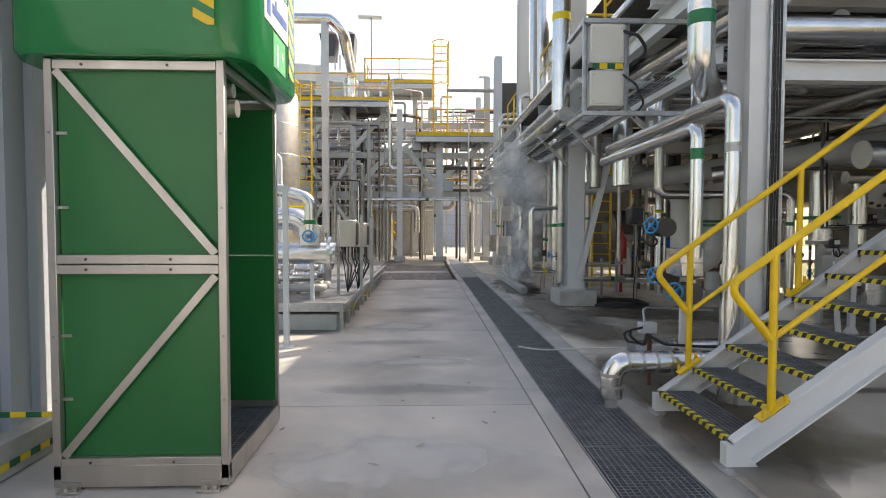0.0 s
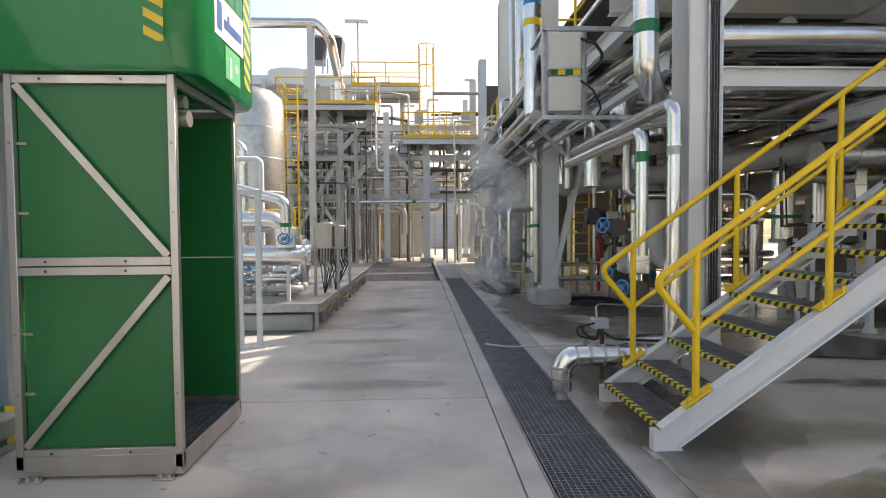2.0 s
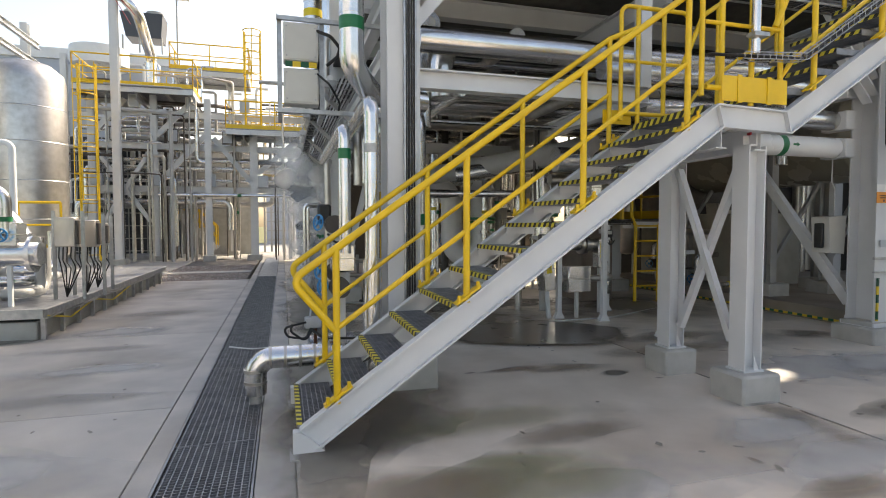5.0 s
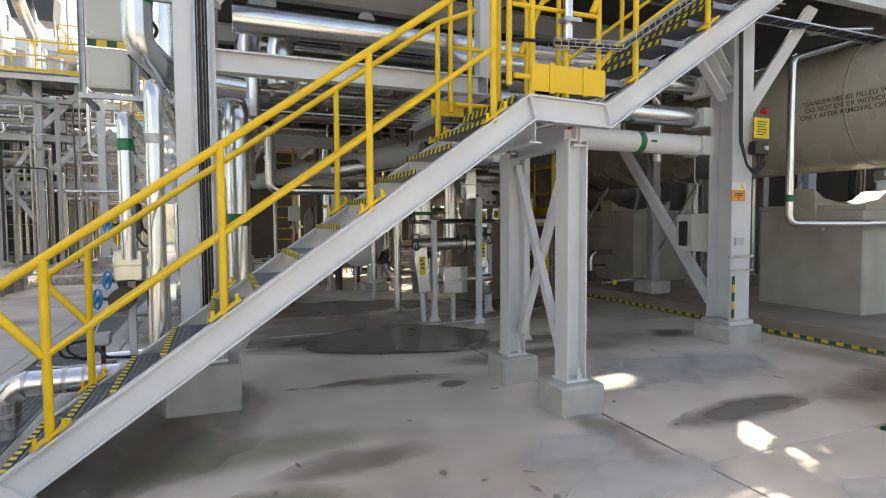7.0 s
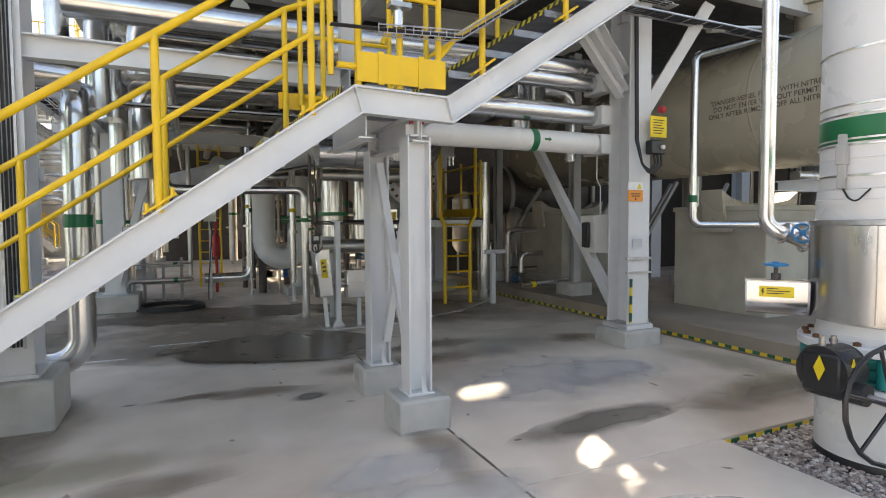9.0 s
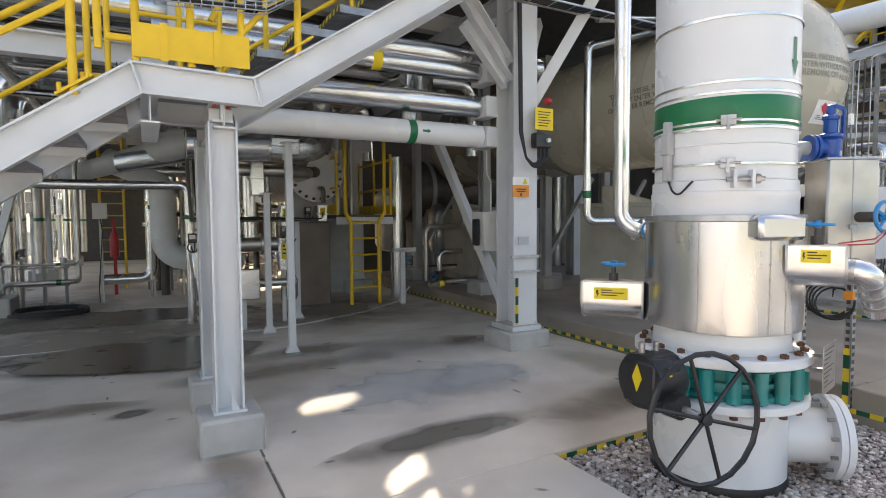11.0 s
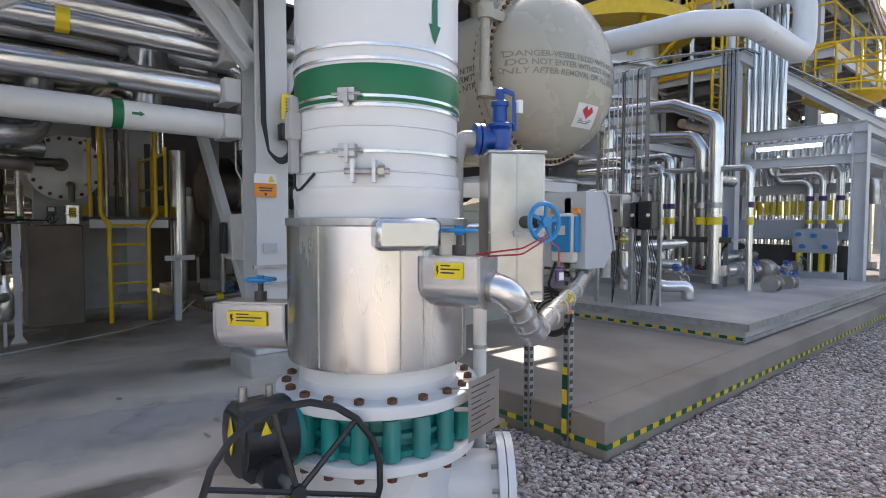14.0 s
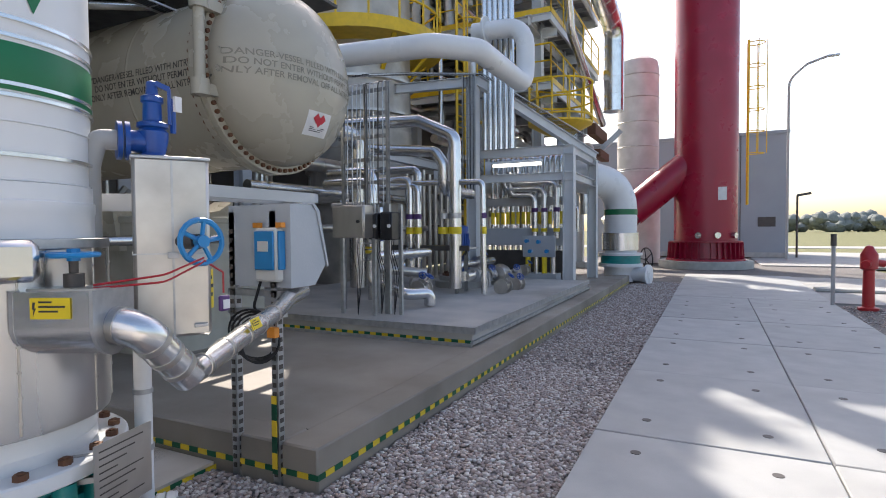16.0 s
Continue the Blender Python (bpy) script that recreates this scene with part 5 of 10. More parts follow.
# maker's label on the head: plain shapes
lb = Geo()
for i in range(6):
    for j in range(4):
        c = [on_dome(-0.05 + 0.058 * (i + a), -0.63 + 0.058 * (j + b)) for a, b in ((0, 0), (1, 0), (1, 1), (0, 1))]
        lb.add(c, [(0, 1, 2, 3)])
label_p = part("maker_label", lb, PAPER, drum, "white label with a red emblem")
em = Geo()
for cx, cz, s in ((0.08, -0.465, 0.05), (0.165, -0.465, 0.05), (0.122, -0.50, 0.045)):
    q = [on_dome(cx + dx * s, cz + dz * s) for dx, dz in ((0, -1), (1, 0), (0, 1), (-1, 0))]
    em.add([(x, y - 0.004, z) for x, y, z in q], [(0, 1, 2, 3)])
part("emblem", em, LABEL_RED, label_p)
em = Geo()
for k in range(3):
    q = [on_dome(u, v) for u, v in ((0.01, -0.553 - 0.017 * k), (0.24 - 0.03 * k, -0.553 - 0.017 * k), (0.24 - 0.03 * k, -0.546 - 0.017 * k), (0.01, -0.546 - 0.017 * k))]
    em.add([(x, y - 0.004, z) for x, y, z in q], [(0, 1, 2, 3)])
part("print", em, INK, label_p)
# supports below
sup = group_of("vessel_pier", (DX, 5.1, 0.1), "square concrete pier below the vessel saddle", "pier")
part("pier", Geo().box(10.62, 4.40, 0.0, 12.1, 5.9, 1.66, 0.02), PIER, sup)
part("pier_cap", Geo().box(10.60, 4.38, 1.60, 12.12, 5.92, 1.672, 0.01), PIER, sup)
sup2 = copy_thing(sup, pose(DX, 9.4, 0.1))
# service frame under the head
fr = group_of("service_frame", (11.3, 3.2, 0.1), "light steel service frame under the vessel head", "frame")
for x, y in ((10.6, 3.7), (12.3, 3.7), (10.6, 4.25), (12.3, 4.25)):
    part("post", Geo().ibeam((x, y, 0.1), (x, y, 1.95), 0.12, 0.12, 0.008), WHITE, fr)
for a, b in (((10.6, 3.7), (12.3, 3.7)), ((10.6, 4.25), (12.3, 4.25)), ((10.6, 3.7), (10.6, 4.25)), ((12.3, 3.7), (12.3, 4.25))):
    part("rail", Geo().channel((*a, 1.9), (*b, 1.9), 0.12, 0.05), WHITE, fr)

# condensate line on the vessel's flank
pipe("condensate_line", "silver-clad small pipe looping down the vessel flank", [(9.55, 4.45, 3.75), (9.95, 4.45, 3.82), (10.6, 4.4, 3.9)], 0.045, ALU)
pipe("condensate_line", "silver-clad small pipe with a green band beside the pier", [(10.9, 4.6, 3.9), (9.72, 4.78, 3.55), (9.72, 4.78, 1.42), (10.5, 4.3, 1.42), (11.3, 4.3, 1.42)], 0.05, ALU, bands=[((9.72, 4.78, 1.75), (0, 0, 1), 0.09, BAND)], seams=0.9)

# ---- relief valve in its clad box ----
rv = group_of("relief_valve_box", (8.42, 1.30, 0.5), "tall aluminium insulation box with a blue relief valve on top", "valve box")
m = Matrix.Translation((8.40, 1.32, 1.43)) @ Matrix.Rotation(radians(-34), 4, "Z")
part("box", Geo().box(-0.135, -0.12, -0.345, 0.135, 0.12, 0.355, 0.012, m), ALU_DULL, rv, "dull aluminium sheet box")
part("rim", Geo().box(-0.14, -0.125, 0.345, 0.14, 0.125, 0.36, 0.004, m), GALV, rv)
part("joint", Geo().box(-0.138, -0.123, -0.02, 0.138, 0.123, -0.014, 0, m).box(-0.004, -0.1235, -0.34, 0.004, -0.12, 0.345, 0, m), GALV, rv)
part("latch", Geo().box(-0.02, -0.135, -0.035, 0.02, -0.122, -0.01, 0.002, m).box(0.07, -0.135, -0.31, 0.12, -0.122, -0.295, 0.002, m).box(-0.1, -0.135, -0.31, -0.05, -0.122, -0.295, 0.002, m), GALV, rv)
vbody = part("relief_valve", Geo().lathe([(0.045, 0), (0.065, 0.01), (0.065, 0.025), (0.045, 0.035), (0.055, 0.08), (0.058, 0.12), (0.045, 0.135), (0.058, 0.14), (0.058, 0.155), (0.036, 0.165), (0.034, 0.235), (0.042, 0.24), (0.042, 0.26), (0.024, 0.27), (0.02, 0.32), (0.001, 0.33)], (8.36, 1.36, 1.775), n=20).cyl((8.36, 1.36, 1.855), (8.29, 1.40, 1.855), 0.045, n=16), BLUE, rv, "blue enamelled relief valve")
part("outlet_flange", Geo().cyl((8.29, 1.40, 1.855), (8.275, 1.409, 1.855), 0.075, n=20).cyl((8.265, 1.415, 1.855), (8.25, 1.423, 1.855), 0.075, n=20), BLUE, vbody)
part("lever", Geo().bar((8.40, 1.31, 1.93), (8.40, 1.31, 2.07), 0.012, 0.02).bar((8.40, 1.31, 2.07), (8.36, 1.34, 2.09), 0.012, 0.02).cyl((8.43, 1.33, 1.90), (8.43, 1.33, 2.04), 0.012, n=8), BLUE, vbody)
part("tag_plate", Geo().box(8.40, 1.275, 1.98, 8.43, 1.29, 2.04), PAPER, vbody)
pipe("relief_outlet_pipe", "grey relief outlet pipe running down beside the tall box", [(8.25, 1.423, 1.855), (8.19, 1.455, 1.855), (8.17, 1.47, 1.75), (8.17, 1.47, 1.1)], 0.04, STEEL, bend=0.06)
sticker(rv, Vector((8.50, 1.21, 1.26)), (0.55, -0.83, 0), 0.05, 0.16)
hv = rv
part("valve_stem", Geo().cyl((8.37, 1.22, 1.46), (8.34, 1.09, 1.46), 0.03, n=12).cyl((8.34, 1.09, 1.46), (8.33, 1.05, 1.46), 0.012, n=8), DARK, hv)
part("handwheel", handwheel(Geo(), (8.33, 1.06, 1.46), (-0.2, -0.97, 0.05), 0.082, 0.011, 5), WHEEL_BLUE, hv, "blue handwheel")
tag = group_of("lock_tag", (8.41, 1.04, 1.2), "purple padlock tag hanging on a red cord", "tag")
part("cord", Geo().sweep([(7.95, 1.1, 1.33), (8.15, 1.03, 1.35), (8.33, 1.05, 1.40)], 0.004, 5, 0.1).sweep([(7.95, 1.1, 1.32), (8.15, 1.03, 1.325), (8.33, 1.05, 1.385)], 0.004, 5, 0.1).sweep([(8.33, 1.05, 1.39), (8.41, 1.04, 1.34), (8.41, 1.04, 1.26)], 0.004, 5), HYD_RED, tag)
part("padlock", Geo().box(8.39, 1.03, 1.19, 8.435, 1.05, 1.25, 0.005), PURPLE, tag)
part("label_card", Geo().box(8.397, 1.026, 1.20, 8.428, 1.029, 1.235), PAPER, tag)
post = group_of("support_post", (8.2, 1.32, -0.05), "slim white support post standing in the gravel", "post")
part("tube", Geo().cyl((8.43, 1.56, -0.1), (8.43, 1.56, 1.08), 0.036, n=16), PIPE_WHITE, post)
part("clamp_ring", Geo().cyl((8.43, 1.56, 0.55), (8.43, 1.56, 0.575), 0.041, n=16), GALV, post)
part("clamp_ring", Geo().cyl((8.43, 1.56, 0.80), (8.43, 1.56, 0.82), 0.041, n=16), GALV, post)
part("stub_beam", Geo().bar((8.2, 1.72, 1.62), (8.45, 1.4, 1.62), 0.07, 0.07), WHITE, post)

# ---- instrument stand beside the bund ----
st = group_of("instrument_stand", (9.46, 1.9, -0.05), "perforated steel stand with a grey cabinet and blue transmitter", "instrument stand")
for x, y in ((9.49, 1.62), (9.44, 2.06)):
    y = y + 0.1 if y < 1.9 else y
    part("strut", Geo().channel((9.40, y, -0.1), (9.40, y, 1.62), 0.05, 0.05, 0.004, (0, 1, 0)), GALV, st)
    g = Geo()
    for z in np.arange(0.0, 1.5, 0.055):
        g.box(9.392, y - 0.012, z, 9.399, y + 0.012, z + 0.028)
        g.box(9.41, y - 0.0285, z, 9.44, y - 0.0255, z + 0.028)
    tagged(part("slot_row", g, DARK, st), kind="stuff")
for z in (1.0, 1.12):
    part("crossbar", Geo().bar((9.42, 1.65, z), (9.42, 2.1, z), 0.04, 0.04), GALV, st)
cabn = part("cabinet", Geo().prism([(0.0, 1.16), (0.34, 1.16), (0.50, 1.28), (0.36, 1.62), (0.30, 1.66), (0.0, 1.66)], (9.40, 1.58, 0), (0.64, -0.0, 0), (0, 0, 1), (0, 0.50, 0)), GREY_BOX, st, "grey sloped-lid cabinet")
part("cabinet_lid", Geo().prism([(0.52, 1.27), (0.535, 1.28), (0.40, 1.63), (0.32, 1.675), (0.30, 1.665), (0.36, 1.62)], (9.40, 1.57, 0), (0.64, 0, 0), (0, 0, 1), (0, 0.52, 0)), GREY_BOX, cabn)
tr = part("transmitter", Geo().box(9.33, 1.63, 1.20, 9.40, 1.80, 1.52, 0.012), PALE_BOX, st)
part("transmitter_front", Geo().box(9.315, 1.64, 1.27, 9.33, 1.79, 1.50, 0.006).box(9.34, 1.615, 1.27, 9.395, 1.63, 1.50, 0.004), WHEEL_BLUE, tr, "blue front")
part("display", Geo().box(9.310, 1.675, 1.38, 9.314, 1.755, 1.44), PALE_BOX, tr)
part("orange_gland", Geo().box(9.34, 1.78, 1.52, 9.38, 1.82, 1.55).box(9.34, 1.60, 1.52, 9.38, 1.64, 1.55).box(9.36, 1.68, 0.86, 9.40, 1.74, 0.92), ORANGE, tr)
for k in range(6):
    part("cable_loop", Geo().ring((9.37, 1.80 + 0.012 * k, 0.82 + 0.01 * k), (0.9, 0.3, 0.1 * (k - 3)), 0.12 + 0.008 * k, 0.007, 24, 5), RUBBER, st, "coiled black cable")
part("cable", Geo().sweep([(9.38, 1.8, 1.2), (9.36, 1.84, 1.05), (9.37, 1.8, 0.92)], 0.009, 5, 0.05), RUBBER, st)
part("earth_strip", Geo().box(9.386, 1.70, 0.02, 9.39, 1.74, 0.5), TAPE_Z, st, "green and yellow strip")
# ---- safety shower booth ----
bt = group_of("safety_shower_booth", (-1.63, 3.6, 0), "green emergency shower booth with stainless frame and overhead water tank", "shower booth")
X0, X1, YB0, YB1, ZT = -2.10, -1.15, 3.07, 4.12, 2.34


def member(g, p, q, w=0.04, d=0.035):
    return g.bar(p, q, w, d, (0, 1, 0))


for x in (X0 + 0.022, X1 - 0.022):
    for y in (YB0 + 0.02, YB1 - 0.02):
        part("frame_post", Geo().box(x - 0.022, y - 0.02, 0.06, x + 0.022, y + 0.02, ZT, 0.003), BRUSHED, bt, "brushed stainless post")
zs = (ZT - 0.03, 1.27, 1.215, 0.155)
for z in zs:
    part("frame_rail", Geo().box(X0 + 0.044, YB0 + 0.002, z - 0.025, X1 - 0.044, YB0 + 0.036, z + 0.025, 0.003), BRUSHED, bt, "brushed stainless rail")
    part("frame_rail", Geo().box(X0 + 0.044, YB1 - 0.036, z - 0.025, X1 - 0.044, YB1 - 0.002, z + 0.025, 0.003), BRUSHED, bt, "brushed stainless rail")
    if z > 2:
        part("frame_rail", Geo().box(X1 - 0.042, YB0 + 0.04, z - 0.025, X1 - 0.003, YB1 - 0.04, z + 0.025, 0.003), BRUSHED, bt)
part("diagonal_brace", Geo().bar((X0 + 0.06, YB0 + 0.005, ZT - 0.06), (X1 - 0.06, YB0 + 0.005, 1.30), 0.042, 0.01, (0, 1, 0)), BRUSHED, bt, "brushed stainless diagonal brace")
part("diagonal_brace", Geo().bar((X1 - 0.06, YB0 + 0.005, 1.18), (X0 + 0.06, YB0 + 0.005, 0.19), 0.042, 0.01, (0, 1, 0)), BRUSHED, bt, "brushed stainless diagonal brace")
part("side_panel", Geo().box(X0 + 0.05, YB0 + 0.038, 0.18, X1 - 0.05, YB0 + 0.044, 1.19), GREEN, bt, "green sheet panel")
part("side_panel", Geo().box(X0 + 0.05, YB0 + 0.038, 1.295, X1 - 0.05, YB0 + 0.044, ZT - 0.055), GREEN, bt, "green sheet panel")
part("back_panel", Geo().box(X0 + 0.03, YB1 - 0.046, 0.18, X1 - 0.02, YB1 - 0.040, 1.235), GREEN, bt, "green sheet panel")
part("back_panel", Geo().box(X0 + 0.03, YB1 - 0.046, 1.245, X1 - 0.02, YB1 - 0.040, ZT - 0.055), GREEN, bt, "green sheet panel")
part("rear_panel", Geo().box(X0 + 0.006, YB0 + 0.05, 0.18, X0 + 0.012, YB1 - 0.05, ZT - 0.05), GREEN, bt, "green sheet panel")
part("base_tray", Geo().box(X0, YB0, 0.02, X1, YB0 + 0.012, 0.14, 0.002).box(X0, YB1 - 0.012, 0.02, X1, YB1, 0.14, 0.002).box(X0, YB0 + 0.013, 0.02, X0 + 0.012, YB1 - 0.013, 0.14, 0.002).box(X1 - 0.012, YB0 + 0.013, 0.02, X1, YB1 - 0.013, 0.14, 0.002), BRUSHED, bt, "stainless base tray")
g = Geo()
for i in range(34):
    y = YB0 + 0.03 + i * 0.0295
    g.box(X0 + 0.02, y - 0.002, 0.085, X1 - 0.02, y + 0.002, 0.12)
for i in range(16):
    x = X0 + 0.05 + i * 0.0575
    g.box(x - 0.003, YB0 + 0.02, 0.105, x + 0.003, YB1 - 0.02, 0.117)
part("floor_grating", g, GRATE, bt, "grey grating floor")
for x in (X0 + 0.06, X1 - 0.14):
    part("foot_bracket", Geo().box(x - 0.02, YB0 - 0.05, 0, x + 0.1, YB0 + 0.01, 0.012, 0.002).box(x - 0.01, YB0 - 0.01, 0.012, x + 0.09, YB0 - 0.002, 0.05).cyl((x + 0.02, YB0 - 0.03, 0.01), (x + 0.02, YB0 - 0.03, 0.03), 0.012, n=6).cyl((x + 0.07, YB0 - 0.03, 0.01), (x + 0.07, YB0 - 0.03, 0.03), 0.012, n=6), BRUSHED, bt)
for z in (0.5, 0.85, 1.55, 1.95):
    part("panel_clip", Geo().box(X0 + 0.045, YB0 + 0.028, z - 0.008, X0 + 0.1, YB0 + 0.036, z + 0.008).cyl((X0 + 0.022, YB0 - 0.004, z), (X0 + 0.022, YB0 + 0.002, z), 0.008, n=8).cyl((X1 - 0.022, YB0 - 0.004, z), (X1 - 0.022, YB0 + 0.002, z), 0.008, n=8), BOLT, bt)
for x in (-1.9, -1.45):
    for z in zs:
        part("screw", Geo().cyl((x, YB0 - 0.002, z), (x, YB0 + 0.003, z), 0.008, n=8), DARK, bt)
# overhead tank: rounded box, wider than the booth
tk = Geo()
x0, x1, y0, y1, rad = -2.30, -1.0, 3.0, 4.22, 0.2
outline = []
for cx, cy, a0 in ((x1 - rad, y1 - rad, 0), (x0 + rad, y1 - rad, 90), (x0 + rad, y0 + rad, 180), (x1 - rad, y0 + rad, 270)):
    outline += [(cx + rad * math.cos(radians(a0 + 90 * k / 6)), cy + rad * math.sin(radians(a0 + 90 * k / 6))) for k in range(7)]
k = len(outline)
rows = [(0.90, 2.345), (0.97, 2.35), (1.0, 2.385), (1.0, 3.7), (0.95, 3.85)]
vs = [((px + 1.65) * s - 1.65, (py - 3.61) * s + 3.61, z) for s, z in rows for px, py in outline]
fs = [(r * k + i, r * k + (i + 1) % k, (r + 1) * k + (i + 1) % k, (r + 1) * k + i) for r in range(len(rows) - 1) for i in range(k)]
tk.add(vs, fs + [tuple(range(k - 1, -1, -1)), tuple(range((len(rows) - 1) * k, len(rows) * k))])
tank_p = part("water_tank", tk, GREEN_GLOSS, bt, "glossy green fibreglass water tank")
part("stripe_panel", Geo().add([(-1.28, 2.997, 2.5), (-1.17, 2.997, 2.5), (-1.17, 2.997, 3.3), (-1.28, 2.997, 3.3)], [(0, 1, 2, 3)]), STRIPE_TANK, tank_p, "yellow diagonal stripes")
part("stripe_panel", Geo().add([(-0.997, 3.86, 2.46), (-0.997, 4.0, 2.46), (-0.997, 4.0, 3.3), (-0.997, 3.86, 3.3)], [(0, 1, 2, 3)]), STRIPE_TANK, tank_p, "yellow diagonal stripes")
sgn = part("brand_panel", Geo().box(-0.999, 3.30, 2.66, -0.995, 3.84, 2.92), PAPER, tank_p, "white maker's panel")
part("brand_mark", Geo().box(-0.9945, 3.46, 2.74, -0.993, 3.80, 2.80).box(-0.9945, 3.34, 2.70, -0.993, 3.42, 2.88).box(-0.9945, 3.52, 2.80, -0.993, 3.56, 2.84), BLUE, sgn)
sg2 = part("shower_sign", Geo().box(-0.999, 3.48, 2.43, -0.995, 3.76, 2.64), PALE_GREEN, tank_p, "green safety shower sign")
part("pictogram", Geo().box(-0.9945, 3.55, 2.45, -0.993, 3.59, 2.54).cyl((-0.9945, 3.57, 2.565), (-0.993, 3.57, 2.565), 0.02, n=12).box(-0.9945, 3.66, 2.53, -0.993, 3.72, 2.55).box(-0.9945, 3.68, 2.51, -0.993, 3.70, 2.57), PAPER, sg2)
part("tap", Geo().cyl((-1.05, 3.45, 3.02), (-0.93, 3.45, 3.02), 0.02, n=10).bar((-0.93, 3.40, 3.05), (-0.93, 3.52, 3.05), 0.015, 0.015), BOLT, tank_p)
part("shower_pipe", Geo().sweep([(-1.45, 3.25, 2.34), (-1.45, 3.25, 2.12), (-1.22, 3.25, 2.12)], 0.03, 12, 0.05).cyl((-1.3, 3.25, 2.22), (-1.16, 3.25, 2.22), 0.04, n=12).cyl((-1.24, 3.25, 2.12), (-1.14, 3.25, 2.12), 0.05, n=12), BRUSHED, bt)

# ---- left building wall with its plinth ----
wl = group_of("wall_west", (-2.6, 0, 0), "blue-grey profiled sheet wall on a concrete plinth", "wall", kind="structure")
g = Geo()
y = -14.0
poly = []
while y < 4.7:
    poly += [(y, 0.0), (y + 0.13, 0.0), (y + 0.16, 0.035), (y + 0.22, 0.035), (y + 0.25, 0.0)]
    y += 0.25
poly += [(y, 0.0), (y, -0.3), (-14, -0.3)]
part("wall_sheet", g.prism(poly, (-2.60, 0, 0.22), (0, 1, 0), (1, 0, 0), (0, 0, 7)), CLAD, wl)
part("plinth", Geo().box(-2.95, -14, 0, -2.46, 4.7, 0.22, 0.01), BLOCK, wl)
part("earth_strip", Geo().box(-2.457, -2, 0.06, -2.452, 4.4, 0.10), TAPE_Y, wl, "green and yellow strip")
part("earth_strip", Geo().box(-2.457, 3.10, 0.10, -2.452, 3.14, 0.42), TAPE_Z, wl, "green and yellow strip")
part("earth_strip", Geo().box(-2.45, 3.10, 0.40, -2.1, 3.104, 0.43), TAPE_X, wl, "green and yellow strip")

# ---- pipe rack over the sheltered floor ----
def beam(name, p, q, h=0.2, b=0.12, label="grey-white painted steel beam", material=None, t=0.012):
    return solo(name, Geo().ibeam(p, q, h, b, t), material or WHITE, label, "beam", "rack beams")


def brace(p, q, w=0.11, label="grey-white diagonal steel brace", name="steel_brace", material=None):
    return solo(name, Geo().channel(p, q, w, w * 0.7, 0.01, (0, 0, 1) if abs(Vector(q).z - Vector(p).z) < 2.5 else (0, 1, 0)), material or WHITE, label, "brace", "rack braces")


# decks overhead: plated strips with gaps between; upper ones unseen, added for shade
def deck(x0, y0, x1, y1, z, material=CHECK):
    return solo("ceiling_deck", Geo().box(x0, y0, z, x1, y1, z + 0.04), material, "dark plated deck above the pipe rack that blocks the sun", "ceiling", kind="structure")


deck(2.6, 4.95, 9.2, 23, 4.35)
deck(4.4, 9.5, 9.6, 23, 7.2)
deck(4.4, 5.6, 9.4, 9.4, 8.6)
for y in (4.75, 6.6, 8.5, 10.3, 13.1, 15.9, 18.7, 21.4):
    beam("rack_beam", (2.6, y, 4.2), (9.3, y, 4.2), 0.26, 0.16)
for x in (2.8, 5.7, 8.65):
    beam("rack_beam", (x, 4.8, 3.93), (x, 22, 3.93), 0.24, 0.14)
beam("rack_beam", (2.83, 4.52, 2.73), (5.10, 4.52, 2.73), 0.17, 0.12)
beam("rack_beam", (5.17, 4.46, 2.73), (5.17, 6.6, 2.73), 0.17, 0.12)
solo("hanger_post", Geo().box(5.11, 4.50, 2.815, 5.23, 4.62, 4.07), WHITE, "grey-white hanger post below the deck", "post")
brace((2.83, 4.62, 3.25), (3.5, 4.66, 4.05))
brace((8.5, 4.78, 3.15), (7.75, 4.78, 4.05), 0.16)
brace((8.5, 4.78, 2.95), (7.95, 4.78, 3.55), 0.16)
brace((8.78, 4.72, 2.7), (9.45, 4.35, 4.0), 0.13)
brace((8.78, 4.9, 2.7), (9.5, 5.4, 4.0), 0.13)
brace((8.62, 6.9, 2.8), (8.58, 5.0, 0.45), 0.13)
beam("eave_beam", (5.6, 4.2, 4.15), (13, 4.2, 4.15), 0.22, 0.14)
beam("eave_beam", (9.3, 3.6, 4.35), (9.3, 12, 4.35), 0.22, 0.14)
deck(3.0, 4.7, 9.3, 9.4, 6.2)
# added deck over the vessel; its gaps are traced back from the sun patches
SUN_GAPS = tuple(tuple((x + 3.67, y + 2.87) for x, y in q) for q in (
    ((5.72, 3.66), (6.02, 4.02), (6.42, 4.02), (6.46, 3.62), (5.9, 3.56)), ((6.02, 2.38), (6.18, 2.67), (6.42, 2.67), (6.34, 2.42), (6.01, 2.22)), ((6.16, 2.20), (6.40, 2.24), (6.42, 2.1), (6.2, 1.98), (6.02, 1.94))))


def inside(x, y, poly):
    c = False
    for (x0, y0), (x1, y1) in zip(poly, poly[1:] + poly[:1]):
        if (y0 > y) != (y1 > y) and x < (x1 - x0) * (y - y0) / (y1 - y0) + x0:
            c = not c
    return c


# cells inside a gap are skipped so sun reaches the floor there
dk = Geo().box(10.4, 3.9, 4.5, 13, 12, 4.54).box(9.4, 7.0, 4.5, 10.4, 12, 4.54)
for i in range(20):
    for j in range(62):
        x, y = 9.4 + 0.05 * i, 3.9 + 0.05 * j
        if not any(inside(x + 0.025, y + 0.025, q) for q in SUN_GAPS):
            dk.box(x, y, 4.5, x + 0.05, y + 0.05, 4.54)
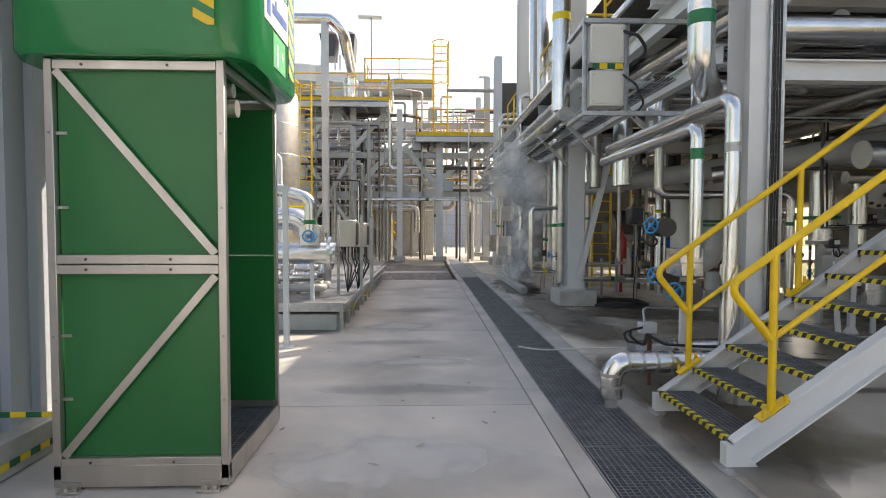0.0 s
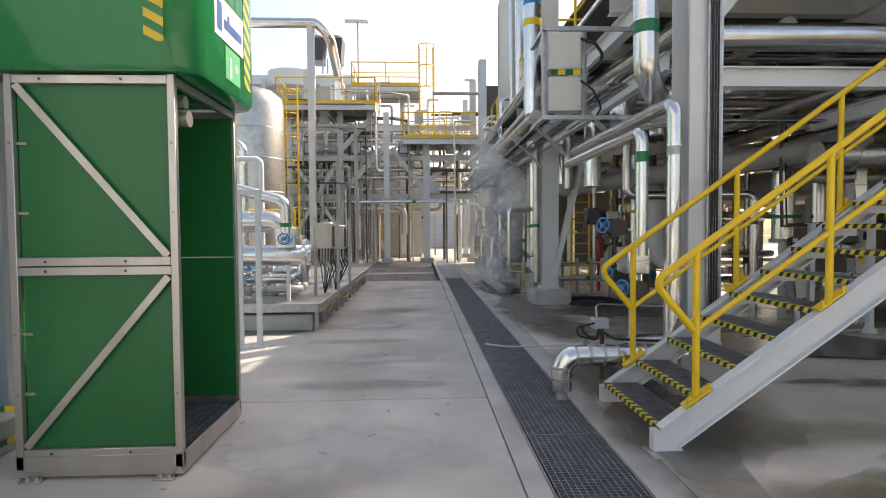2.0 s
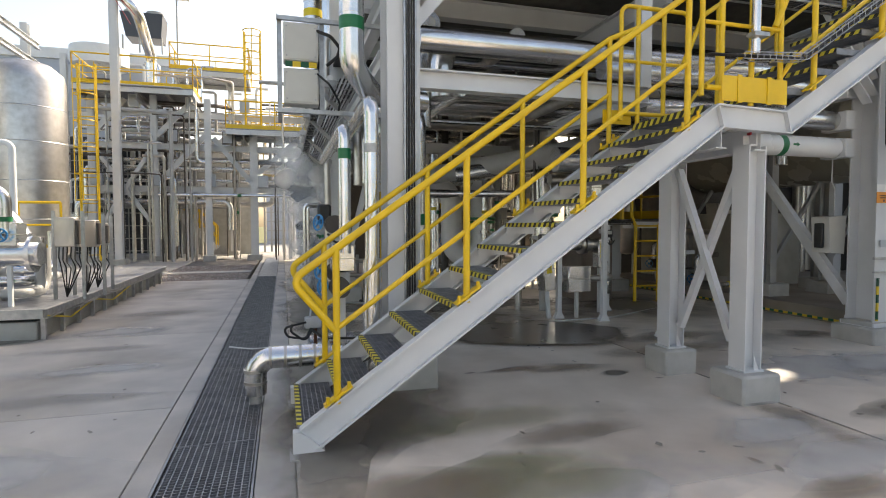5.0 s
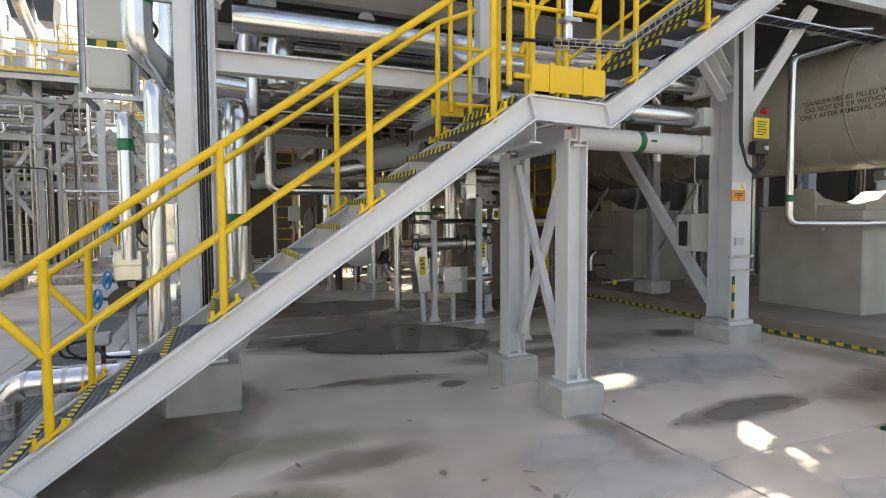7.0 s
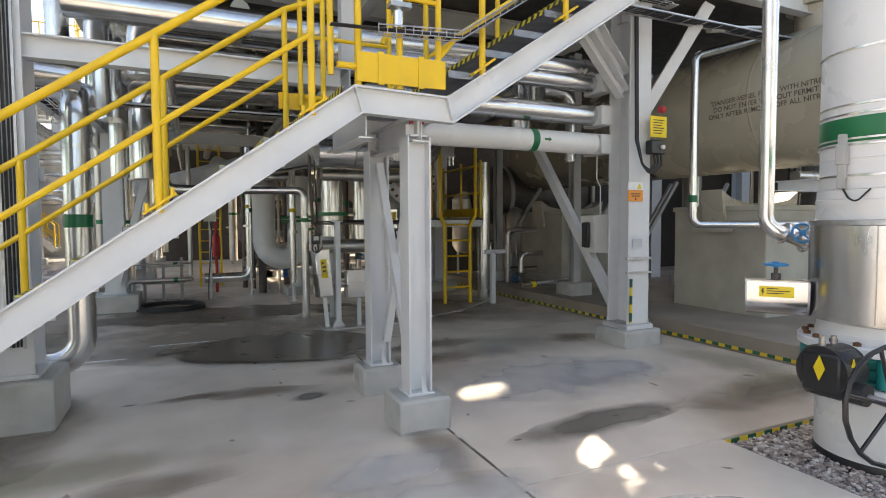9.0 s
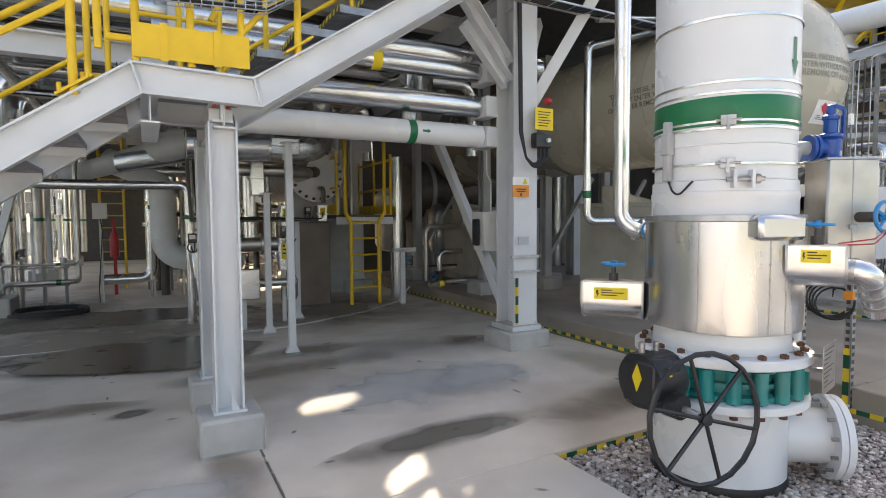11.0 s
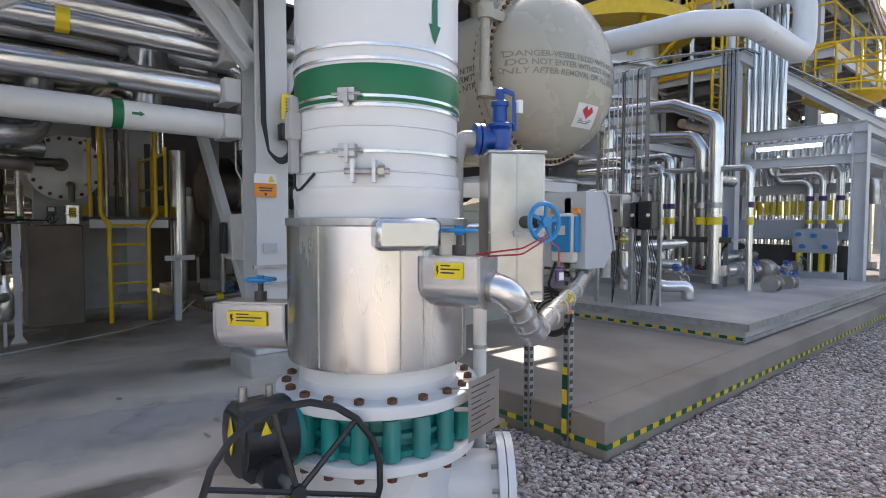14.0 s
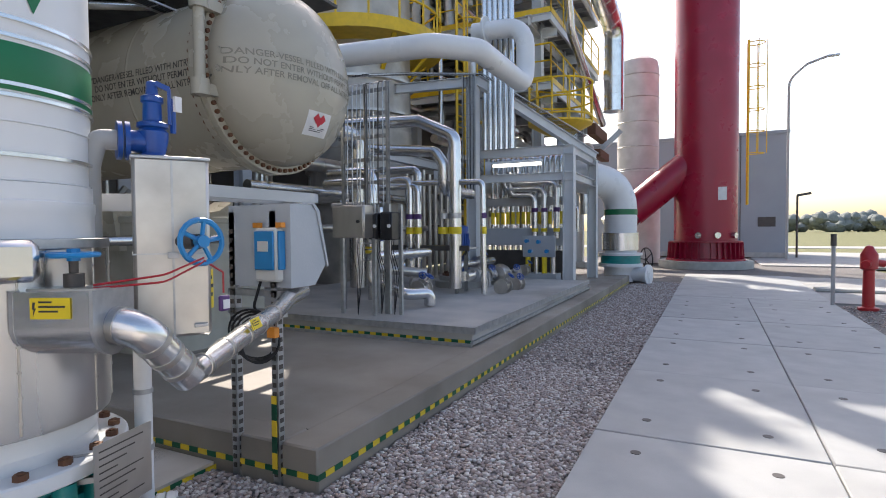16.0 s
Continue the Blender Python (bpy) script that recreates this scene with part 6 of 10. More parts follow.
solo("ceiling_deck_side", dk, CHECK, "added dark deck above the vessel, its gaps cut for sun patches", "ceiling", kind="structure")


def cable_tray(pts, w=0.2, label="galvanised cable tray with black cables", n_cables=5, wide=(0, 1, 0)):
    t = group_of("cable_tray", pts[0], label, "cable tray")
    wv = Vector(wide)
    for s in (-1, 1):
        part("side_rail", Geo().sweep([Vector(p) + wv * s * w / 2 for p in pts], 0.012, 4, 0), GALV, t)
    g = Geo()
    for a, b in zip(pts, pts[1:]):
        a, b = Vector(a), Vector(b)
        k = max(1, int((b - a).length / 0.25))
        for i in range(k):
            c = a + (b - a) * ((i + 0.5) / k)
            g.cyl(c - wv * w / 2, c + wv * w / 2, 0.006, n=5)
    tagged(part("rungs", g, GALV, t), kind="stuff")
    for i in range(n_cables):
        o = wv * (w * (-0.38 + 0.76 * i / max(1, n_cables - 1))) + Vector((0, 0, 0.012))
        part("cable", Geo().sweep([Vector(p) + o for p in pts], 0.008 + 0.003 * (i % 2), 5, 0.05), RUBBER, t)
    return t


cable_tray([(2.95, 4.5, 3.98), (9.0, 4.5, 3.98)], 0.25)
cable_tray([(6.0, 4.35, 3.75), (9.2, 4.35, 3.75), (12.5, 4.35, 3.75)], 0.2)
cable_tray([(2.74, 4.42, 0.6), (2.74, 4.42, 4.0)], 0.1, "narrow upright cable tray on the column face", 4, (1, 0, 0))
cable_tray([(2.35, 5.6, 2.95), (2.35, 23, 2.95)], 0.22, wide=(1, 0, 0))
cable_tray([(2.15, 7.2, 3.08), (2.15, 12, 3.0)], 0.12, wide=(1, 0, 0))
cable_tray([(3.0, 6.4, 2.72), (7.0, 6.4, 2.72)], 0.18)

# pipes along the front of the rack
pipe("rack_pipe", "long silver-clad pipe along the rack front", [(2.98, 5.1, 3.28), (9.2, 5.1, 3.28)], 0.13, ALU, seams=1.1, n=20)
pa = pipe("rack_pipe", "silver-clad pipe with a yellow band along the rack front", [(5.0, 5.05, 3.12), (8.42, 5.05, 3.12)], 0.105, ALU, bands=[((7.05, 5.05, 3.12), (1, 0, 0), 0.1, STICKER)], seams=1.3, n=20)
pb = pipe("rack_pipe", "thick silver-clad pipe along the rack front", [(5.5, 5.05, 2.74), (8.42, 5.05, 2.74)], 0.12, ALU, seams=0.95, n=20)
pc_ = pipe("rack_pipe", "white-painted pipe with a green band and arrow", [(5.4, 5.02, 2.40), (8.4, 5.02, 2.40)], 0.125, PIPE_WHITE, bands=[((7.42, 5.02, 2.40), (1, 0, 0), 0.085, BAND)], n=24)
part("flow_arrow", Geo().prism([(0, -0.012), (0.06, -0.012), (0.06, -0.024), (0.1, 0), (0.06, 0.024), (0.06, 0.012), (0, 0.012)], (7.52, 4.893, 2.40), (1, 0, 0), (0, 0, 1), (0, 0.004, 0)), BAND, pc_)
for z in (3.12, 2.74, 2.40):
    solo("pipe_anchor", Geo().box(8.30, 4.86, z - 0.13, 8.46, 5.2, z + 0.1, 0.01), WHITE, "white steel pipe anchor on the column", "bracket")
# layers of pipes below the deck
rng = random.Random(4)
lay = [(5.6, 3.45, 0.10), (6.0, 3.62, 0.14), (6.5, 3.38, 0.09), (6.9, 3.6, 0.12), (7.4, 3.4, 0.16), (7.9, 3.65, 0.08), (8.5, 3.45, 0.12), (9.3, 3.55, 0.15), (10.1, 3.4, 0.1), (11.0, 3.55, 0.12), (12.2, 3.5, 0.14)]
for y, z, r in lay:
    x0, x1 = 3.0 + rng.uniform(0, 0.6), 9.0 + rng.uniform(-1.4, 0.2)
    if y < 6.1:
        x1 = 7.9
    pts = [(x0, y, z), (x1, y, z)]
    if rng.random() < 0.6:
        pts.append((x1, y, z - rng.uniform(0.5, 1.3)))
    if rng.random() < 0.6:
        pts.insert(0, (x0, y, z - rng.uniform(0.5, 1.6)))
    pipe("rack_pipe", "silver-clad process pipe under the deck", pts, r, rng.choice((ALU, ALU, ALU_DULL)), seams=1.2, group="rack pipes", n=14)
for x, z, r in ((3.3, 3.75, 0.08), (3.7, 3.0, 0.06), (4.4, 3.7, 0.1), (5.2, 3.05, 0.07), (6.3, 3.1, 0.12), (7.0, 3.0, 0.08), (7.8, 3.2, 0.1), (8.3, 3.05, 0.07)):
    pipe("rack_pipe", "silver-clad process pipe running through the rack", [(x, 5.9, z - 0.0), (x, 20, z)], r, rng.choice((ALU, ALU_DULL, ALU_DULL)), seams=2, group="rack pipes", n=12)
pipe("grey_header", "thick pale grey header pipe sloping through the rack", [(3.6, 12.5, 2.35), (5.9, 6.6, 2.52)], 0.17, STEEL, n=20)
# uprights behind the main column
pipe("clad_riser", "silver-clad riser with a green band behind the column", [(1.9, 5.2, 0.27), (3.0, 5.3, 0.27), (3.0, 5.3, 2.6), (3.0, 6.6, 2.75)], 0.105, ALU, bands=[((3.0, 5.3, 1.50), (0, 0, 1), 0.11, BAND)], seams=0.5, n=20)
sub = [(5.0, 11.8, 0.1), (5.6, 10.2, 0.06), (6.1, 11.2, 0.1), (6.7, 12.1, 0.08), (7.1, 11.1, 0.06), (5.5, 14, 0.1), (6.8, 14.5, 0.12), (7.8, 13.2, 0.08), (5, 17, 0.12), (7, 17, 0.1)]
for x, y, r in sub:
    top = rng.uniform(2.3, 3.4)
    pts = [(x, y, 0.35), (x, y, top), (x + rng.choice((-1, 1)) * rng.uniform(0.5, 1.2), y + 0.01, top + 0.0)]
    if rng.random() < 0.5:
        pts.insert(0, (x + rng.choice((-0.9, 0.8)), y, 0.35))
    bz = rng.uniform(1.0, 1.9)
    pipe("process_riser", "silver-clad process riser with a green band", pts, r, rng.choice((ALU, ALU, ALU_DULL)), bands=[((x, y, bz), (0, 0, 1), 0.07, rng.choice((BAND, BAND, STICKER)))], flanges=[((x, y, bz - 0.4), (0, 0, 1))], seams=0.6, group="process risers", n=14)
    if rng.random() < 0.6:
        valve((x, y, rng.uniform(0.6, 0.95)), (0, 0, 1), (rng.uniform(-0.5, 0.5), -1, 0), r * 0.9, rng.choice((STEEL, DARK, ALU)), rng.choice((WHEEL_BLUE, BLACK, WHEEL_BLUE)), "flanged hand valve on a process riser", 0.1)
    t = group_of("pipe_support", (x, y, 0), "short steel pipe support on the floor", "support", "pipe supports")
    part("stool", Geo().cyl((x, y, 0), (x, y, 0.30), 0.03, n=10).box(x - 0.08, y - 0.08, 0, x + 0.08, y + 0.08, 0.015).box(x - 0.07, y - 0.07, 0.28, x + 0.07, y + 0.07, 0.30), WHITE, t)
for y, z, x0, x1, r in ((10.8, 0.9, 6.3, 7.5, 0.07), (12.6, 0.6, 4.9, 8, 0.1), (14, 1.2, 5, 8.2, 0.08), (11.6, 1.7, 6.4, 8, 0.09), (13.4, 2.1, 5, 8.4, 0.1)):
    pipe("low_pipe", "silver-clad low pipe run between the supports", [(x0, y, z), (x1, y, z), (x1, y + 0.5, z), (x1, y + 0.5, 0.1)], r, rng.choice((ALU, ALU_DULL, STEEL)), seams=0.8, group="low pipes", n=12)

# white elbow line with a flanged joint, on its own pedestal
pipe("white_elbow_line", "thick white-painted elbow line with green flanges", [(4.3, 11.6, 2.6), (5.2, 11.2, 2.2), (5.2, 11.2, 0.78), (5.87, 11.2, 0.72), (5.87, 11.2, 2.4)], 0.22, PIPE_WHITE, bend=0.44, n=24, flanges=[((5.87, 11.2, 1.50), (0, 0, 1)), ((5.87, 11.2, 1.58), (0, 0, 1))], seam_mat=BAND)
solo("pedestal", Geo().box(5.6, 10.95, 0, 6.12, 11.45, 0.18, 0.015), BLOCK, "cast concrete pedestal under the white line", "pedestal")
solo("line_stool", Geo().cyl((5.87, 11.2, 0.18), (5.87, 11.2, 0.55), 0.15, n=20), WHITE, "white pipe stool on its pedestal", "support")
pipe("elbow_riser", "silver-clad riser with a green band dropping to the floor", [(4.33, 8.5, 1.96), (3.55, 8.5, 1.96), (3.55, 8.5, 2.9)], 0.07, ALU, n=16, bend=0.14, seams=0.5)
pipe("elbow_riser", "silver-clad line along the station", [(4.3, 8.5, 1.96), (5.45, 8.2, 1.96), (5.45, 8.2, 0.0)], 0.06, ALU, n=16, bend=0.12, seams=0.5, bands=[((5.45, 8.2, 1.5), (0, 0, 1), 0.08, BAND)])
pipe("clad_crossover", "silver-clad crossover pipe with elbows", [(4.6, 8.9, 2.3), (5.5, 8.4, 2.45), (5.9, 8.2, 2.45), (7.2, 8.6, 2.45)], 0.14, ALU, n=20, seams=0.4)


def clad_box(c, size, turn, label, sign=False, name="insulation_box", foot=0.0):
    t = group_of(name, c, label, "valve box")
    m = Matrix.Translation(c) @ Matrix.Rotation(radians(turn), 4, "Z")
    x, y, z = (s / 2 for s in size)
    part("sheet_box", Geo().box(-x, -y, -z, x, y, z, 0.012, m), ALU, t, "polished sheet box")
    part("seam", Geo().box(-x - 0.003, -y - 0.003, -0.005, x + 0.003, y + 0.003, 0.005, 0, m).box(-x - 0.003, -y - 0.003, z - 0.012, x + 0.003, y + 0.003, z - 0.004, 0, m), ALU_DULL, t)
    if c[2] - size[2] / 2 > foot + 0.05:
        part("support_leg", Geo().box(c[0] - 0.025, c[1] - 0.02, foot, c[0] + 0.025, c[1] + 0.03, c[2] - size[2] / 2), WHITE, t)
    if sign:
        d = m.to_3x3() @ Vector((0, -1, 0))
        sticker(t, m @ Vector((0, -y - 0.001, z * 0.2)), d, min(0.09, size[0] * 0.6), min(0.26, size[2] * 0.5))
    return t


# control valve station on thin posts
tilt = clad_box((5.52, 7.35, 0.77), (0.21, 0.2, 0.66), 8, "tall tilted aluminium insulation box with a yellow sticker", True)
tilt.rotation_euler = (0, radians(-5), 0)
clad_box((6.03, 7.3, 0.61), (0.39, 0.2, 0.40), 0, "aluminium insulation box on a thin post")
clad_box((6.19, 7.1, 2.0), (0.17, 0.18, 0.44), 0, "aluminium insulation box on a thin post", foot=1.7)
clad_box((6.64, 7.6, 1.52), (0.13, 0.18, 0.30), 0, "slim aluminium insulation box with a yellow sticker", True, foot=1.3)
clad_box((6.62, 7.6, 0.98), (0.16, 0.18, 0.46), 0, "slim aluminium insulation box with a yellow sticker", True)
clad_box((7.56, 8.92, 1.57), (0.17, 0.16, 0.28), 0, "aluminium insulation box with a yellow sticker", True, foot=1.42)
clad_box((6.44, 6.55, 2.36), (0.34, 0.12, 0.2), 0, "small aluminium junction box below the rack pipes", foot=2.2)
pot = group_of("drain_pot", (6.72, 7.6, 0.3), "small rounded aluminium drain pot under the station", "vessel")
part("shell", Geo().lathe([(0.01, 0.0), (0.07, 0.02), (0.095, 0.08), (0.095, 0.3), (0.05, 0.4), (0.05, 0.55)], (6.72, 7.6, 0.30), n=20), ALU, pot)
part("leg", Geo().cyl((6.72, 7.6, 0), (6.72, 7.6, 0.32), 0.02, n=8), WHITE, pot)
for x, y, h in ((6.27, 5.62, 2.28), (6.28, 6.94, 1.80), (5.735, 7.32, 1.48), (6.85, 7.75, 1.45)):
    t = group_of("thin_post", (x, y, 0), "thin white square support post with a base plate", "post", "thin posts")
    part("post", Geo().box(x - 0.035, y - 0.035, 0.01, x + 0.035, y + 0.035, h), WHITE, t)
    part("top_plate", Geo().box(x - 0.07, y - 0.05, h, x + 0.07, y + 0.05, h + 0.012), WHITE, t)
    part("base_plate", Geo().prism([(-0.09, 0), (0.09, 0), (0.04, 0.09), (-0.04, 0.09)], (x, y - 0.04, 0), (1, 0, 0), (0, 0, 1), (0, 0.08, 0)), WHITE, t)
pipe("station_pipe", "silver-clad pipe through the control valve station", [(5.6, 7.75, 1.12), (6.75, 7.75, 1.12)], 0.10, ALU_DULL, n=18, flanges=[((6.35, 7.75, 1.12), (1, 0, 0)), ((6.42, 7.75, 1.12), (1, 0, 0))], seams=0.4)
pipe("station_pipe", "slim silver-clad pipe between the insulation boxes", [(5.6, 7.4, 0.60), (6.72, 7.4, 0.60), (6.72, 7.6, 0.60)], 0.055, ALU_DULL, n=14)
pipe("station_pipe", "thick silver-clad pipe below the rack", [(5.35, 6.75, 2.36), (6.75, 6.75, 2.38), (6.98, 6.95, 2.45), (7.02, 7.0, 3.0)], 0.175, ALU, n=24, bend=0.24, seams=0.5, seam_mat=ALU_DULL)
pipe("station_pipe", "dull silver-clad pipe below the thick line", [(5.5, 7.2, 2.12), (6.6, 7.2, 2.12), (6.95, 7.4, 2.12), (7.0, 8.2, 2.12)], 0.08, ALU_DULL, n=16, bend=0.15, seams=0.5)
pipe("station_vessel", "small silver-clad upright strainer with a green flange", [(5.85, 8.1, 1.25), (5.85, 8.1, 2.3)], 0.16, ALU, n=20, flanges=[((5.85, 8.1, 1.60), (0, 0, 1))], seam_mat=BAND)
pipe("station_vessel", "small silver-clad upright strainer", [(6.22, 7.85, 1.15), (6.22, 7.85, 2.2)], 0.10, ALU, n=20, seams=0.3)
solo("strainer_stool", Geo().cyl((5.85, 8.1, 0), (5.85, 8.1, 1.25), 0.06, n=14).cyl((5.85, 8.1, 1.2), (5.85, 8.1, 1.26), 0.19, n=18), STEEL, "grey pipe stool under the strainer", "support")
for x, y, z in ((5.42, 7.25, 1.24), (6.68, 7.45, 1.30), (7.32, 8.91, 1.62)):
    t = group_of("positioner", (x, y, z), "small black valve positioner with looped cables", "instrument")
    part("housing", Geo().box(x - 0.055, y - 0.05, z - 0.06, x + 0.055, y + 0.05, z + 0.06, 0.012), BLACK, t)
    part("face", Geo().box(x - 0.04, y - 0.056, z - 0.01, x + 0.03, y - 0.051, z + 0.045), PALE_BOX, t)
    part("stalk", Geo().cyl((x, y + 0.02, z - 0.2), (x, y + 0.02, z - 0.06), 0.015, n=8), WHITE, t)
    for k in range(2):
        part("cable", Geo().sweep([(x - 0.03 + 0.05 * k, y - 0.03, z - 0.05), (x - 0.08 + 0.1 * k, y - 0.08, z - 0.12), (x + 0.0, y - 0.07, z - 0.2), (x + 0.08 - 0.1 * k, y - 0.05, z - 0.1)], 0.009, 5, 0.05), RUBBER, t)
sh = group_of("cable_shelf", (5.43, 7.5, 1.45), "thin dark cable shelf on the station posts", "cable tray")
part("shelf", Geo().box(5.43, 7.45, 1.44, 7.1, 7.55, 1.465, 0.003), DARK, sh)
part("side_drop", Geo().sweep([(5.43, 7.5, 1.45), (5.40, 7.5, 2.2), (5.40, 7.5, 2.9)], 0.022, 8, 0), DARK, sh)
part("side_drop", Geo().sweep([(5.50, 7.5, 1.45), (5.47, 7.5, 2.2), (5.47, 7.5, 2.9)], 0.012, 8, 0), RUBBER, sh)
for k in range(4):
    part("cable", Geo().sweep([(5.45, 7.44 - 0.006 * k, 1.48), (6.2, 7.44, 1.475 + 0.01 * k), (7.15, 7.46, 1.48), (7.2, 7.6, 1.55)], 0.009, 5, 0.05), RUBBER, sh)
# exchanger with a round bolted cover above a brown pier
deep = []
ex = group_of("heat_exchanger", (7.38, 8.55, 1.42), "horizontal exchanger with a round bolted end cover", "heat exchanger")
part("shell", Geo().lathe([(0.38, 0.12), (0.38, 3.2), (0.2, 3.4), (0.01, 3.45)], (7.38, 8.55, 2.23), (0, 1, 0), 40), ALU_DULL, ex)
# cream cover given white paint to stand in for light off the floor
cov = part("end_cover", Geo().lathe([(0.001, -0.02), (0.36, -0.02), (0.38, -0.012), (0.46, -0.01), (0.46, 0.07), (0.3, 0.07)], (7.38, 8.55, 2.23), (0, 1, 0), 48), PIPE_WHITE, ex, "cream round cover, whitened for floor bounce")
for i in range(20):
    a = 2 * math.pi * (i + 0.5) / 20
    part("cover_bolt", Geo().cyl((7.38 + 0.415 * math.cos(a), 8.49, 2.23 + 0.415 * math.sin(a)), (7.38 + 0.415 * math.cos(a), 8.66, 2.23 + 0.415 * math.sin(a)), 0.026, n=6), RUSTY, cov)
part("saddle", Geo().box(7.02, 8.8, 1.42, 7.74, 9.0, 1.95, 0.01), STEEL, ex)
deep.append(ex)
deep += [pipe("exchanger_pipe", "dark nozzle pipe into the exchanger cover", [(7.34, 8.55, 2.26), (7.30, 8.3, 2.27), (6.85, 8.25, 2.27), (6.85, 8.25, 2.9)], 0.06, SHADED_CLADDING, n=14, bend=0.1, flanges=[((7.32, 8.45, 2.265), (0.1, 1, 0))])]
deep += [pipe("exchanger_pipe", "short dark drain below the exchanger cover", [(7.42, 8.5, 2.0), (7.42, 8.3, 1.98), (7.42, 8.3, 1.74)], 0.04, SHADED_CLADDING, n=12, bend=0.06)]
deep += [solo("pier_wall", Geo().box(6.90, 8.42, 0, 7.56, 9.3, 1.42, 0.015), BROWN_PLATE, "upright brown stained pier wall under the exchanger", "pier")]
solo("rear_pier", Geo().box(7.7, 10.2, 0, 8.5, 10.6, 1.9, 0.015), BLOCK, "grey concrete pier behind the ladder", "pier")
solo("fire_extinguisher", Geo().lathe([(0.01, 0), (0.075, 0.01), (0.08, 0.05), (0.08, 0.42), (0.05, 0.5), (0.025, 0.52), (0.025, 0.58), (0.01, 0.6)], (4.35, 12.2, 0.75), n=18).box(4.32, 12.28, 0, 4.38, 12.33, 1.5), HYD_RED, "red fire extinguisher hanging on a post", "fire extinguisher")
# yellow ladder with its platform
lad = group_of("ladder", (8.07, 8.1, 0), "yellow steel ladder up to a service platform", "ladder")
for x, s_ in ((7.83, -1), (8.33, 1)):
    part("stile", Geo().sweep([(x, 8.1, 0.012), (x, 8.1, 1.42), (x + s_ * 0.10, 8.08, 1.58), (x + s_ * 0.10, 8.08, 2.9)], 0.032, 6, 0.05), YELLOW, lad, "yellow stile")
    part("stile_foot", Geo().box(x - 0.06, 8.04, 0, x + 0.06, 8.16, 0.012), YELLOW, lad)
for k in range(5):
    part("rung", Geo().cyl((7.83, 8.1, 0.30 + 0.28 * k), (8.33, 8.1, 0.30 + 0.28 * k), 0.016, n=8), YELLOW, lad)
part("platform", Geo().box(7.6, 8.18, 1.48, 8.62, 9.9, 1.54), CHECK, lad)
for x, y in ((7.68, 8.3), (8.52, 8.22), (8.5, 9.8)):
    part("platform_leg", Geo().ibeam((x, y, 0), (x, y, 1.48), 0.11, 0.10, 0.008), WHITE, lad)
part("platform_edge", Geo().channel((7.6, 8.16, 1.44), (8.62, 8.16, 1.44), 0.12, 0.05), WHITE, lad)
for x in (7.62, 8.6):
    for z in (2.0, 2.5):
        part("guard_rail", Geo().cyl((x, 8.2, z), (x, 9.8, z), 0.022, n=6), YELLOW, lad)
    for y in (8.2, 9.0, 9.8):
        part("guard_post", Geo().cyl((x, y, 1.54), (x, y, 2.6), 0.024, n=6), YELLOW, lad)
    part("toe_plate", Geo().box(x - 0.005, 8.2, 1.56, x + 0.005, 9.8, 1.72), YELLOW, lad)
deep.append(lad)
for k in range(4):
    deep += [pipe("platform_pipe", "slim dark pipe behind the ladder", [(7.85 + 0.17 * k, 9.3 + 0.1 * k, 1.54), (7.85 + 0.17 * k, 9.3 + 0.1 * k, 3.0)], 0.03 + 0.012 * (k % 2), (SHADED_CLADDING, ALU_DULL)[k % 2], n=10, flanges=[((7.85 + 0.17 * k, 9.3 + 0.1 * k, 2.1), (0, 0, 1))])]
for ob in deep:
    ob.location += Vector((0.12, 0.42, 0))
lad2 = group_of("ladder", (4.3, 13.5, 0), "yellow steel ladder deep under the rack", "ladder")
for x in (4.05, 4.5):
    part("stile", Geo().cyl((x, 13.5, 0), (x, 13.5, 3.4), 0.028, n=6), YELLOW, lad2)
for k in range(12):
    part("rung", Geo().cyl((4.05, 13.5, 0.28 + 0.26 * k), (4.5, 13.5, 0.28 + 0.26 * k), 0.014, n=6), YELLOW, lad2)
lad3 = copy_thing(lad2, pose(6.0, 15.5, 0))
pipe("tall_strainer", "tall silver-clad upright vessel behind the ladder", [(9.0, 9.0, 0.0), (9.0, 9.0, 2.6)], 0.12, ALU, n=24, seams=0.5)
for x, y, r, h in ((9.9, 11.6, 0.3, 1.3), (10.6, 10.4, 0.22, 0.9)):
    t = group_of("hanging_pot", (x, y, 0.6), "silver-clad knock-out pot on two legs", "vessel")
    part("pot", Geo().lathe([(0.01, 0), (r * 0.7, 0.05), (r, 0.2), (r, h), (r * 0.6, h + 0.15), (0.01, h + 0.2)], (x, y, 0.7), n=28), ALU_DULL, t)
    for k_ in (-1, 1):
        part("leg", Geo().cyl((x + k_ * r * 0.6, y, 0.1), (x + k_ * r * 0.6, y, 0.9), 0.03, n=8), WHITE, t)
for k, (x, y, z) in enumerate(((10.1, 9.4, 0.3), (10.4, 11.2, 0.5))):
    pipe("low_pipe", "silver-clad low pipe inside the bund", [(x, y, 0.12), (x, y, z + 0.5), (x + 1.2, y, z + 0.5), (x + 2.6, y, z + 0.5)], 0.06, ALU, seams=0.7, group="low pipes", flanges=[((x + 0.6, y, z + 0.5), (1, 0, 0))])
    valve((x, y, z), (0, 0, 1), (-1, -0.4, 0), 0.06, DARK, WHEEL_BLUE, "flanged hand valve inside the bund")
    solo("pump_block", Geo().box(x + 0.5, y - 0.3, 0.1, x + 1.6, y + 0.5, 0.35, 0.02), BLOCK, "low concrete pump block inside the bund", "plinth")
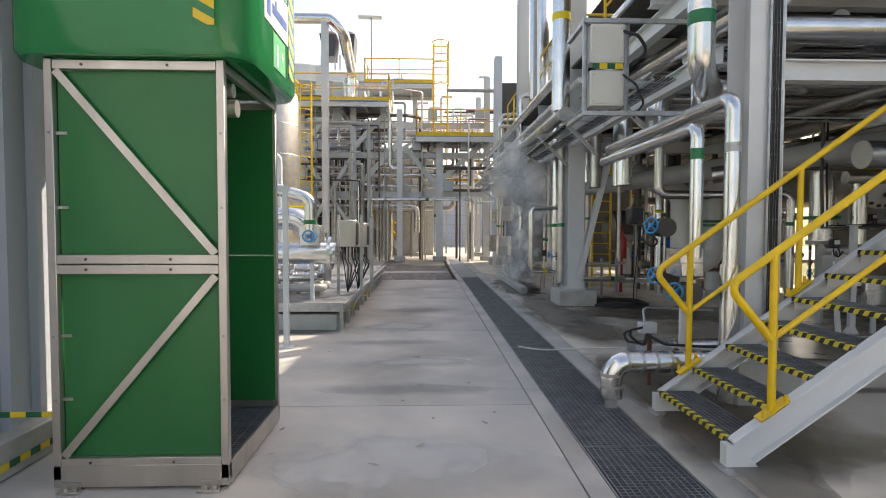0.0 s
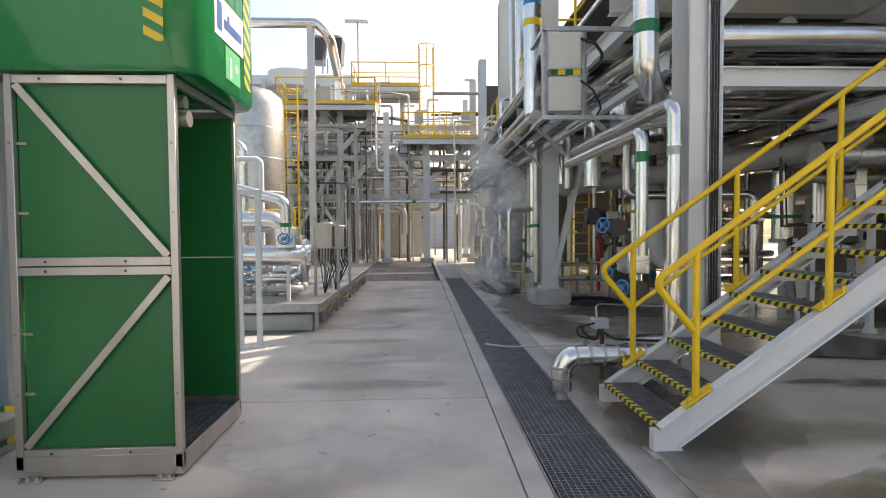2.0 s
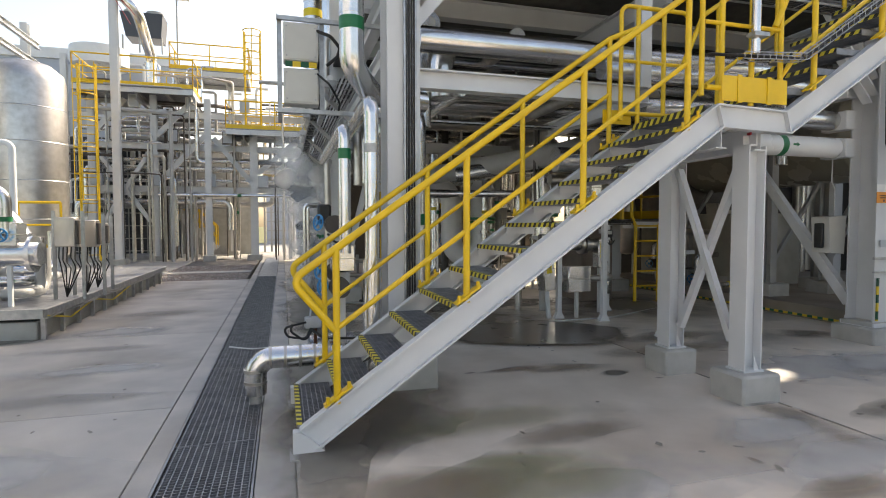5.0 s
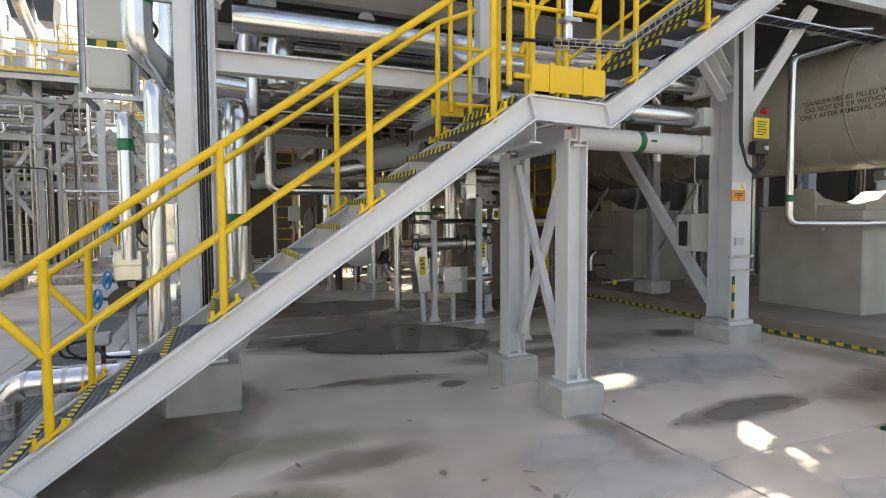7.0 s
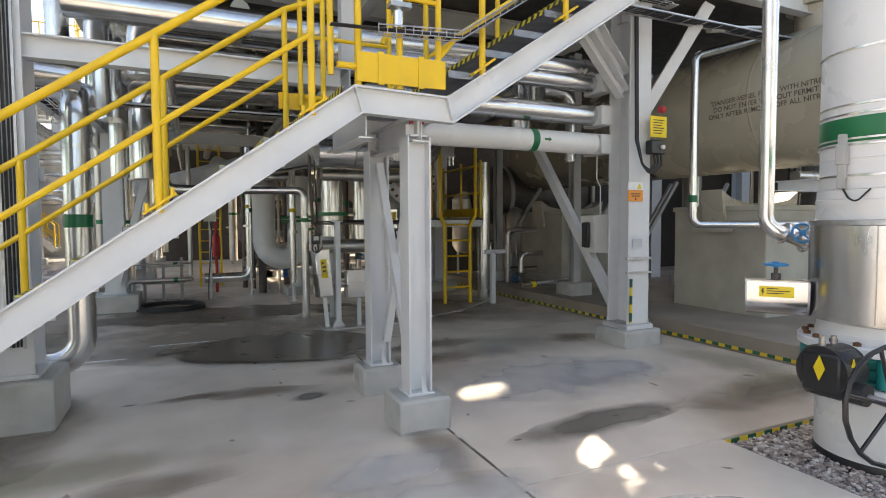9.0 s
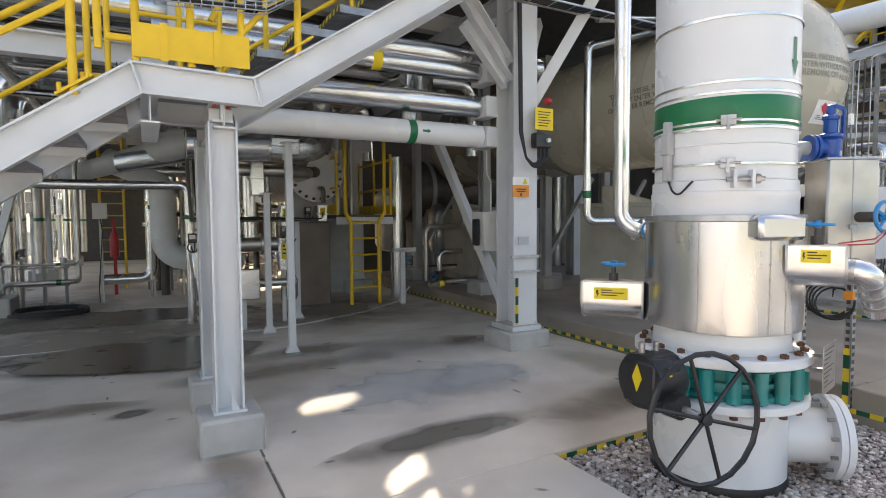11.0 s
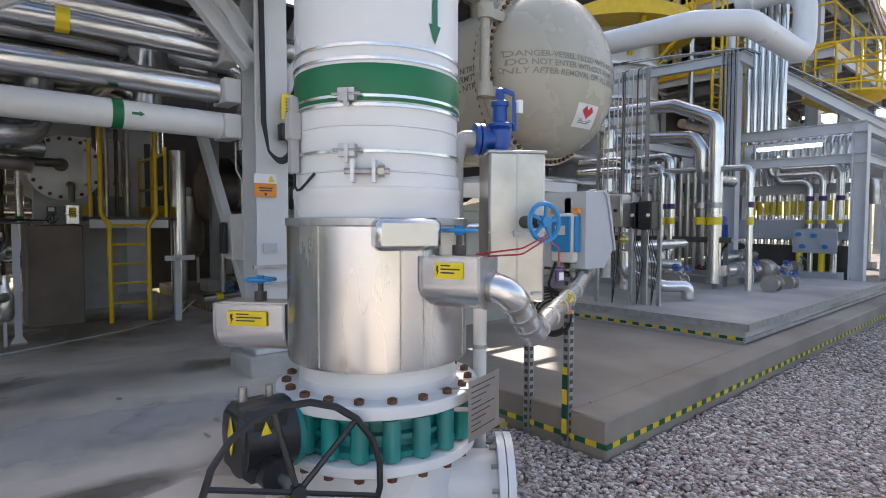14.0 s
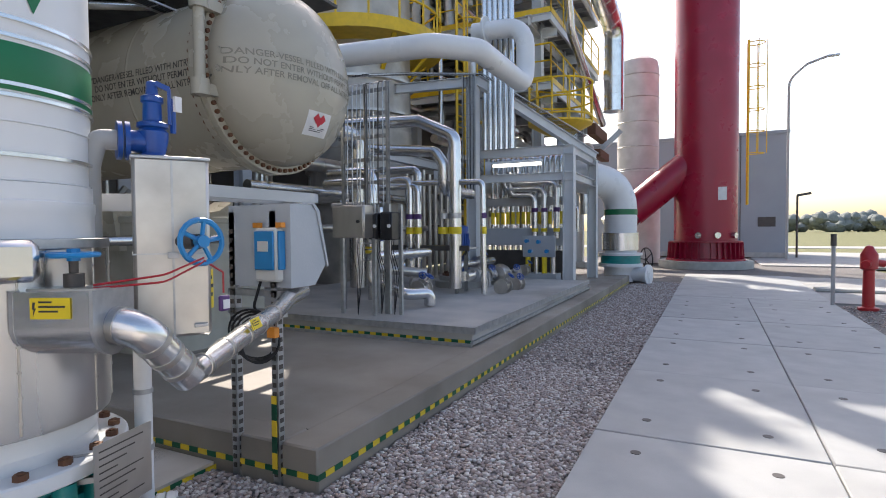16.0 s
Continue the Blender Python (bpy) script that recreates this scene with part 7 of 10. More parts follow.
drain = pipe("hose_drain", "pale drain pipe on a short stand", [(8.87, 7.44, 0.40), (9.9, 7.6, 0.44)], 0.05, ALU, bands=[((9.1, 7.476, 0.41), (1, 0.15, 0.03), 0.09, STICKER)])
solo("drain_stand", Geo().box(8.72, 8.2, 0, 8.8, 8.28, 0.95).box(8.6, 8.2, 0.9, 9.0, 8.28, 0.97), WHITE, "short white stand beside the bund", "stand")
pipe("hose", "thin pale hose lying across the floor", [(3.4, 7.0, 0.012), (5.2, 7.0, 0.012), (6.6, 7.15, 0.012), (7.9, 7.75, 0.012), (8.8, 8.5, 0.012), (9.2, 8.9, 0.2)], 0.012, PIPE_WHITE, bend=0.4, n=6)
def coil(cx, cy, r0, turns, label):
    pts = []
    for i in range(turns * 20):
        w = 2 * math.pi * i / 20
        r = r0 + 0.035 * (i / 20 % 4)
        pts.append((cx + r * math.cos(w), cy + r * math.sin(w), 0.025 + 0.02 * (i // 80) + 0.008 * math.sin(3 * w)))
    return solo("hose_coil", Geo().sweep(pts, 0.022, 6, 0), RUBBER, label, "hose")


coil(3.52, 10.2, 0.42, 10, "coiled black rubber hose on the floor")

# back walls added to close the rack far off; dark colour stands for shade
solo("wall_rack_end", Geo().box(-0.5 + 3.3, 23.2, 0, 14, 23.4, 7.5), DARK, "dark backdrop added for gloom at the end of the pipe rack", "wall", kind="structure")
solo("wall_bund_back", Geo().box(9.4, 12.9, 0.0, 16, 13.1, 7), DARK, "dark backdrop added for gloom behind the bund", "wall", kind="structure")

# fittings on the second column
cb = group_of("switch_box", (8.58, 5.2, 1.0), "pale grey slanted switch box on the column", "enclosure")
part("housing", Geo().prism([(0, 0), (0.24, -0.02), (0.26, 0.48), (-0.03, 0.46)], (8.46, 5.15, 1.08), (1, 0, 0), (0, 0, 1), (0, 0.25, 0)), PALE_BOX, cb)
part("dark_side", Geo().box(8.38, 5.2, 1.14, 8.425, 5.32, 1.46, 0.01), BLACK, cb)
part("hook_wire", Geo().sweep([(8.52, 5.2, 2.28), (8.52, 5.2, 2.0), (8.58, 5.2, 1.9), (8.58, 5.2, 1.5)], 0.008, 6, 0.02), PIPE_WHITE, cb)
sg = group_of("warning_sign", (8.72, 4.52, 2.45), "yellow notice with black lines on the column", "sign")
part("board", Geo().box(8.70, 4.50, 2.44, 8.95, 4.508, 2.68, 0.001), STICKER, sg)
g = Geo()
for k in range(6):
    g.box(8.74, 4.4975, 2.63 - 0.03 * k, 8.91 - 0.02 * (k % 3), 4.4995, 2.64 - 0.03 * k)
part("print", g, INK, sg)
sw = group_of("isolator", (8.78, 4.5, 2.24), "black isolator switch with looped cables", "switch")
part("housing", Geo().box(8.68, 4.46, 2.24, 8.90, 4.56, 2.40, 0.012), BLACK, sw)
part("knob", Geo().cyl((8.84, 4.46, 2.32), (8.84, 4.43, 2.32), 0.025, n=12), PALE_BOX, sw)
for k in range(3):
    part("cable", Geo().sweep([(8.76 + 0.05 * k, 4.5, 2.24), (8.76 + 0.05 * k, 4.48, 2.12), (8.66, 4.46, 2.04 - 0.02 * k), (8.56, 4.48, 2.12), (8.53 + 0.015 * k, 4.55, 2.4), (8.53 + 0.015 * k, 4.58, 3.9)], 0.013, 6, 0.07), RUBBER, sw)
part("red_lamp", Geo().cyl((8.84, 4.5, 2.76), (8.90, 4.5, 2.76), 0.04, n=14), HYD_RED, sw)
og = group_of("zone_sign", (8.58, 4.54, 1.7), "orange and white hazard zone sign on the column", "sign")
part("board", Geo().box(8.46, 4.585, 1.70, 8.68, 4.592, 1.83), ORANGE, og)
part("top_board", Geo().box(8.46, 4.585, 1.832, 8.68, 4.592, 1.92), PAPER, og)
part("pictogram", Geo().prism([(0, 0), (0.07, 0), (0.035, 0.065)], (8.59, 4.584, 1.845), (1, 0, 0), (0, 0, 1), (0, -0.002, 0)), STICKER, og)
part("print", Geo().box(8.50, 4.582, 1.78, 8.64, 4.584, 1.792).box(8.51, 4.582, 1.755, 8.63, 4.584, 1.767).box(8.56, 4.582, 1.715, 8.58, 4.584, 1.74), INK, og)
gs = group_of("data_plate", (8.6, 4.55, 1.1), "small grey data plate on the column", "sign")
part("board", Geo().box(8.54, 4.585, 1.17, 8.68, 4.592, 1.26), GREY_BOX, gs)
part("clamp_strap", Geo().box(8.44, 4.57, 1.02, 8.84, 4.6, 1.05).box(8.44, 4.57, 0.86, 8.84, 4.6, 0.88), GALV, gs)
part("earth_strip", Geo().box(8.50, 4.575, 0.28, 8.53, 4.59, 0.8), TAPE_Z, gs, "green and yellow strip")

# ---- pipes and boxes along the alley side of the rack ----
pipe("clad_downcomer", "silver-clad down pipe with a green band before the column", [(2.28, 4.73, 6.5), (2.28, 4.73, 2.86), (2.5, 5.0, 2.68), (3.05, 5.2, 2.68)], 0.11, ALU, bands=[((2.28, 4.73, 3.22), (0, 0, 1), 0.11, BAND)], bend=0.16, n=24, seams=0.5)
pipe("clad_line", "silver-clad line dropping beside the column", [(2.40, 7.4, 2.50), (2.40, 4.42, 2.50), (2.40, 4.42, 0.35)], 0.062, ALU, bands=[((2.40, 4.42, 2.10), (0, 0, 1), 0.09, GALV)], bend=0.12, n=18, seams=0.4)
pipe("clad_line", "silver-clad line with a green band dropping beside the column", [(2.19, 7.0, 2.28), (2.19, 4.58, 2.28), (2.19, 4.58, 1.2)], 0.054, ALU, bands=[((2.19, 4.58, 2.06), (0, 0, 1), 0.09, BAND)], bend=0.1, n=18, seams=0.4)
pipe("jacketed_leg", "wide silver jacket at the foot of the line", [(2.40, 4.42, 0.03), (2.40, 4.42, 1.15)], 0.078, ALU, n=20, seams=0.4)
for z, y in ((1.45, 5.6), (1.0, 5.5), (0.9, 5.1)):
    valve((2.14, y - 0.5, z), (0, 1, 0), (-0.8, -0.5, 0.1), 0.05, DARK, WHEEL_BLUE, "small valve with a blue handwheel beside the column", 0.07)
clad_box((2.18, 4.75, 1.15), (0.2, 0.3, 0.24), 0, "small aluminium insulation box beside the column")
t = group_of("positioner", (2.1, 5.7, 1.5), "black valve positioner with looped cables", "instrument")
part("housing", Geo().box(2.02, 5.6, 1.48, 2.16, 5.75, 1.66, 0.02), BLACK, t)
part("cable", Geo().sweep([(2.1, 5.6, 1.5), (2.2, 5.55, 1.4), (2.28, 5.5, 1.3), (2.2, 5.5, 1.25), (2.12, 5.6, 1.35)], 0.012, 6, 0.05), RUBBER, t)
# floor drain elbow with its small box
pipe("drain_elbow", "shiny clad elbow pipe draining into the grating", [(2.5, 4.42, 0.36), (1.44, 4.42, 0.36), (1.44, 4.42, 0.07)], 0.088, ALU, bend=0.15, n=24, seams=0.12, seam_mat=ALU_DULL)
pipe("drain_spout", "grey spout under the clad elbow", [(1.44, 4.42, 0.10), (1.44, 4.42, -0.02)], 0.05, STEEL)
jb = group_of("junction_box", (1.95, 4.75, 0.4), "small grey junction box with black cable loops", "enclosure")
part("housing", Geo().box(1.85, 4.85, 0.50, 2.0, 4.95, 0.60, 0.01), GREY_BOX, jb)
part("cable", Geo().sweep([(1.9, 4.85, 0.5), (1.86, 4.8, 0.42), (1.7, 4.78, 0.45), (1.66, 4.78, 0.53), (1.76, 4.8, 0.55), (1.86, 4.85, 0.56)], 0.011, 6, 0.05).sweep([(1.92, 4.85, 0.5), (1.85, 4.78, 0.40), (1.72, 4.78, 0.5), (1.74, 4.78, 0.56)], 0.011, 6, 0.05).sweep([(1.9, 4.85, 0.50), (2.0, 4.7, 0.44), (2.3, 4.6, 0.44), (2.7, 4.5, 0.46)], 0.013, 6, 0.05), RUBBER, jb)
part("conduit", Geo().sweep([(1.9, 4.9, 0.6), (1.92, 5.0, 0.72), (2.3, 5.0, 0.70), (2.6, 5.05, 0.68)], 0.01, 6, 0.06), GALV, jb)
part("stand", Geo().box(2.05, 4.6, 0, 2.08, 4.63, 0.42), RUSTY, jb)
part("stand", Geo().box(1.93, 4.88, 0, 1.96, 4.91, 0.5), RUSTY, jb)
pipe("thin_hose", "thin pale hose across the drain grating", [(1.05, 6.6, 0.012), (1.3, 6.4, 0.012), (2.0, 6.5, 0.012), (3.2, 6.45, 0.012)], 0.01, PIPE_WHITE, bend=0.3, n=6)

# panel of two white boxes on a slotted frame
pn = group_of("instrument_cabinet", (1.88, 6.0, 2.6), "two white instrument boxes on a slotted steel frame", "panel")
for nm, z0, z1 in (("upper_box", 3.22, 3.63), ("lower_box", 2.76, 3.14)):
    part(nm, Geo().box(1.70, 5.97, z0, 2.07, 6.17, z1, 0.008), PALE_BOX, pn, "white sheet box")
    part("box_lid", Geo().box(1.72, 5.962, z0 + 0.02, 2.05, 5.969, z1 - 0.02, 0.002), PALE_BOX, pn)
    for zz in (z0 + 0.05, z1 - 0.05):
        for xx in (1.735, 2.035):
            part("lid_screw", Geo().cyl((xx, 5.957, zz), (xx, 5.963, zz), 0.008, n=8), GALV, pn)
for x in (1.66, 2.11):
    part("upright", Geo().channel((x, 6.06, 2.66), (x, 6.06, 3.72), 0.05, 0.05, 0.004, (1, 0, 0)), GALV, pn)
for z in (2.69, 3.68):
    part("crossbar", Geo().bar((1.63, 6.02, z), (2.9, 6.02, z), 0.045, 0.045), GALV, pn)
    part("depth_bar", Geo().bar((1.66, 6.02, z), (1.66, 6.7, z), 0.045, 0.045), GALV, pn)
    part("depth_bar", Geo().bar((2.11, 6.02, z), (2.11, 6.7, z), 0.045, 0.045), GALV, pn)
part("cable", Geo().sweep([(2.05, 5.98, 3.56), (2.2, 5.93, 3.5), (2.34, 6.0, 3.36), (2.16, 6.0, 3.2)], 0.018, 6, 0.08), RUBBER, pn)
part("cable", Geo().sweep([(2.05, 5.98, 3.1), (2.18, 5.92, 2.98), (2.3, 6.0, 2.8), (2.3, 6.3, 2.7)], 0.012, 6, 0.08), RUBBER, pn)
part("striped_strip", Geo().box(1.72, 5.955, 3.15, 2.05, 5.962, 3.21), TAPE_X, pn)

# long lines towards the far end
pipe("alley_line", "long silver-clad line along the alley", [(3.3, 5.9, 3.75), (3.12, 9.0, 3.75), (3.0, 24, 3.72)], 0.14, ALU, bend=0.3, n=20, seams=1.2)
pipe("alley_line", "long silver-clad line along the alley", [(2.18, 8.9, 3.30), (2.18, 24, 3.30)], 0.10, ALU_DULL, n=18, seams=1.5, bands=[((2.18, 10.5, 3.30), (0, 1, 0), 0.1, STICKER)])
pipe("alley_line", "long silver-clad line along the alley", [(2.3, 9.5, 4.15), (2.3, 24, 4.15)], 0.08, ALU, n=16, seams=1.5)
pipe("alley_line", "pale grey line along the alley", [(2.45, 9.0, 3.85), (2.45, 24, 3.85)], 0.05, PIPE_WHITE, n=12)
pipe("alley_line", "large silver-clad line climbing over the alley rack", [(2.95, 24, 4.6), (2.95, 7.0, 4.6), (2.95, 5.6, 5.6), (2.95, 5.6, 8)], 0.18, ALU, n=20, bend=0.4, seams=1.0)
pipe("tall_riser", "tall silver-clad riser with a yellow ring", [(2.2, 9.3, 3.4), (2.2, 9.3, 7.5)], 0.15, ALU, n=20, bands=[((2.2, 9.3, 4.95), (0, 0, 1), 0.12, STICKER), ((2.2, 9.3, 5.3), (0, 0, 1), 0.1, WHEEL_BLUE)], seams=0.6)
for k in range(9):
    y = 10.4 + 1.5 * k
    x = 2.5 + 0.25 * ((k * 7) % 3)
    pipe("upright_line", "silver-clad upright line beside the rack", [(x, y, 0.4), (x, y, 5.0 + 0.5 * (k % 3)), (x + 0.9, y, 5.0 + 0.5 * (k % 3))], 0.06 + 0.02 * (k % 3), ALU if k % 2 else ALU_DULL, n=12, seams=0.8, bands=[((x, y, 1.5), (0, 0, 1), 0.07, BAND)], group="upright lines")
# loops of small bore pipe near the steam
for y, x in ((11.2, 2.1), (11.9, 2.2), (12.8, 2.15)):
    pipe("small_loop", "small silver-clad loop beside the alley", [(x + 0.5, y, 0.0), (x + 0.5, y, 0.55), (x, y, 0.55), (x, y, 1.85), (x + 0.6, y, 1.85)], 0.035, ALU, n=10, bands=[((x + 0.3, y, 0.55), (1, 0, 0), 0.06, STICKER), ((x + 0.3, y, 1.2), (1, 0, 0), 0.05, BAND)])
    pipe("small_loop", "small silver-clad loop beside the alley", [(x + 0.6, y + 0.2, 0.0), (x + 0.6, y + 0.2, 2.7)], 0.03, ALU, n=10)
    valve((x + 0.6, y + 0.2, 0.85), (0, 0, 1), (-1, 0, 0), 0.035, DARK, WHEEL_BLUE, "small hand valve beside the alley", 0.06)
brace((3.45, 10.2, 3.0), (2.8, 10.15, 0.45), 0.14)
brace((2.7, 10.5, 2.5), (3.6, 12.5, 3.7), 0.12)
beam("side_beam", (2.6, 10.3, 2.95), (9, 10.3, 2.95), 0.2, 0.14)
beam("side_beam", (2.62, 5.0, 3.02), (2.62, 23, 3.02), 0.18, 0.1)
for y in (6.6, 8.6, 10.3, 12, 14, 16, 18, 20, 22):
    solo("pipe_bracket", Geo().bar((2.0, y, 3.15), (2.9, y, 3.15), 0.08, 0.08), GALV, "galvanised bracket arm carrying the alley lines", "bracket", "bracket arms")
    solo("pipe_bracket_strut", Geo().bar((2.05, y, 3.13), (2.6, y, 2.6), 0.05, 0.05), STEEL, "small diagonal strut below a bracket arm", "bracket", "bracket struts")
# wet kerb under the vent, small pumps and boxes
solo("vent_kerb", Geo().box(2.0, 11.9, 0, 2.15, 16, 0.16, 0.02), BLOCK, "low wet concrete kerb below the vent", "kerb", kind="structure")
for y in (14.5, 17.0, 19.5):
    clad_box((2.35, y, 0.9), (0.4, 0.5, 0.6), 0, "aluminium box beside the alley")
    clad_box((2.55, y + 1.0, 1.9), (0.35, 0.4, 0.5), 0, "grey box beside the alley")


# ---- yellow guard rails on a raised walkway ----
def guard(name, pts, label, h=1.1, post=1.5, kick=True, group="", closed=False):
    t = group_of(name, pts[0], label, "guard rail", group)
    P = [Vector(p) for p in pts]
    for dz, r in ((h, 0.028), (h * 0.55, 0.022)):
        part("rail", Geo().sweep([p + Vector((0, 0, dz)) for p in P], r, 6, 0.05), YELLOW, t)
    if kick:
        for a, b in zip(P, P[1:]):
            part("kick_plate", Geo().bar(a + Vector((0, 0, 0.08)), b + Vector((0, 0, 0.08)), 0.01, 0.16), YELLOW, t)
    for a, b in zip(P, P[1:]):
        k = max(1, round((b - a).length / post))
        for i in range(k + 1):
            c = a + (b - a) * (i / k)
            part("post", Geo().cyl(c, c + Vector((0, 0, h)), 0.025, n=6), YELLOW, t)
    return t


def platform(x0, y0, x1, y1, z, sides="nsew", label="raised steel platform with yellow guard rails", legs=True):
    t = group_of("platform", ((x0 + x1) / 2, (y0 + y1) / 2, 0), label, "platform")
    part("deck", Geo().box(x0, y0, z - 0.05, x1, y1, z), GRATE, t)
    for a, b in (((x0, y0), (x1, y0)), ((x0, y1), (x1, y1)), ((x0, y0), (x0, y1)), ((x1, y0), (x1, y1))):
        part("edge_beam", Geo().channel((*a, z - 0.14), (*b, z - 0.14), 0.2, 0.07), WHITE, t)
    k = max(1, int((x1 - x0) / 0.9))
    for i in range(1, k):
        x = x0 + (x1 - x0) * i / k
        part("joist", Geo().ibeam((x, y0, z - 0.16), (x, y1, z - 0.16), 0.14, 0.08, 0.008), STEEL, t)
    if "s" in sides:
        guard("guard_rail", [(x0, y0, z), (x1, y0, z)], "yellow tubular guard rail on a platform edge")
    if "n" in sides:
        guard("guard_rail", [(x0, y1, z), (x1, y1, z)], "yellow tubular guard rail on a platform edge")
    if "w" in sides:
        guard("guard_rail", [(x0, y0, z), (x0, y1, z)], "yellow tubular guard rail on a platform edge")
    if "e" in sides:
        guard("guard_rail", [(x1, y0, z), (x1, y1, z)], "yellow tubular guard rail on a platform edge")
    return t


platform(2.9, 11.5, 4.5, 20, 4.75, "ws")
guard("guard_rail", [(3.0, 5.2, 4.6), (3.0, 9.5, 4.6)], "yellow tubular guard rail above the alley pipes")
solo("swing_post", Geo().cyl((2.6, 13.5, 4.36), (2.6, 13.5, 8.6), 0.05, n=8).cyl((2.6, 13.5, 8.5), (1.2, 13.5, 8.55), 0.05, n=8), STEEL, "grey lamp post on the walkway", "lamp post")
pipe("vent_stack", "bent silver vent stack above the rack", [(2.9, 14.5, 4.8), (2.9, 14.5, 8.3), (3.7, 14.5, 9.0)], 0.25, ALU, n=16)

# ---- steam over the puddle ----
PUFFS = []
prng = random.Random(11)
pm = bpy.data.meshes.new("puff")
vs, fs = [], []
for i in range(9):
    for k in range(20):
        q, w = 0.5 * i / 8, 2 * math.pi * k / 20
        vs.append((q * math.cos(w), -math.sqrt(0.26 - q * q) * 0.35 + 0.02 * noise.noise((q * 9 * math.cos(w), q * 9 * math.sin(w), 0)), q * math.sin(w)))
for i in range(8):
    fs += [(i * 20 + k, i * 20 + (k + 1) % 20, i * 20 + 20 + (k + 1) % 20, i * 20 + 20 + k) for k in range(20)]
pm.from_pydata(vs, [], fs)
pm.shade_smooth()
pm.materials.append(STEAM)
plume = group_of("steam_plume", (2.1, 12.9, 0.05), "thin white steam rising from the floor drain", "steam", kind="stuff")
for i in range(30):
    o = new("puff", pm)
    o.parent = plume
    h = (i / 29) ** 1.5
    o.scale = [(0.62 + 1.15 * h) * prng.uniform(0.75, 1.2) for _ in range(3)]
    o.visible_shadow = False
    PUFFS.append((o, Vector((prng.uniform(-0.25, 0.25) * (1 + h) + 0.05, prng.uniform(-0.4, 0.4), 0.25 + 2.9 * h)), prng.uniform(0, 6.28), prng.uniform(0.7, 1.3)))

# ---- pump skid on the left of the alley ----
sk = group_of("skid_base", (-3.2, 11.5, 0), "concrete skid base with a steel edge and stained sides", "plinth", kind="structure")
part("base_block", Geo().box(-6.5, 7.72, 0, -1.30, 15.2, 0.24, 0.015), BLOCK, sk)
part("edge_channel", Geo().channel((-6.5, 7.66, 0.34), (-1.22, 7.66, 0.34), 0.12, 0.06), GALV, sk)
part("edge_channel", Geo().channel((-1.22, 7.66, 0.34), (-1.22, 15.2, 0.34), 0.12, 0.06, flip=-1), GALV, sk)
part("deck_grating", Geo().box(-6.4, 7.7, 0.36, -1.24, 15.2, 0.39), GRATE, sk)
for k in range(12):
    part("edge_post", Geo().box(-1.27, 7.75 + k * 0.62, 0.0, -1.22, 7.80 + k * 0.62, 0.30), GALV, sk)
part("earth_strip", Geo().sweep([(-1.215, 7.8, 0.3), (-1.21, 8.6, 0.16), (-1.21, 9.6, 0.28), (-1.21, 10.6, 0.14), (-1.21, 11.8, 0.27)], 0.012, 5, 0.2), STICKER, sk)
pf = group_of("pipe_portal", (-1.85, 6.68, 0), "white square-tube portal stand on the floor", "stand")
for x in (-1.74, -1.97):
    part("post", Geo().box(x - 0.03, 6.65, 0.012, x + 0.03, 6.71, 1.88), WHITE, pf)
    part("base_plate", Geo().box(x - 0.09, 6.60, 0, x + 0.09, 6.76, 0.012), WHITE, pf)
part("crossbar", Geo().box(-2.02, 6.65, 1.88, -1.69, 6.71, 1.94), WHITE, pf)
pipe("skid_header", "thick silver-clad horizontal header with a round end cap", [(-4.5, 8.1, 1.07), (-1.36, 8.1, 1.07)], 0.155, ALU, n=24, seams=0.7, flanges=[((-1.45, 8.1, 1.07), (1, 0, 0))])
pipe("skid_header", "silver-clad elbow header on the skid", [(-4.5, 8.6, 1.58), (-2.0, 8.6, 1.58), (-1.8, 8.6, 1.25)], 0.17, ALU, n=24, seams=0.5, bend=0.25)
pipe("skid_line", "silver-clad line stepping down over the skid", [(-4.5, 8.0, 3.05), (-2.55, 8.0, 3.05), (-2.55, 8.0, 2.08), (-1.72, 8.0, 1.86), (-1.72, 8.0, 1.35)], 0.085, ALU, bend=0.16, n=20, seams=0.5, bands=[((-1.72, 8.0, 1.52), (0, 0, 1), 0.06, BAND)])
clad_box((-1.72, 8.1, 1.33), (0.3, 0.3, 0.3), 0, "pale aluminium valve box on the skid", foot=0.39)
hw = group_of("hand_valve", (-1.72, 7.9, 1.3), "blue handwheel on a boxed valve", "valve")
part("handwheel", handwheel(Geo(), (-1.72, 7.86, 1.32), (0.1, -1, 0.1), 0.08, 0.011), WHEEL_BLUE, hw)
part("stem", Geo().cyl((-1.72, 7.86, 1.32), (-1.72, 7.98, 1.32), 0.015, n=8), DARK, hw)
for k, (y, z) in enumerate(((8.2, 0.55), (8.5, 0.68), (8.9, 0.5), (9.5, 0.75), (10.2, 0.6))):
    pipe("skid_pipe", "silver-clad low pipe on the skid", [(-5.5, y, z), (-1.6 - 0.1 * k, y, z), (-1.6 - 0.1 * k, y + 0.5, z), (-1.6 - 0.1 * k, y + 0.5, z + 0.6)], 0.06 + 0.012 * (k % 3), ALU if k % 2 else STEEL, n=14, seams=0.6, flanges=[((-2.1, y, z), (1, 0, 0)), ((-3.0, y, z), (1, 0, 0))], group="skid pipes")
    valve((-2.4, y, z), (1, 0, 0), (0, -0.4, 1), 0.06, STEEL, WHEEL_BLUE, "hand valve on the skid")
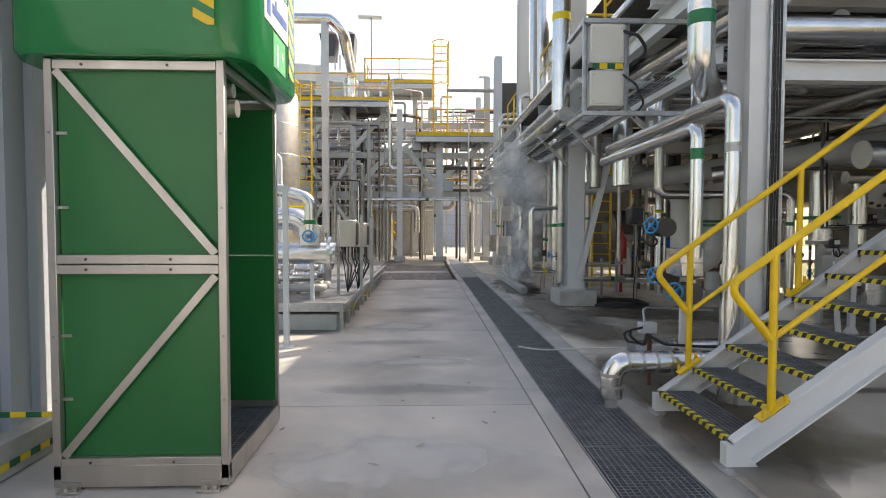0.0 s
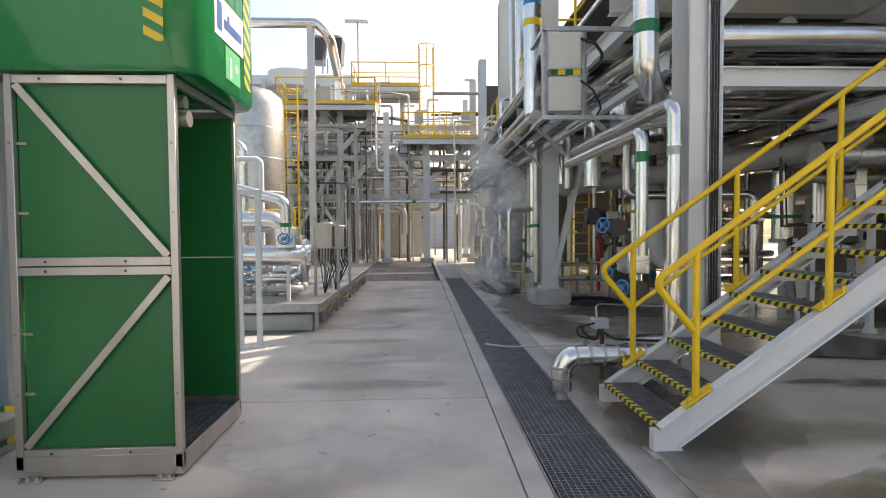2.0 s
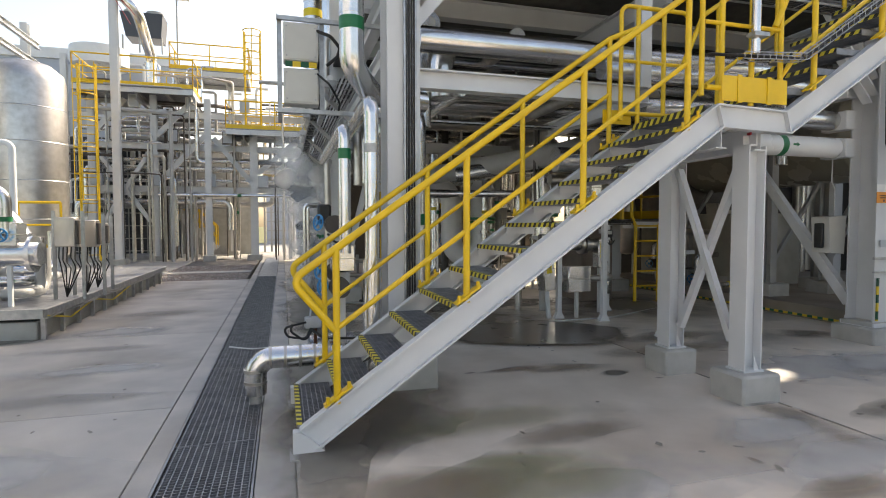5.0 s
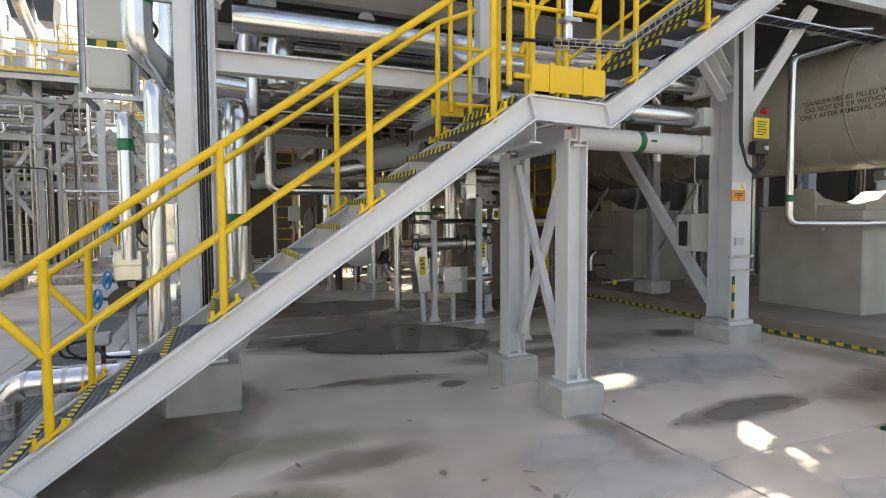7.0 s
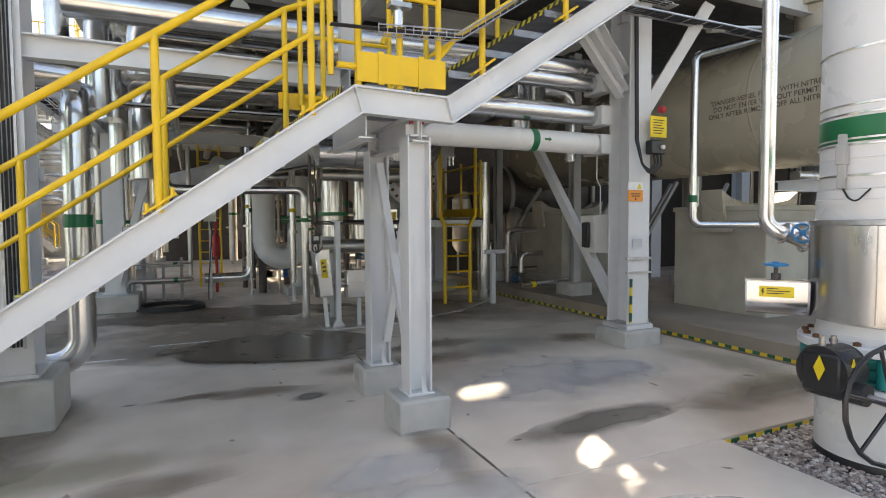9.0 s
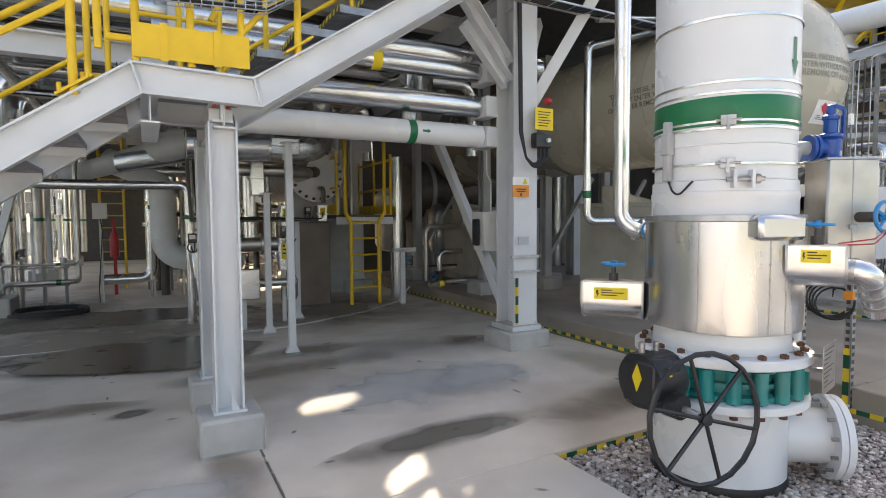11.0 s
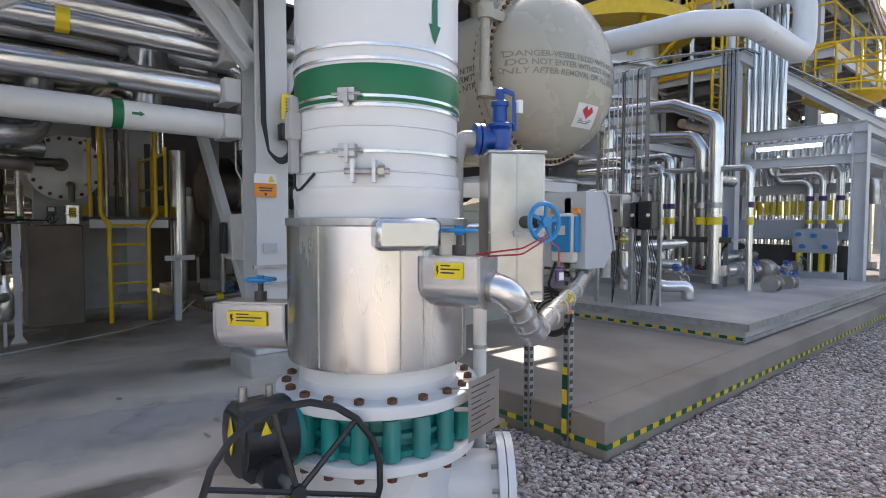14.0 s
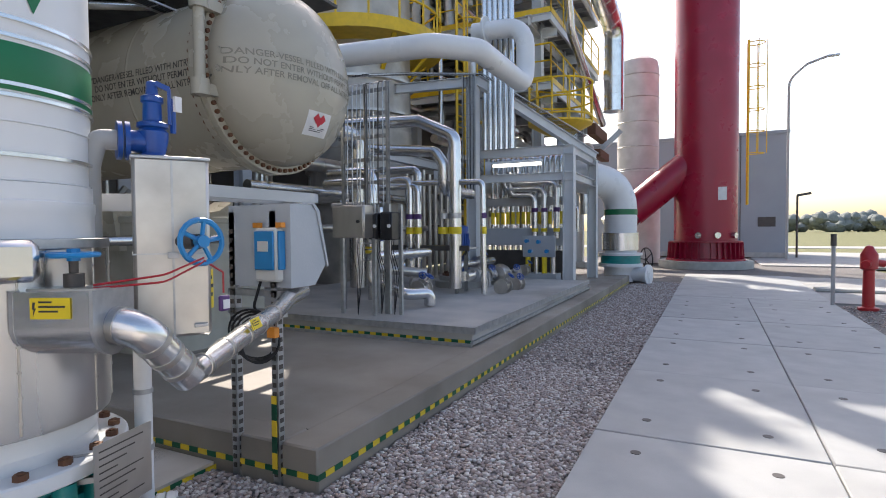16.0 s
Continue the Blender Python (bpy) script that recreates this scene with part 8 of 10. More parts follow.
for x, y, z, w, h in ((-1.28, 8.75, 1.35, 0.26, 0.42), (-1.18, 9.25, 1.32, 0.3, 0.4), (-1.25, 10.0, 1.3, 0.26, 0.36)):
    t = group_of("junction_box", (x, y, 0.4), "stainless junction box on slotted posts with hanging cables", "enclosure")
    part("housing", Geo().box(x - w / 2, y - 0.1, z - h / 2, x + w / 2, y + 0.1, z + h / 2, 0.012), BRUSHED, t)
    part("front_plate", Geo().box(x + w / 2, y - 0.08, z - h / 2.4, x + w / 2 + 0.02, y + 0.08, z + h / 2.6), DARK, t)
    for sx in (-1, 1):
        part("slotted_post", Geo().channel((x + sx * (w / 2 + 0.05), y, 0.38), (x + sx * (w / 2 + 0.05), y, z + 0.3), 0.045, 0.04, 0.004, (0, 1, 0)), GALV, t)
    for k in range(5):
        part("cable", Geo().sweep([(x - 0.1 + 0.05 * k, y, z - h / 2), (x - 0.1 + 0.05 * k, y - 0.03, z - h / 2 - 0.15 - 0.04 * (k % 3)), (x - 0.06 + 0.06 * k, y - 0.06, z - h / 2 - 0.3), (x - 0.02, y, 0.42)], 0.009, 5, 0.06), RUBBER, t)
guard("skid_guard", [(-5.5, 12.5, 0.9), (-2.6, 12.5, 0.9)], "yellow tubular guard rail on the skid", 1.0, 0.8)
tk_ = group_of("insulated_tank", (-4.83, 17, 0), "tall silver-clad upright tank with a domed top", "tank")
part("shell", Geo().lathe([(0.82, 0.6), (0.91, 0.7), (0.91, 5.2), (0.86, 5.45), (0.6, 5.68), (0.25, 5.78), (0.01, 5.8)], (-4.83, 17, 0), n=48), ALU_DULL, tk_)
for z in (1.6, 2.6, 3.6, 4.5):
    part("clad_band", Geo().lathe([(0.91, -0.015), (0.917, 0), (0.91, 0.015)], (-4.83, 17, z), n=48), GALV, tk_)
part("skirt", Geo().lathe([(0.7, 0), (0.7, 0.65)], (-4.83, 17, 0), n=32), STEEL, tk_)

# ---- structure across the far end ----
FY = 24.2


def far_column(x, y, z1, w=0.22, z0=0.0):
    t = group_of("steel_column", (x, y, z0), "grey-white steel column at the far structure", "column", "far columns")
    part("shaft", Geo().ibeam((x, y, z0 + 0.2), (x, y, z1), w, w, 0.016, (0, 1, 0)), WHITE, t)
    part("pedestal", Geo().box(x - w, y - w, z0 - 0.05, x + w, y + w, z0 + 0.2, 0.02), BLOCK, t)
    return t


for x, y, z in ((-1.18, 23.9, 6.5), (0.55, 24.2, 5.3), (-3.2, 24.2, 6.6), (-5.4, 24.2, 6.6), (-3.2, 28, 8), (-0.6, 28, 8), (2.6, 24.2, 8), (2.6, 28, 8), (-5.4, 28, 9.5), (-7.5, 24.2, 9), (-7.5, 28, 9), (-10, 24.2, 9)):
    far_column(x, y, z, 0.3 if x == 0.55 else 0.24)
far_column(-4.08, 22.4, 9.6, 0.26)
pipe("over_pipe", "silver-clad pipe across the top of the far pole", [(-9.5, 22.4, 9.75), (-3.8, 22.4, 9.75), (-3.3, 22.4, 9.2), (-3.3, 24.5, 8.2), (-3.3, 24.5, 6.8)], 0.2, ALU, n=16, bend=0.5)
solo("red_flag_strip", Geo().bar((-3.95, 22.2, 9.5), (-3.5, 22.2, 8.7), 0.14, 0.02), HYD_RED, "red marking strip on the overhead pipe", "strip")
platform(-5.7, 23.2, -1.6, 25.6, 6.72, "nsew")
platform(-0.45, 23.4, 3.3, 25.4, 5.32, "nsew")
platform(-2.9, 26, 0.3, 28.5, 8.2, "nsew")
for z in (2.9, 4.6, 5.9):
    beam("far_beam", (-5.5, 24.25, z), (2.7, 24.25, z), 0.24, 0.15)
    beam("far_beam", (-7.5, 28, z + 0.5), (2.7, 28, z + 0.5), 0.24, 0.15)
for x in (-5.4, -3.2, 0.55):
    beam("far_beam", (x, 24.2, 4.5), (x, 28, 4.5), 0.24, 0.15)
for p, q in (((-3.2, 24.1, 3.0), (-1.3, 24.1, 5.1)), ((-5.3, 24.1, 4.6), (-3.3, 24.1, 1.6)), ((-3.1, 24.1, 5.0), (-1.9, 24.1, 6.3)), ((0.45, 24.1, 3.2), (-1.0, 24.1, 5.0)), ((-5.3, 24.05, 1.2), (-3.4, 24.05, 4.4)), ((0.7, 24.1, 3.6), (2.4, 24.1, 5.1)), ((-5.2, 24.1, 5.2), (-4.2, 24.1, 6.4)), ((-3.3, 28, 3), (-0.7, 28, 6))):
    brace(p, q, 0.2, "grey-white diagonal brace of the far structure")
frn = random.Random(9)
for k in range(26):
    z = 2.2 + 4.0 * (k / 25) + frn.uniform(-0.15, 0.15)
    y = frn.uniform(24.6, 27.6)
    x0, x1 = -6.5 + frn.uniform(0, 3), 2.6 - frn.uniform(0, 3.5)
    pipe("far_pipe", "silver-clad pipe in the far structure", [(x0, y, z - frn.uniform(0.3, 1.5)), (x0, y, z), (x1, y, z), (x1, y, z + frn.choice((-1.2, 0.8)))], frn.choice((0.05, 0.07, 0.1, 0.13)), frn.choice((ALU, ALU_DULL, STEEL, PIPE_WHITE)), n=10, group="far pipes")
for k in range(14):
    x = -5.8 + 0.62 * k
    if -2.9 < x < -0.4 or x > 0.8:
        continue
    y = frn.uniform(24.4, 26)
    pipe("far_riser", "silver-clad riser in the far structure", [(x, y, 0.3), (x, y, 6.2), (x + 0.4, y, 6.2)], frn.choice((0.05, 0.07, 0.1)), frn.choice((ALU, ALU_DULL, PIPE_WHITE)), n=10, bands=[((x, y, 2.0), (0, 0, 1), 0.12, frn.choice((BAND, STICKER)))], group="far risers")
for k in range(16):
    x = -5.4 + 0.55 * k
    top = 8.0 + frn.uniform(-0.9, 1.0)
    pipe("far_riser", "slim pipe standing above the far platforms", [(x, 25.3, 6.8 if x < -1 else 5.4), (x, 25.3, top - 0.6), (x + frn.choice((-0.5, 0.5)), 25.3, top - 0.6)], frn.choice((0.04, 0.06, 0.09)), frn.choice((ALU, PIPE_WHITE, STEEL)), n=8, group="far risers")
for k in range(64):
    x, y, z = frn.choice((frn.uniform(-6.2, -1.6), frn.uniform(-4.6, -1.6), frn.uniform(0.9, 2.4))), frn.uniform(23.0, 27.5), frn.uniform(2.5, 7.4)
    if k % 2:
        g = Geo().sweep([(x, y, 0.0), (x, y, z), (x + frn.choice((-1, 1)) * frn.uniform(0.4, 1.4), y, z)], frn.choice((0.03, 0.045, 0.06)), 8, 0.1)
    else:
        g = Geo().sweep([(x - frn.uniform(0.5, 1.6), y, z), (x + frn.uniform(0.5, 1.6), y, z), (x + 1.6, y + 0.4, z), (x + 1.6, y + 0.4, 0.0)], frn.choice((0.03, 0.05, 0.08)), 8, 0.1)
    solo("far_pipe", g, frn.choice((ALU_DULL, SHADED_CLADDING, STEEL, DARK, PIPE_WHITE)), "slim pipe among the far platforms", "pipe", "far pipes")
for k in range(12):
    x, z = -5.2 + 0.68 * k, (3.0, 4.75, 6.05)[k % 3]
    t = group_of("far_box", (x, 24.05, z), "small grey cabinet on a far beam", "enclosure", "far boxes")
    part("housing", Geo().box(x - 0.2, 23.9, z + 0.0, x + 0.2, 24.1, z + 0.5, 0.01), (GREY_BOX, DARK, PALE_BOX)[k % 3], t)
    part("door", Geo().box(x - 0.17, 23.885, z + 0.03, x + 0.17, 23.899, z + 0.47), GREY_BOX, t)
solo("far_house_wall", Geo().box(-2.6, 29.0, 0, 0.35, 29.3, 5.6), BLOCK, "plain grey house wall behind the far structure", "wall", kind="structure")
for k in range(5):
    beam("far_joist", (-5.5 + 1.9 * k, 23.3, 6.35 if k < 3 else 4.95), (-5.5 + 1.9 * k, 28, 6.35 if k < 3 else 4.95), 0.2, 0.12, material=STEEL)
pipe("far_line", "long silver line crossing the alley", [(-3.0, 23.7, 2.65), (2.0, 23.7, 2.65)], 0.07, ALU, n=12, bands=[((0, 23.7, 2.65), (1, 0, 0), 0.15, BAND)])
pipe("far_line", "silver loop hanging from the far platform", [(-1.6, 24.0, 6.1), (-1.6, 24.0, 4.0), (-1.1, 24.0, 4.0)], 0.09, ALU, n=12, bend=0.2)
pipe("far_line", "silver elbow line beside the far column", [(-2.9, 23.8, 0.9), (-2.9, 23.8, 3.3), (-2.4, 23.8, 3.3), (-2.4, 23.8, 0.6)], 0.08, ALU, n=12)


def cage_ladder(x, y, z0, z1, label, w=0.5):
    t = group_of("caged_ladder", (x, y, z0), label, "ladder")
    for s in (-1, 1):
        part("stile", Geo().bar((x + s * w / 2, y, z0), (x + s * w / 2, y, z1), 0.06, 0.06), YELLOW, t)
    k = int((z1 - z0) / 0.3)
    for i in range(k):
        part("rung", Geo().cyl((x - w / 2, y, z0 + 0.2 + 0.3 * i), (x + w / 2, y, z0 + 0.2 + 0.3 * i), 0.018, n=6), YELLOW, t)
    if z1 - z0 > 3:
        for i in range(int((z1 - z0 - 2) / 0.9) + 1):
            z = z0 + 2.1 + 0.9 * i
            part("hoop", Geo().sweep([(x - w / 2, y, z), (x - w / 2 - 0.08, y - 0.35, z), (x, y - 0.7, z), (x + w / 2 + 0.08, y - 0.35, z), (x + w / 2, y, z)], 0.02, 6, 0.3), YELLOW, t)
        for dx, dy in ((-0.33, -0.35), (0, -0.68), (0.33, -0.35)):
            part("cage_bar", Geo().bar((x + dx, y + dy, z0 + 2.1), (x + dx, y + dy, z1), 0.03, 0.02), YELLOW, t)
    return t


cage_ladder(0.58, 23.9, 5.4, 9.3, "yellow caged ladder between the far platforms", 0.6)
cage_ladder(-4.75, 21.6, 0.2, 7.0, "tall yellow caged ladder beside the tank", 0.55)
# pale building, its stair and the coolers on the roof
bd = group_of("rear_building", (-1.8, 32, 0), "pale rendered rear building with a flat roof", "building")
part("wall", Geo().box(-3.2, 30, 0, -0.45, 36, 5.6, 0.03), RENDERED, bd)
part("roof", Geo().box(-3.3, 29.9, 5.6, -0.35, 36.1, 5.75), STEEL, bd)
bd2 = group_of("rear_hall", (-12, 34, 0), "long white rear hall with a flat roof", "building")
part("wall", Geo().box(-18, 30.5, 0, -3.4, 38, 9.4), CLAD, bd2)
part("roof_edge", Geo().box(-18.1, 30.4, 9.4, -3.3, 38.1, 9.9), PIPE_WHITE, bd2)
fst = group_of("rear_stair", (-2.2, 27.5, 0), "small yellow-railed stair before the pale building", "stair")
for y in (27.2, 28.0):
    part("stringer", Geo().bar((-2.9, y, 1.9), (-1.3, y, 0.35), 0.06, 0.25, (0, 0, 1)), WHITE, fst)
    part("handrail", Geo().sweep([(-3.3, y, 2.9), (-2.9, y, 2.9), (-1.3, y, 1.4), (-1.3, y, 0.4)], 0.035, 6, 0.05).sweep([(-3.3, y, 2.4), (-2.9, y, 2.4), (-1.3, y, 0.9)], 0.03, 6, 0), YELLOW, fst)
    for k in range(5):
        part("post", Geo().cyl((-2.9 + 0.4 * k, y, 1.9 - 0.38 * k), (-2.9 + 0.4 * k, y, 2.9 - 0.375 * k), 0.03, n=6), YELLOW, fst)
for k in range(8):
    part("step", Geo().box(-2.9 + 0.2 * k, 27.2, 1.75 - 0.19 * k, -2.65 + 0.2 * k, 28.0, 1.79 - 0.19 * k), GRATE, fst)
for x in (-5.3, -4.3):
    t = group_of("air_cooler", (x, 30.4, 9.9), "dark finned air cooler unit on the roof", "air cooler")
    part("coil", Geo().prism([(-0.45, 1.2), (0.45, 1.2), (0.35, 0.0), (-0.2, 0.0)], (x, 30, 10.6), (1, 0, 0), (0, 0, 1), (0, 1.2, 0)), FAN_DARK, t)
    part("fan_ring", Geo().cyl((x, 30.6, 11.8), (x, 30.6, 12.0), 0.4, n=20), STEEL, t)
    part("leg", Geo().box(x - 0.4, 30.1, 9.9, x - 0.34, 30.2, 10.7), STEEL, t)
    part("leg", Geo().box(x + 0.34, 30.1, 9.9, x + 0.4, 30.2, 10.7), STEEL, t)
rb = group_of("roof_tank", (-5.6, 29.5, 9.5), "broad white roof duct behind the platforms", "duct")
part("body", Geo().cyl((-6.3, 28.8, 8.7), (-6.3, 28.8, 9.5), 1.2, n=28), PIPE_WHITE, rb)
for x, y, h in ((-2.6, 26.2, 11.2),):
    t = group_of("lamp_post", (x, y, 6), "slim lamp post with a flat floodlight", "lamp post")
    part("pole", Geo().cyl((x, y, 0.0), (x, y, h), 0.035, n=8), STEEL, t)
    part("lamp_head", Geo().box(x - 0.6, y - 0.15, h, x + 0.5, y + 0.15, h + 0.1, 0.02), PIPE_WHITE, t)
# dark grid wall behind the left bays
gw = group_of("grid_wall", (-4.4, 26.4, 0), "dark louvred grid behind the far columns", "louvre")
part("backing", Geo().box(-11, 26.6, 0.2, -3.3, 26.65, 5.2), FAN_DARK, gw)
for k in range(32):
    part("grid_bar", Geo().box(-11 + 0.24 * k, 26.5, 0.2, -10.96 + 0.24 * k, 26.56, 5.2), STEEL, gw)
for k in range(9):
    part("grid_bar", Geo().box(-11, 26.46, 0.3 + 0.55 * k, -3.3, 26.5, 0.34 + 0.55 * k), STEEL, gw)
dr = group_of("far_scaffold", (1.3, 31, 0), "far gate frame with a ladder in the sunlit gap", "gate")
for x in (0.75, 1.1, 1.7, 2.2):
    part("upright", Geo().box(x - 0.05, 30.9, 0, x + 0.05, 31, 4.5), STEEL, dr)
for z in (0.6, 1.1, 1.6, 2.1, 2.6, 3.6, 4.4):
    part("crossbar", Geo().box(0.7, 30.88, z, 2.25, 30.93, z + 0.06), YELLOW if z in (3.6,) else STEEL, dr)
guard("guard_rail", [(0.9, 25.6, 3.6), (2.4, 25.6, 3.6)], "yellow tubular guard rail in the far gap")
solo("far_hall", Geo().box(0.5, 44, 0, 14, 52, 6), CLAD, "pale hall far behind the alley", "building")
solo("rear_sign", Geo().box(-0.2, 29.8, 2.3, 0.15, 29.82, 2.6), HYD_RED, "small red sign on the rear building", "sign")

# steel lattice and pipes on the far left
for x in (-7, -9.5, -12):
    for y in (14, 19):
        far_column(x, y, 8.4, 0.26)
for z in (3.4, 5.0, 6.4, 7.6, 8.3):
    for y in (14, 19):
        beam("side_rack_beam", (-13, y, z), (-6.2, y, z), 0.24, 0.15)
    beam("side_rack_beam", (-7, 14, z - 0.2), (-7, 24, z - 0.2), 0.2, 0.14)
for k in range(18):
    z = 2.6 + 5.6 * k / 17
    pipe("side_rack_pipe", "silver-clad pipe in the side pipe rack", [(-13, 14.6 + 0.3 * (k % 6), z), (-6.2 - 0.2 * (k % 4), 14.6 + 0.3 * (k % 6), z), (-6.2 - 0.2 * (k % 4), 14.6 + 0.3 * (k % 6), z - 0.9)], frn.choice((0.06, 0.09, 0.12)), frn.choice((ALU, ALU_DULL, STEEL)), n=10, group="side rack pipes")
brace((-7, 13.9, 5.2), (-9.4, 13.9, 8.2), 0.2)
brace((-7, 14, 3.6), (-9.4, 14, 1.0), 0.2)
for k in range(8):
    pipe("skid_riser", "silver-clad riser behind the skid", [(-3.2 - 0.5 * k, 12 + 0.4 * (k % 3), 0.4), (-3.2 - 0.5 * k, 12 + 0.4 * (k % 3), 3.0 + 0.4 * (k % 4)), (-3.9 - 0.5 * k, 12 + 0.4 * (k % 3), 3.0 + 0.4 * (k % 4))], 0.06 + 0.03 * (k % 3), ALU if k % 2 else PIPE_WHITE, n=12, seams=0.7, group="skid risers")

# ---- pump plinth and its equipment ----
def pump(x, y, z, label, turn=0):
    t = group_of("pump", (x, y, z), label, "pump")
    g = Geo().cyl((x, y, z + 0.42), (x, y, z + 0.86), 0.15, n=20)
    mt = part("motor", g, BLUE, t, "blue finned motor")
    for i in range(18):
        a = 2 * math.pi * i / 18
        part("fin", Geo().bar((x + 0.155 * math.cos(a), y + 0.155 * math.sin(a), z + 0.46), (x + 0.155 * math.cos(a), y + 0.155 * math.sin(a), z + 0.82), 0.012, 0.03, (math.cos(a), math.sin(a), 0)), BLUE, mt)
    part("fan_cover", Geo().lathe([(0.16, 0.86), (0.16, 0.95), (0.1, 0.98), (0.01, 0.98)], (x, y, z), n=20), BLUE, mt)
    part("terminal_box", Geo().box(x + 0.14, y - 0.08, z + 0.52, x + 0.3, y + 0.08, z + 0.7, 0.01), BLUE, mt)
    part("lantern", Geo().lathe([(0.16, 0.42), (0.1, 0.38), (0.09, 0.2), (0.16, 0.16), (0.2, 0.14), (0.2, 0.02), (0.12, 0)], (x, y, z), n=20), BLUE, t)
    part("base_flange", bolts(Geo().cyl((x, y, z), (x, y, z + 0.04), 0.36, n=28), (x, y, z + 0.05), (0, 0, 1), 0.31, 14, 0.018, 0.05), RUSTY, t, "round bolted base flange")
    return t


pump(16.75, 3.80, 0.62, "upright blue pump motor on a round bolted flange")
solo("sump_neck", Geo().lathe([(0.5, 0.4), (0.5, 0.52), (0.42, 0.54), (0.42, 0.62)], (16.75, 3.80, 0), n=32), BLOCK, "round sump neck on the plinth", "sump")
rr = random.Random(21)
lines = [
    ([(13.6, 4.6, 2.2), (13.6, 3.8, 2.2), (13.6, 3.8, 0.75), (13.6, 3.2, 0.60), (13.9, 3.0, 0.60), (13.9, 3.0, 0.42)], 0.085),
    ([(13.95, 4.8, 2.4), (13.95, 4.0, 2.4), (13.95, 4.0, 0.45)], 0.085),
    ([(14.3, 5.0, 1.9), (14.3, 4.2, 1.9), (14.3, 4.2, 0.9), (14.9, 3.6, 0.8)], 0.075),
    ([(12.9, 5.4, 3.2), (15.0, 5.0, 3.2), (15.0, 5.0, 0.5)], 0.16),
    ([(13.0, 6.0, 2.75), (17.0, 6.0, 2.75)], 0.14),
    ([(13.0, 5.6, 2.2), (18.5, 5.6, 2.2)], 0.09),
    ([(13.2, 3.5, 1.15), (14.8, 3.5, 1.15)], 0.07),
    ([(15.6, 3.2, 0.7), (16.6, 3.2, 0.7), (16.6, 3.2, 0.42)], 0.09),
    ([(16.2, 3.6, 0.42), (16.2, 3.6, 0.85), (18.0, 3.6, 0.85)], 0.07),
    ([(12.7, 4.9, 1.55), (17.5, 4.9, 1.55)], 0.06),
]
for pts, r in lines:
    a = pts[-2]
    pipe("plinth_pipe", "silver-clad pipe above the pump plinth", pts, r, rr.choice((ALU, ALU, ALU_DULL)), n=18, bend=r * 1.8, seams=0.5, group="plinth pipes", bands=[((pts[1][0], pts[1][1], (pts[1][2] + pts[2][2]) / 2), (0, 0, 1), 0.09, PURPLE), ((pts[1][0], pts[1][1], (pts[1][2] + pts[2][2]) / 2 - 0.25), (0, 0, 1), 0.1, STICKER)] if len(pts) > 3 and abs(pts[1][2] - pts[2][2]) > 0.5 else ())
for c, al in (((14.2, 3.3, 0.62), (1, 0, 0)), ((16.1, 3.2, 0.7), (1, 0, 0)), ((13.6, 3.8, 1.2), (0, 0, 1)), ((17.2, 3.6, 0.85), (1, 0, 0)), ((15.9, 2.6, 0.52), (1, 0, 0)), ((18.6, 3.1, 0.6), (1, 0, 0))):
    valve(c, al, (0, -0.6, 0.8), 0.075, rr.choice((ALU_DULL, ALU, STEEL)), BLUE, "flanged valve on the pump plinth", 0.06)
tb = group_of("instrument_table", (15.75, 3.4, 0.4), "light steel instrument table with a cable shelf", "stand")
for x, y in ((15.55, 3.35), (15.95, 3.35), (15.55, 5.1), (15.95, 5.1)):
    part("leg", Geo().channel((x, y, 0.4), (x, y, 1.18), 0.06, 0.05, 0.005, (1, 0, 0)), GALV, tb)
part("shelf", Geo().box(15.5, 3.1, 1.175, 16.0, 5.3, 1.205), GALV, tb)
part("shelf_lip", Geo().box(15.46, 3.06, 1.15, 15.496, 5.3, 1.24), DARK, tb)
for k in range(5):
    part("cable", Geo().sweep([(15.5 + 0.09 * k, 5.25, 1.225), (15.5 + 0.09 * k, 3.6, 1.225), (15.6, 3.2 - 0.02 * k, 1.2), (15.8 + 0.1 * k, 3.5, 0.95), (16.3, 3.7, 1.05)], 0.011, 5, 0.08), rr.choice((RUBBER, STICKER, GALV)), tb)
# cabinets on stands before the vessel
for x, y, w, h, z0, mt, lab in ((12.75, 3.52, 0.5, 0.42, 1.41, BRUSHED, "stainless control cabinet on a slotted stand"), (12.95, 3.08, 0.18, 0.36, 1.38, BLACK, "black isolator cabinet on a slotted stand"), (12.95, 3.28, 0.14, 0.34, 1.39, BLACK, "black isolator cabinet on a slotted stand")):
    t = group_of("control_cabinet", (x, y, 0.4), lab, "cabinet")
    part("housing", Geo().box(x - 0.1, y - w / 2, z0, x + 0.12, y + w / 2, z0 + h, 0.012), mt, t)
    part("door", Geo().box(x - 0.112, y - w / 2 + 0.02, z0 + 0.02, x - 0.1, y + w / 2 - 0.02, z0 + h - 0.02, 0.004), mt, t)
    part("lock", Geo().cyl((x - 0.112, y - w / 3, z0 + h / 2), (x - 0.135, y - w / 3, z0 + h / 2), 0.022, n=10), BLACK if mt is BRUSHED else PAPER, t)
    for s_ in (-1, 1):
        part("stand_post", Geo().channel((x + 0.1, y + s_ * w / 2, 0.38), (x + 0.1, y + s_ * w / 2, 1.85), 0.045, 0.045, 0.004, (0, 1, 0)), GALV, t)
    for k in range(3):
        part("cable", Geo().sweep([(x, y - w / 3 + w / 6 * k, z0), (x - 0.02, y - w / 3 + w / 6 * k, z0 - 0.15), (x + 0.06, y - 0.1 + 0.04 * k, 0.95), (x + 0.1, y, 0.4)], 0.006, 5, 0.06), rr.choice((RUBBER, RUBBER, DARK)), t)
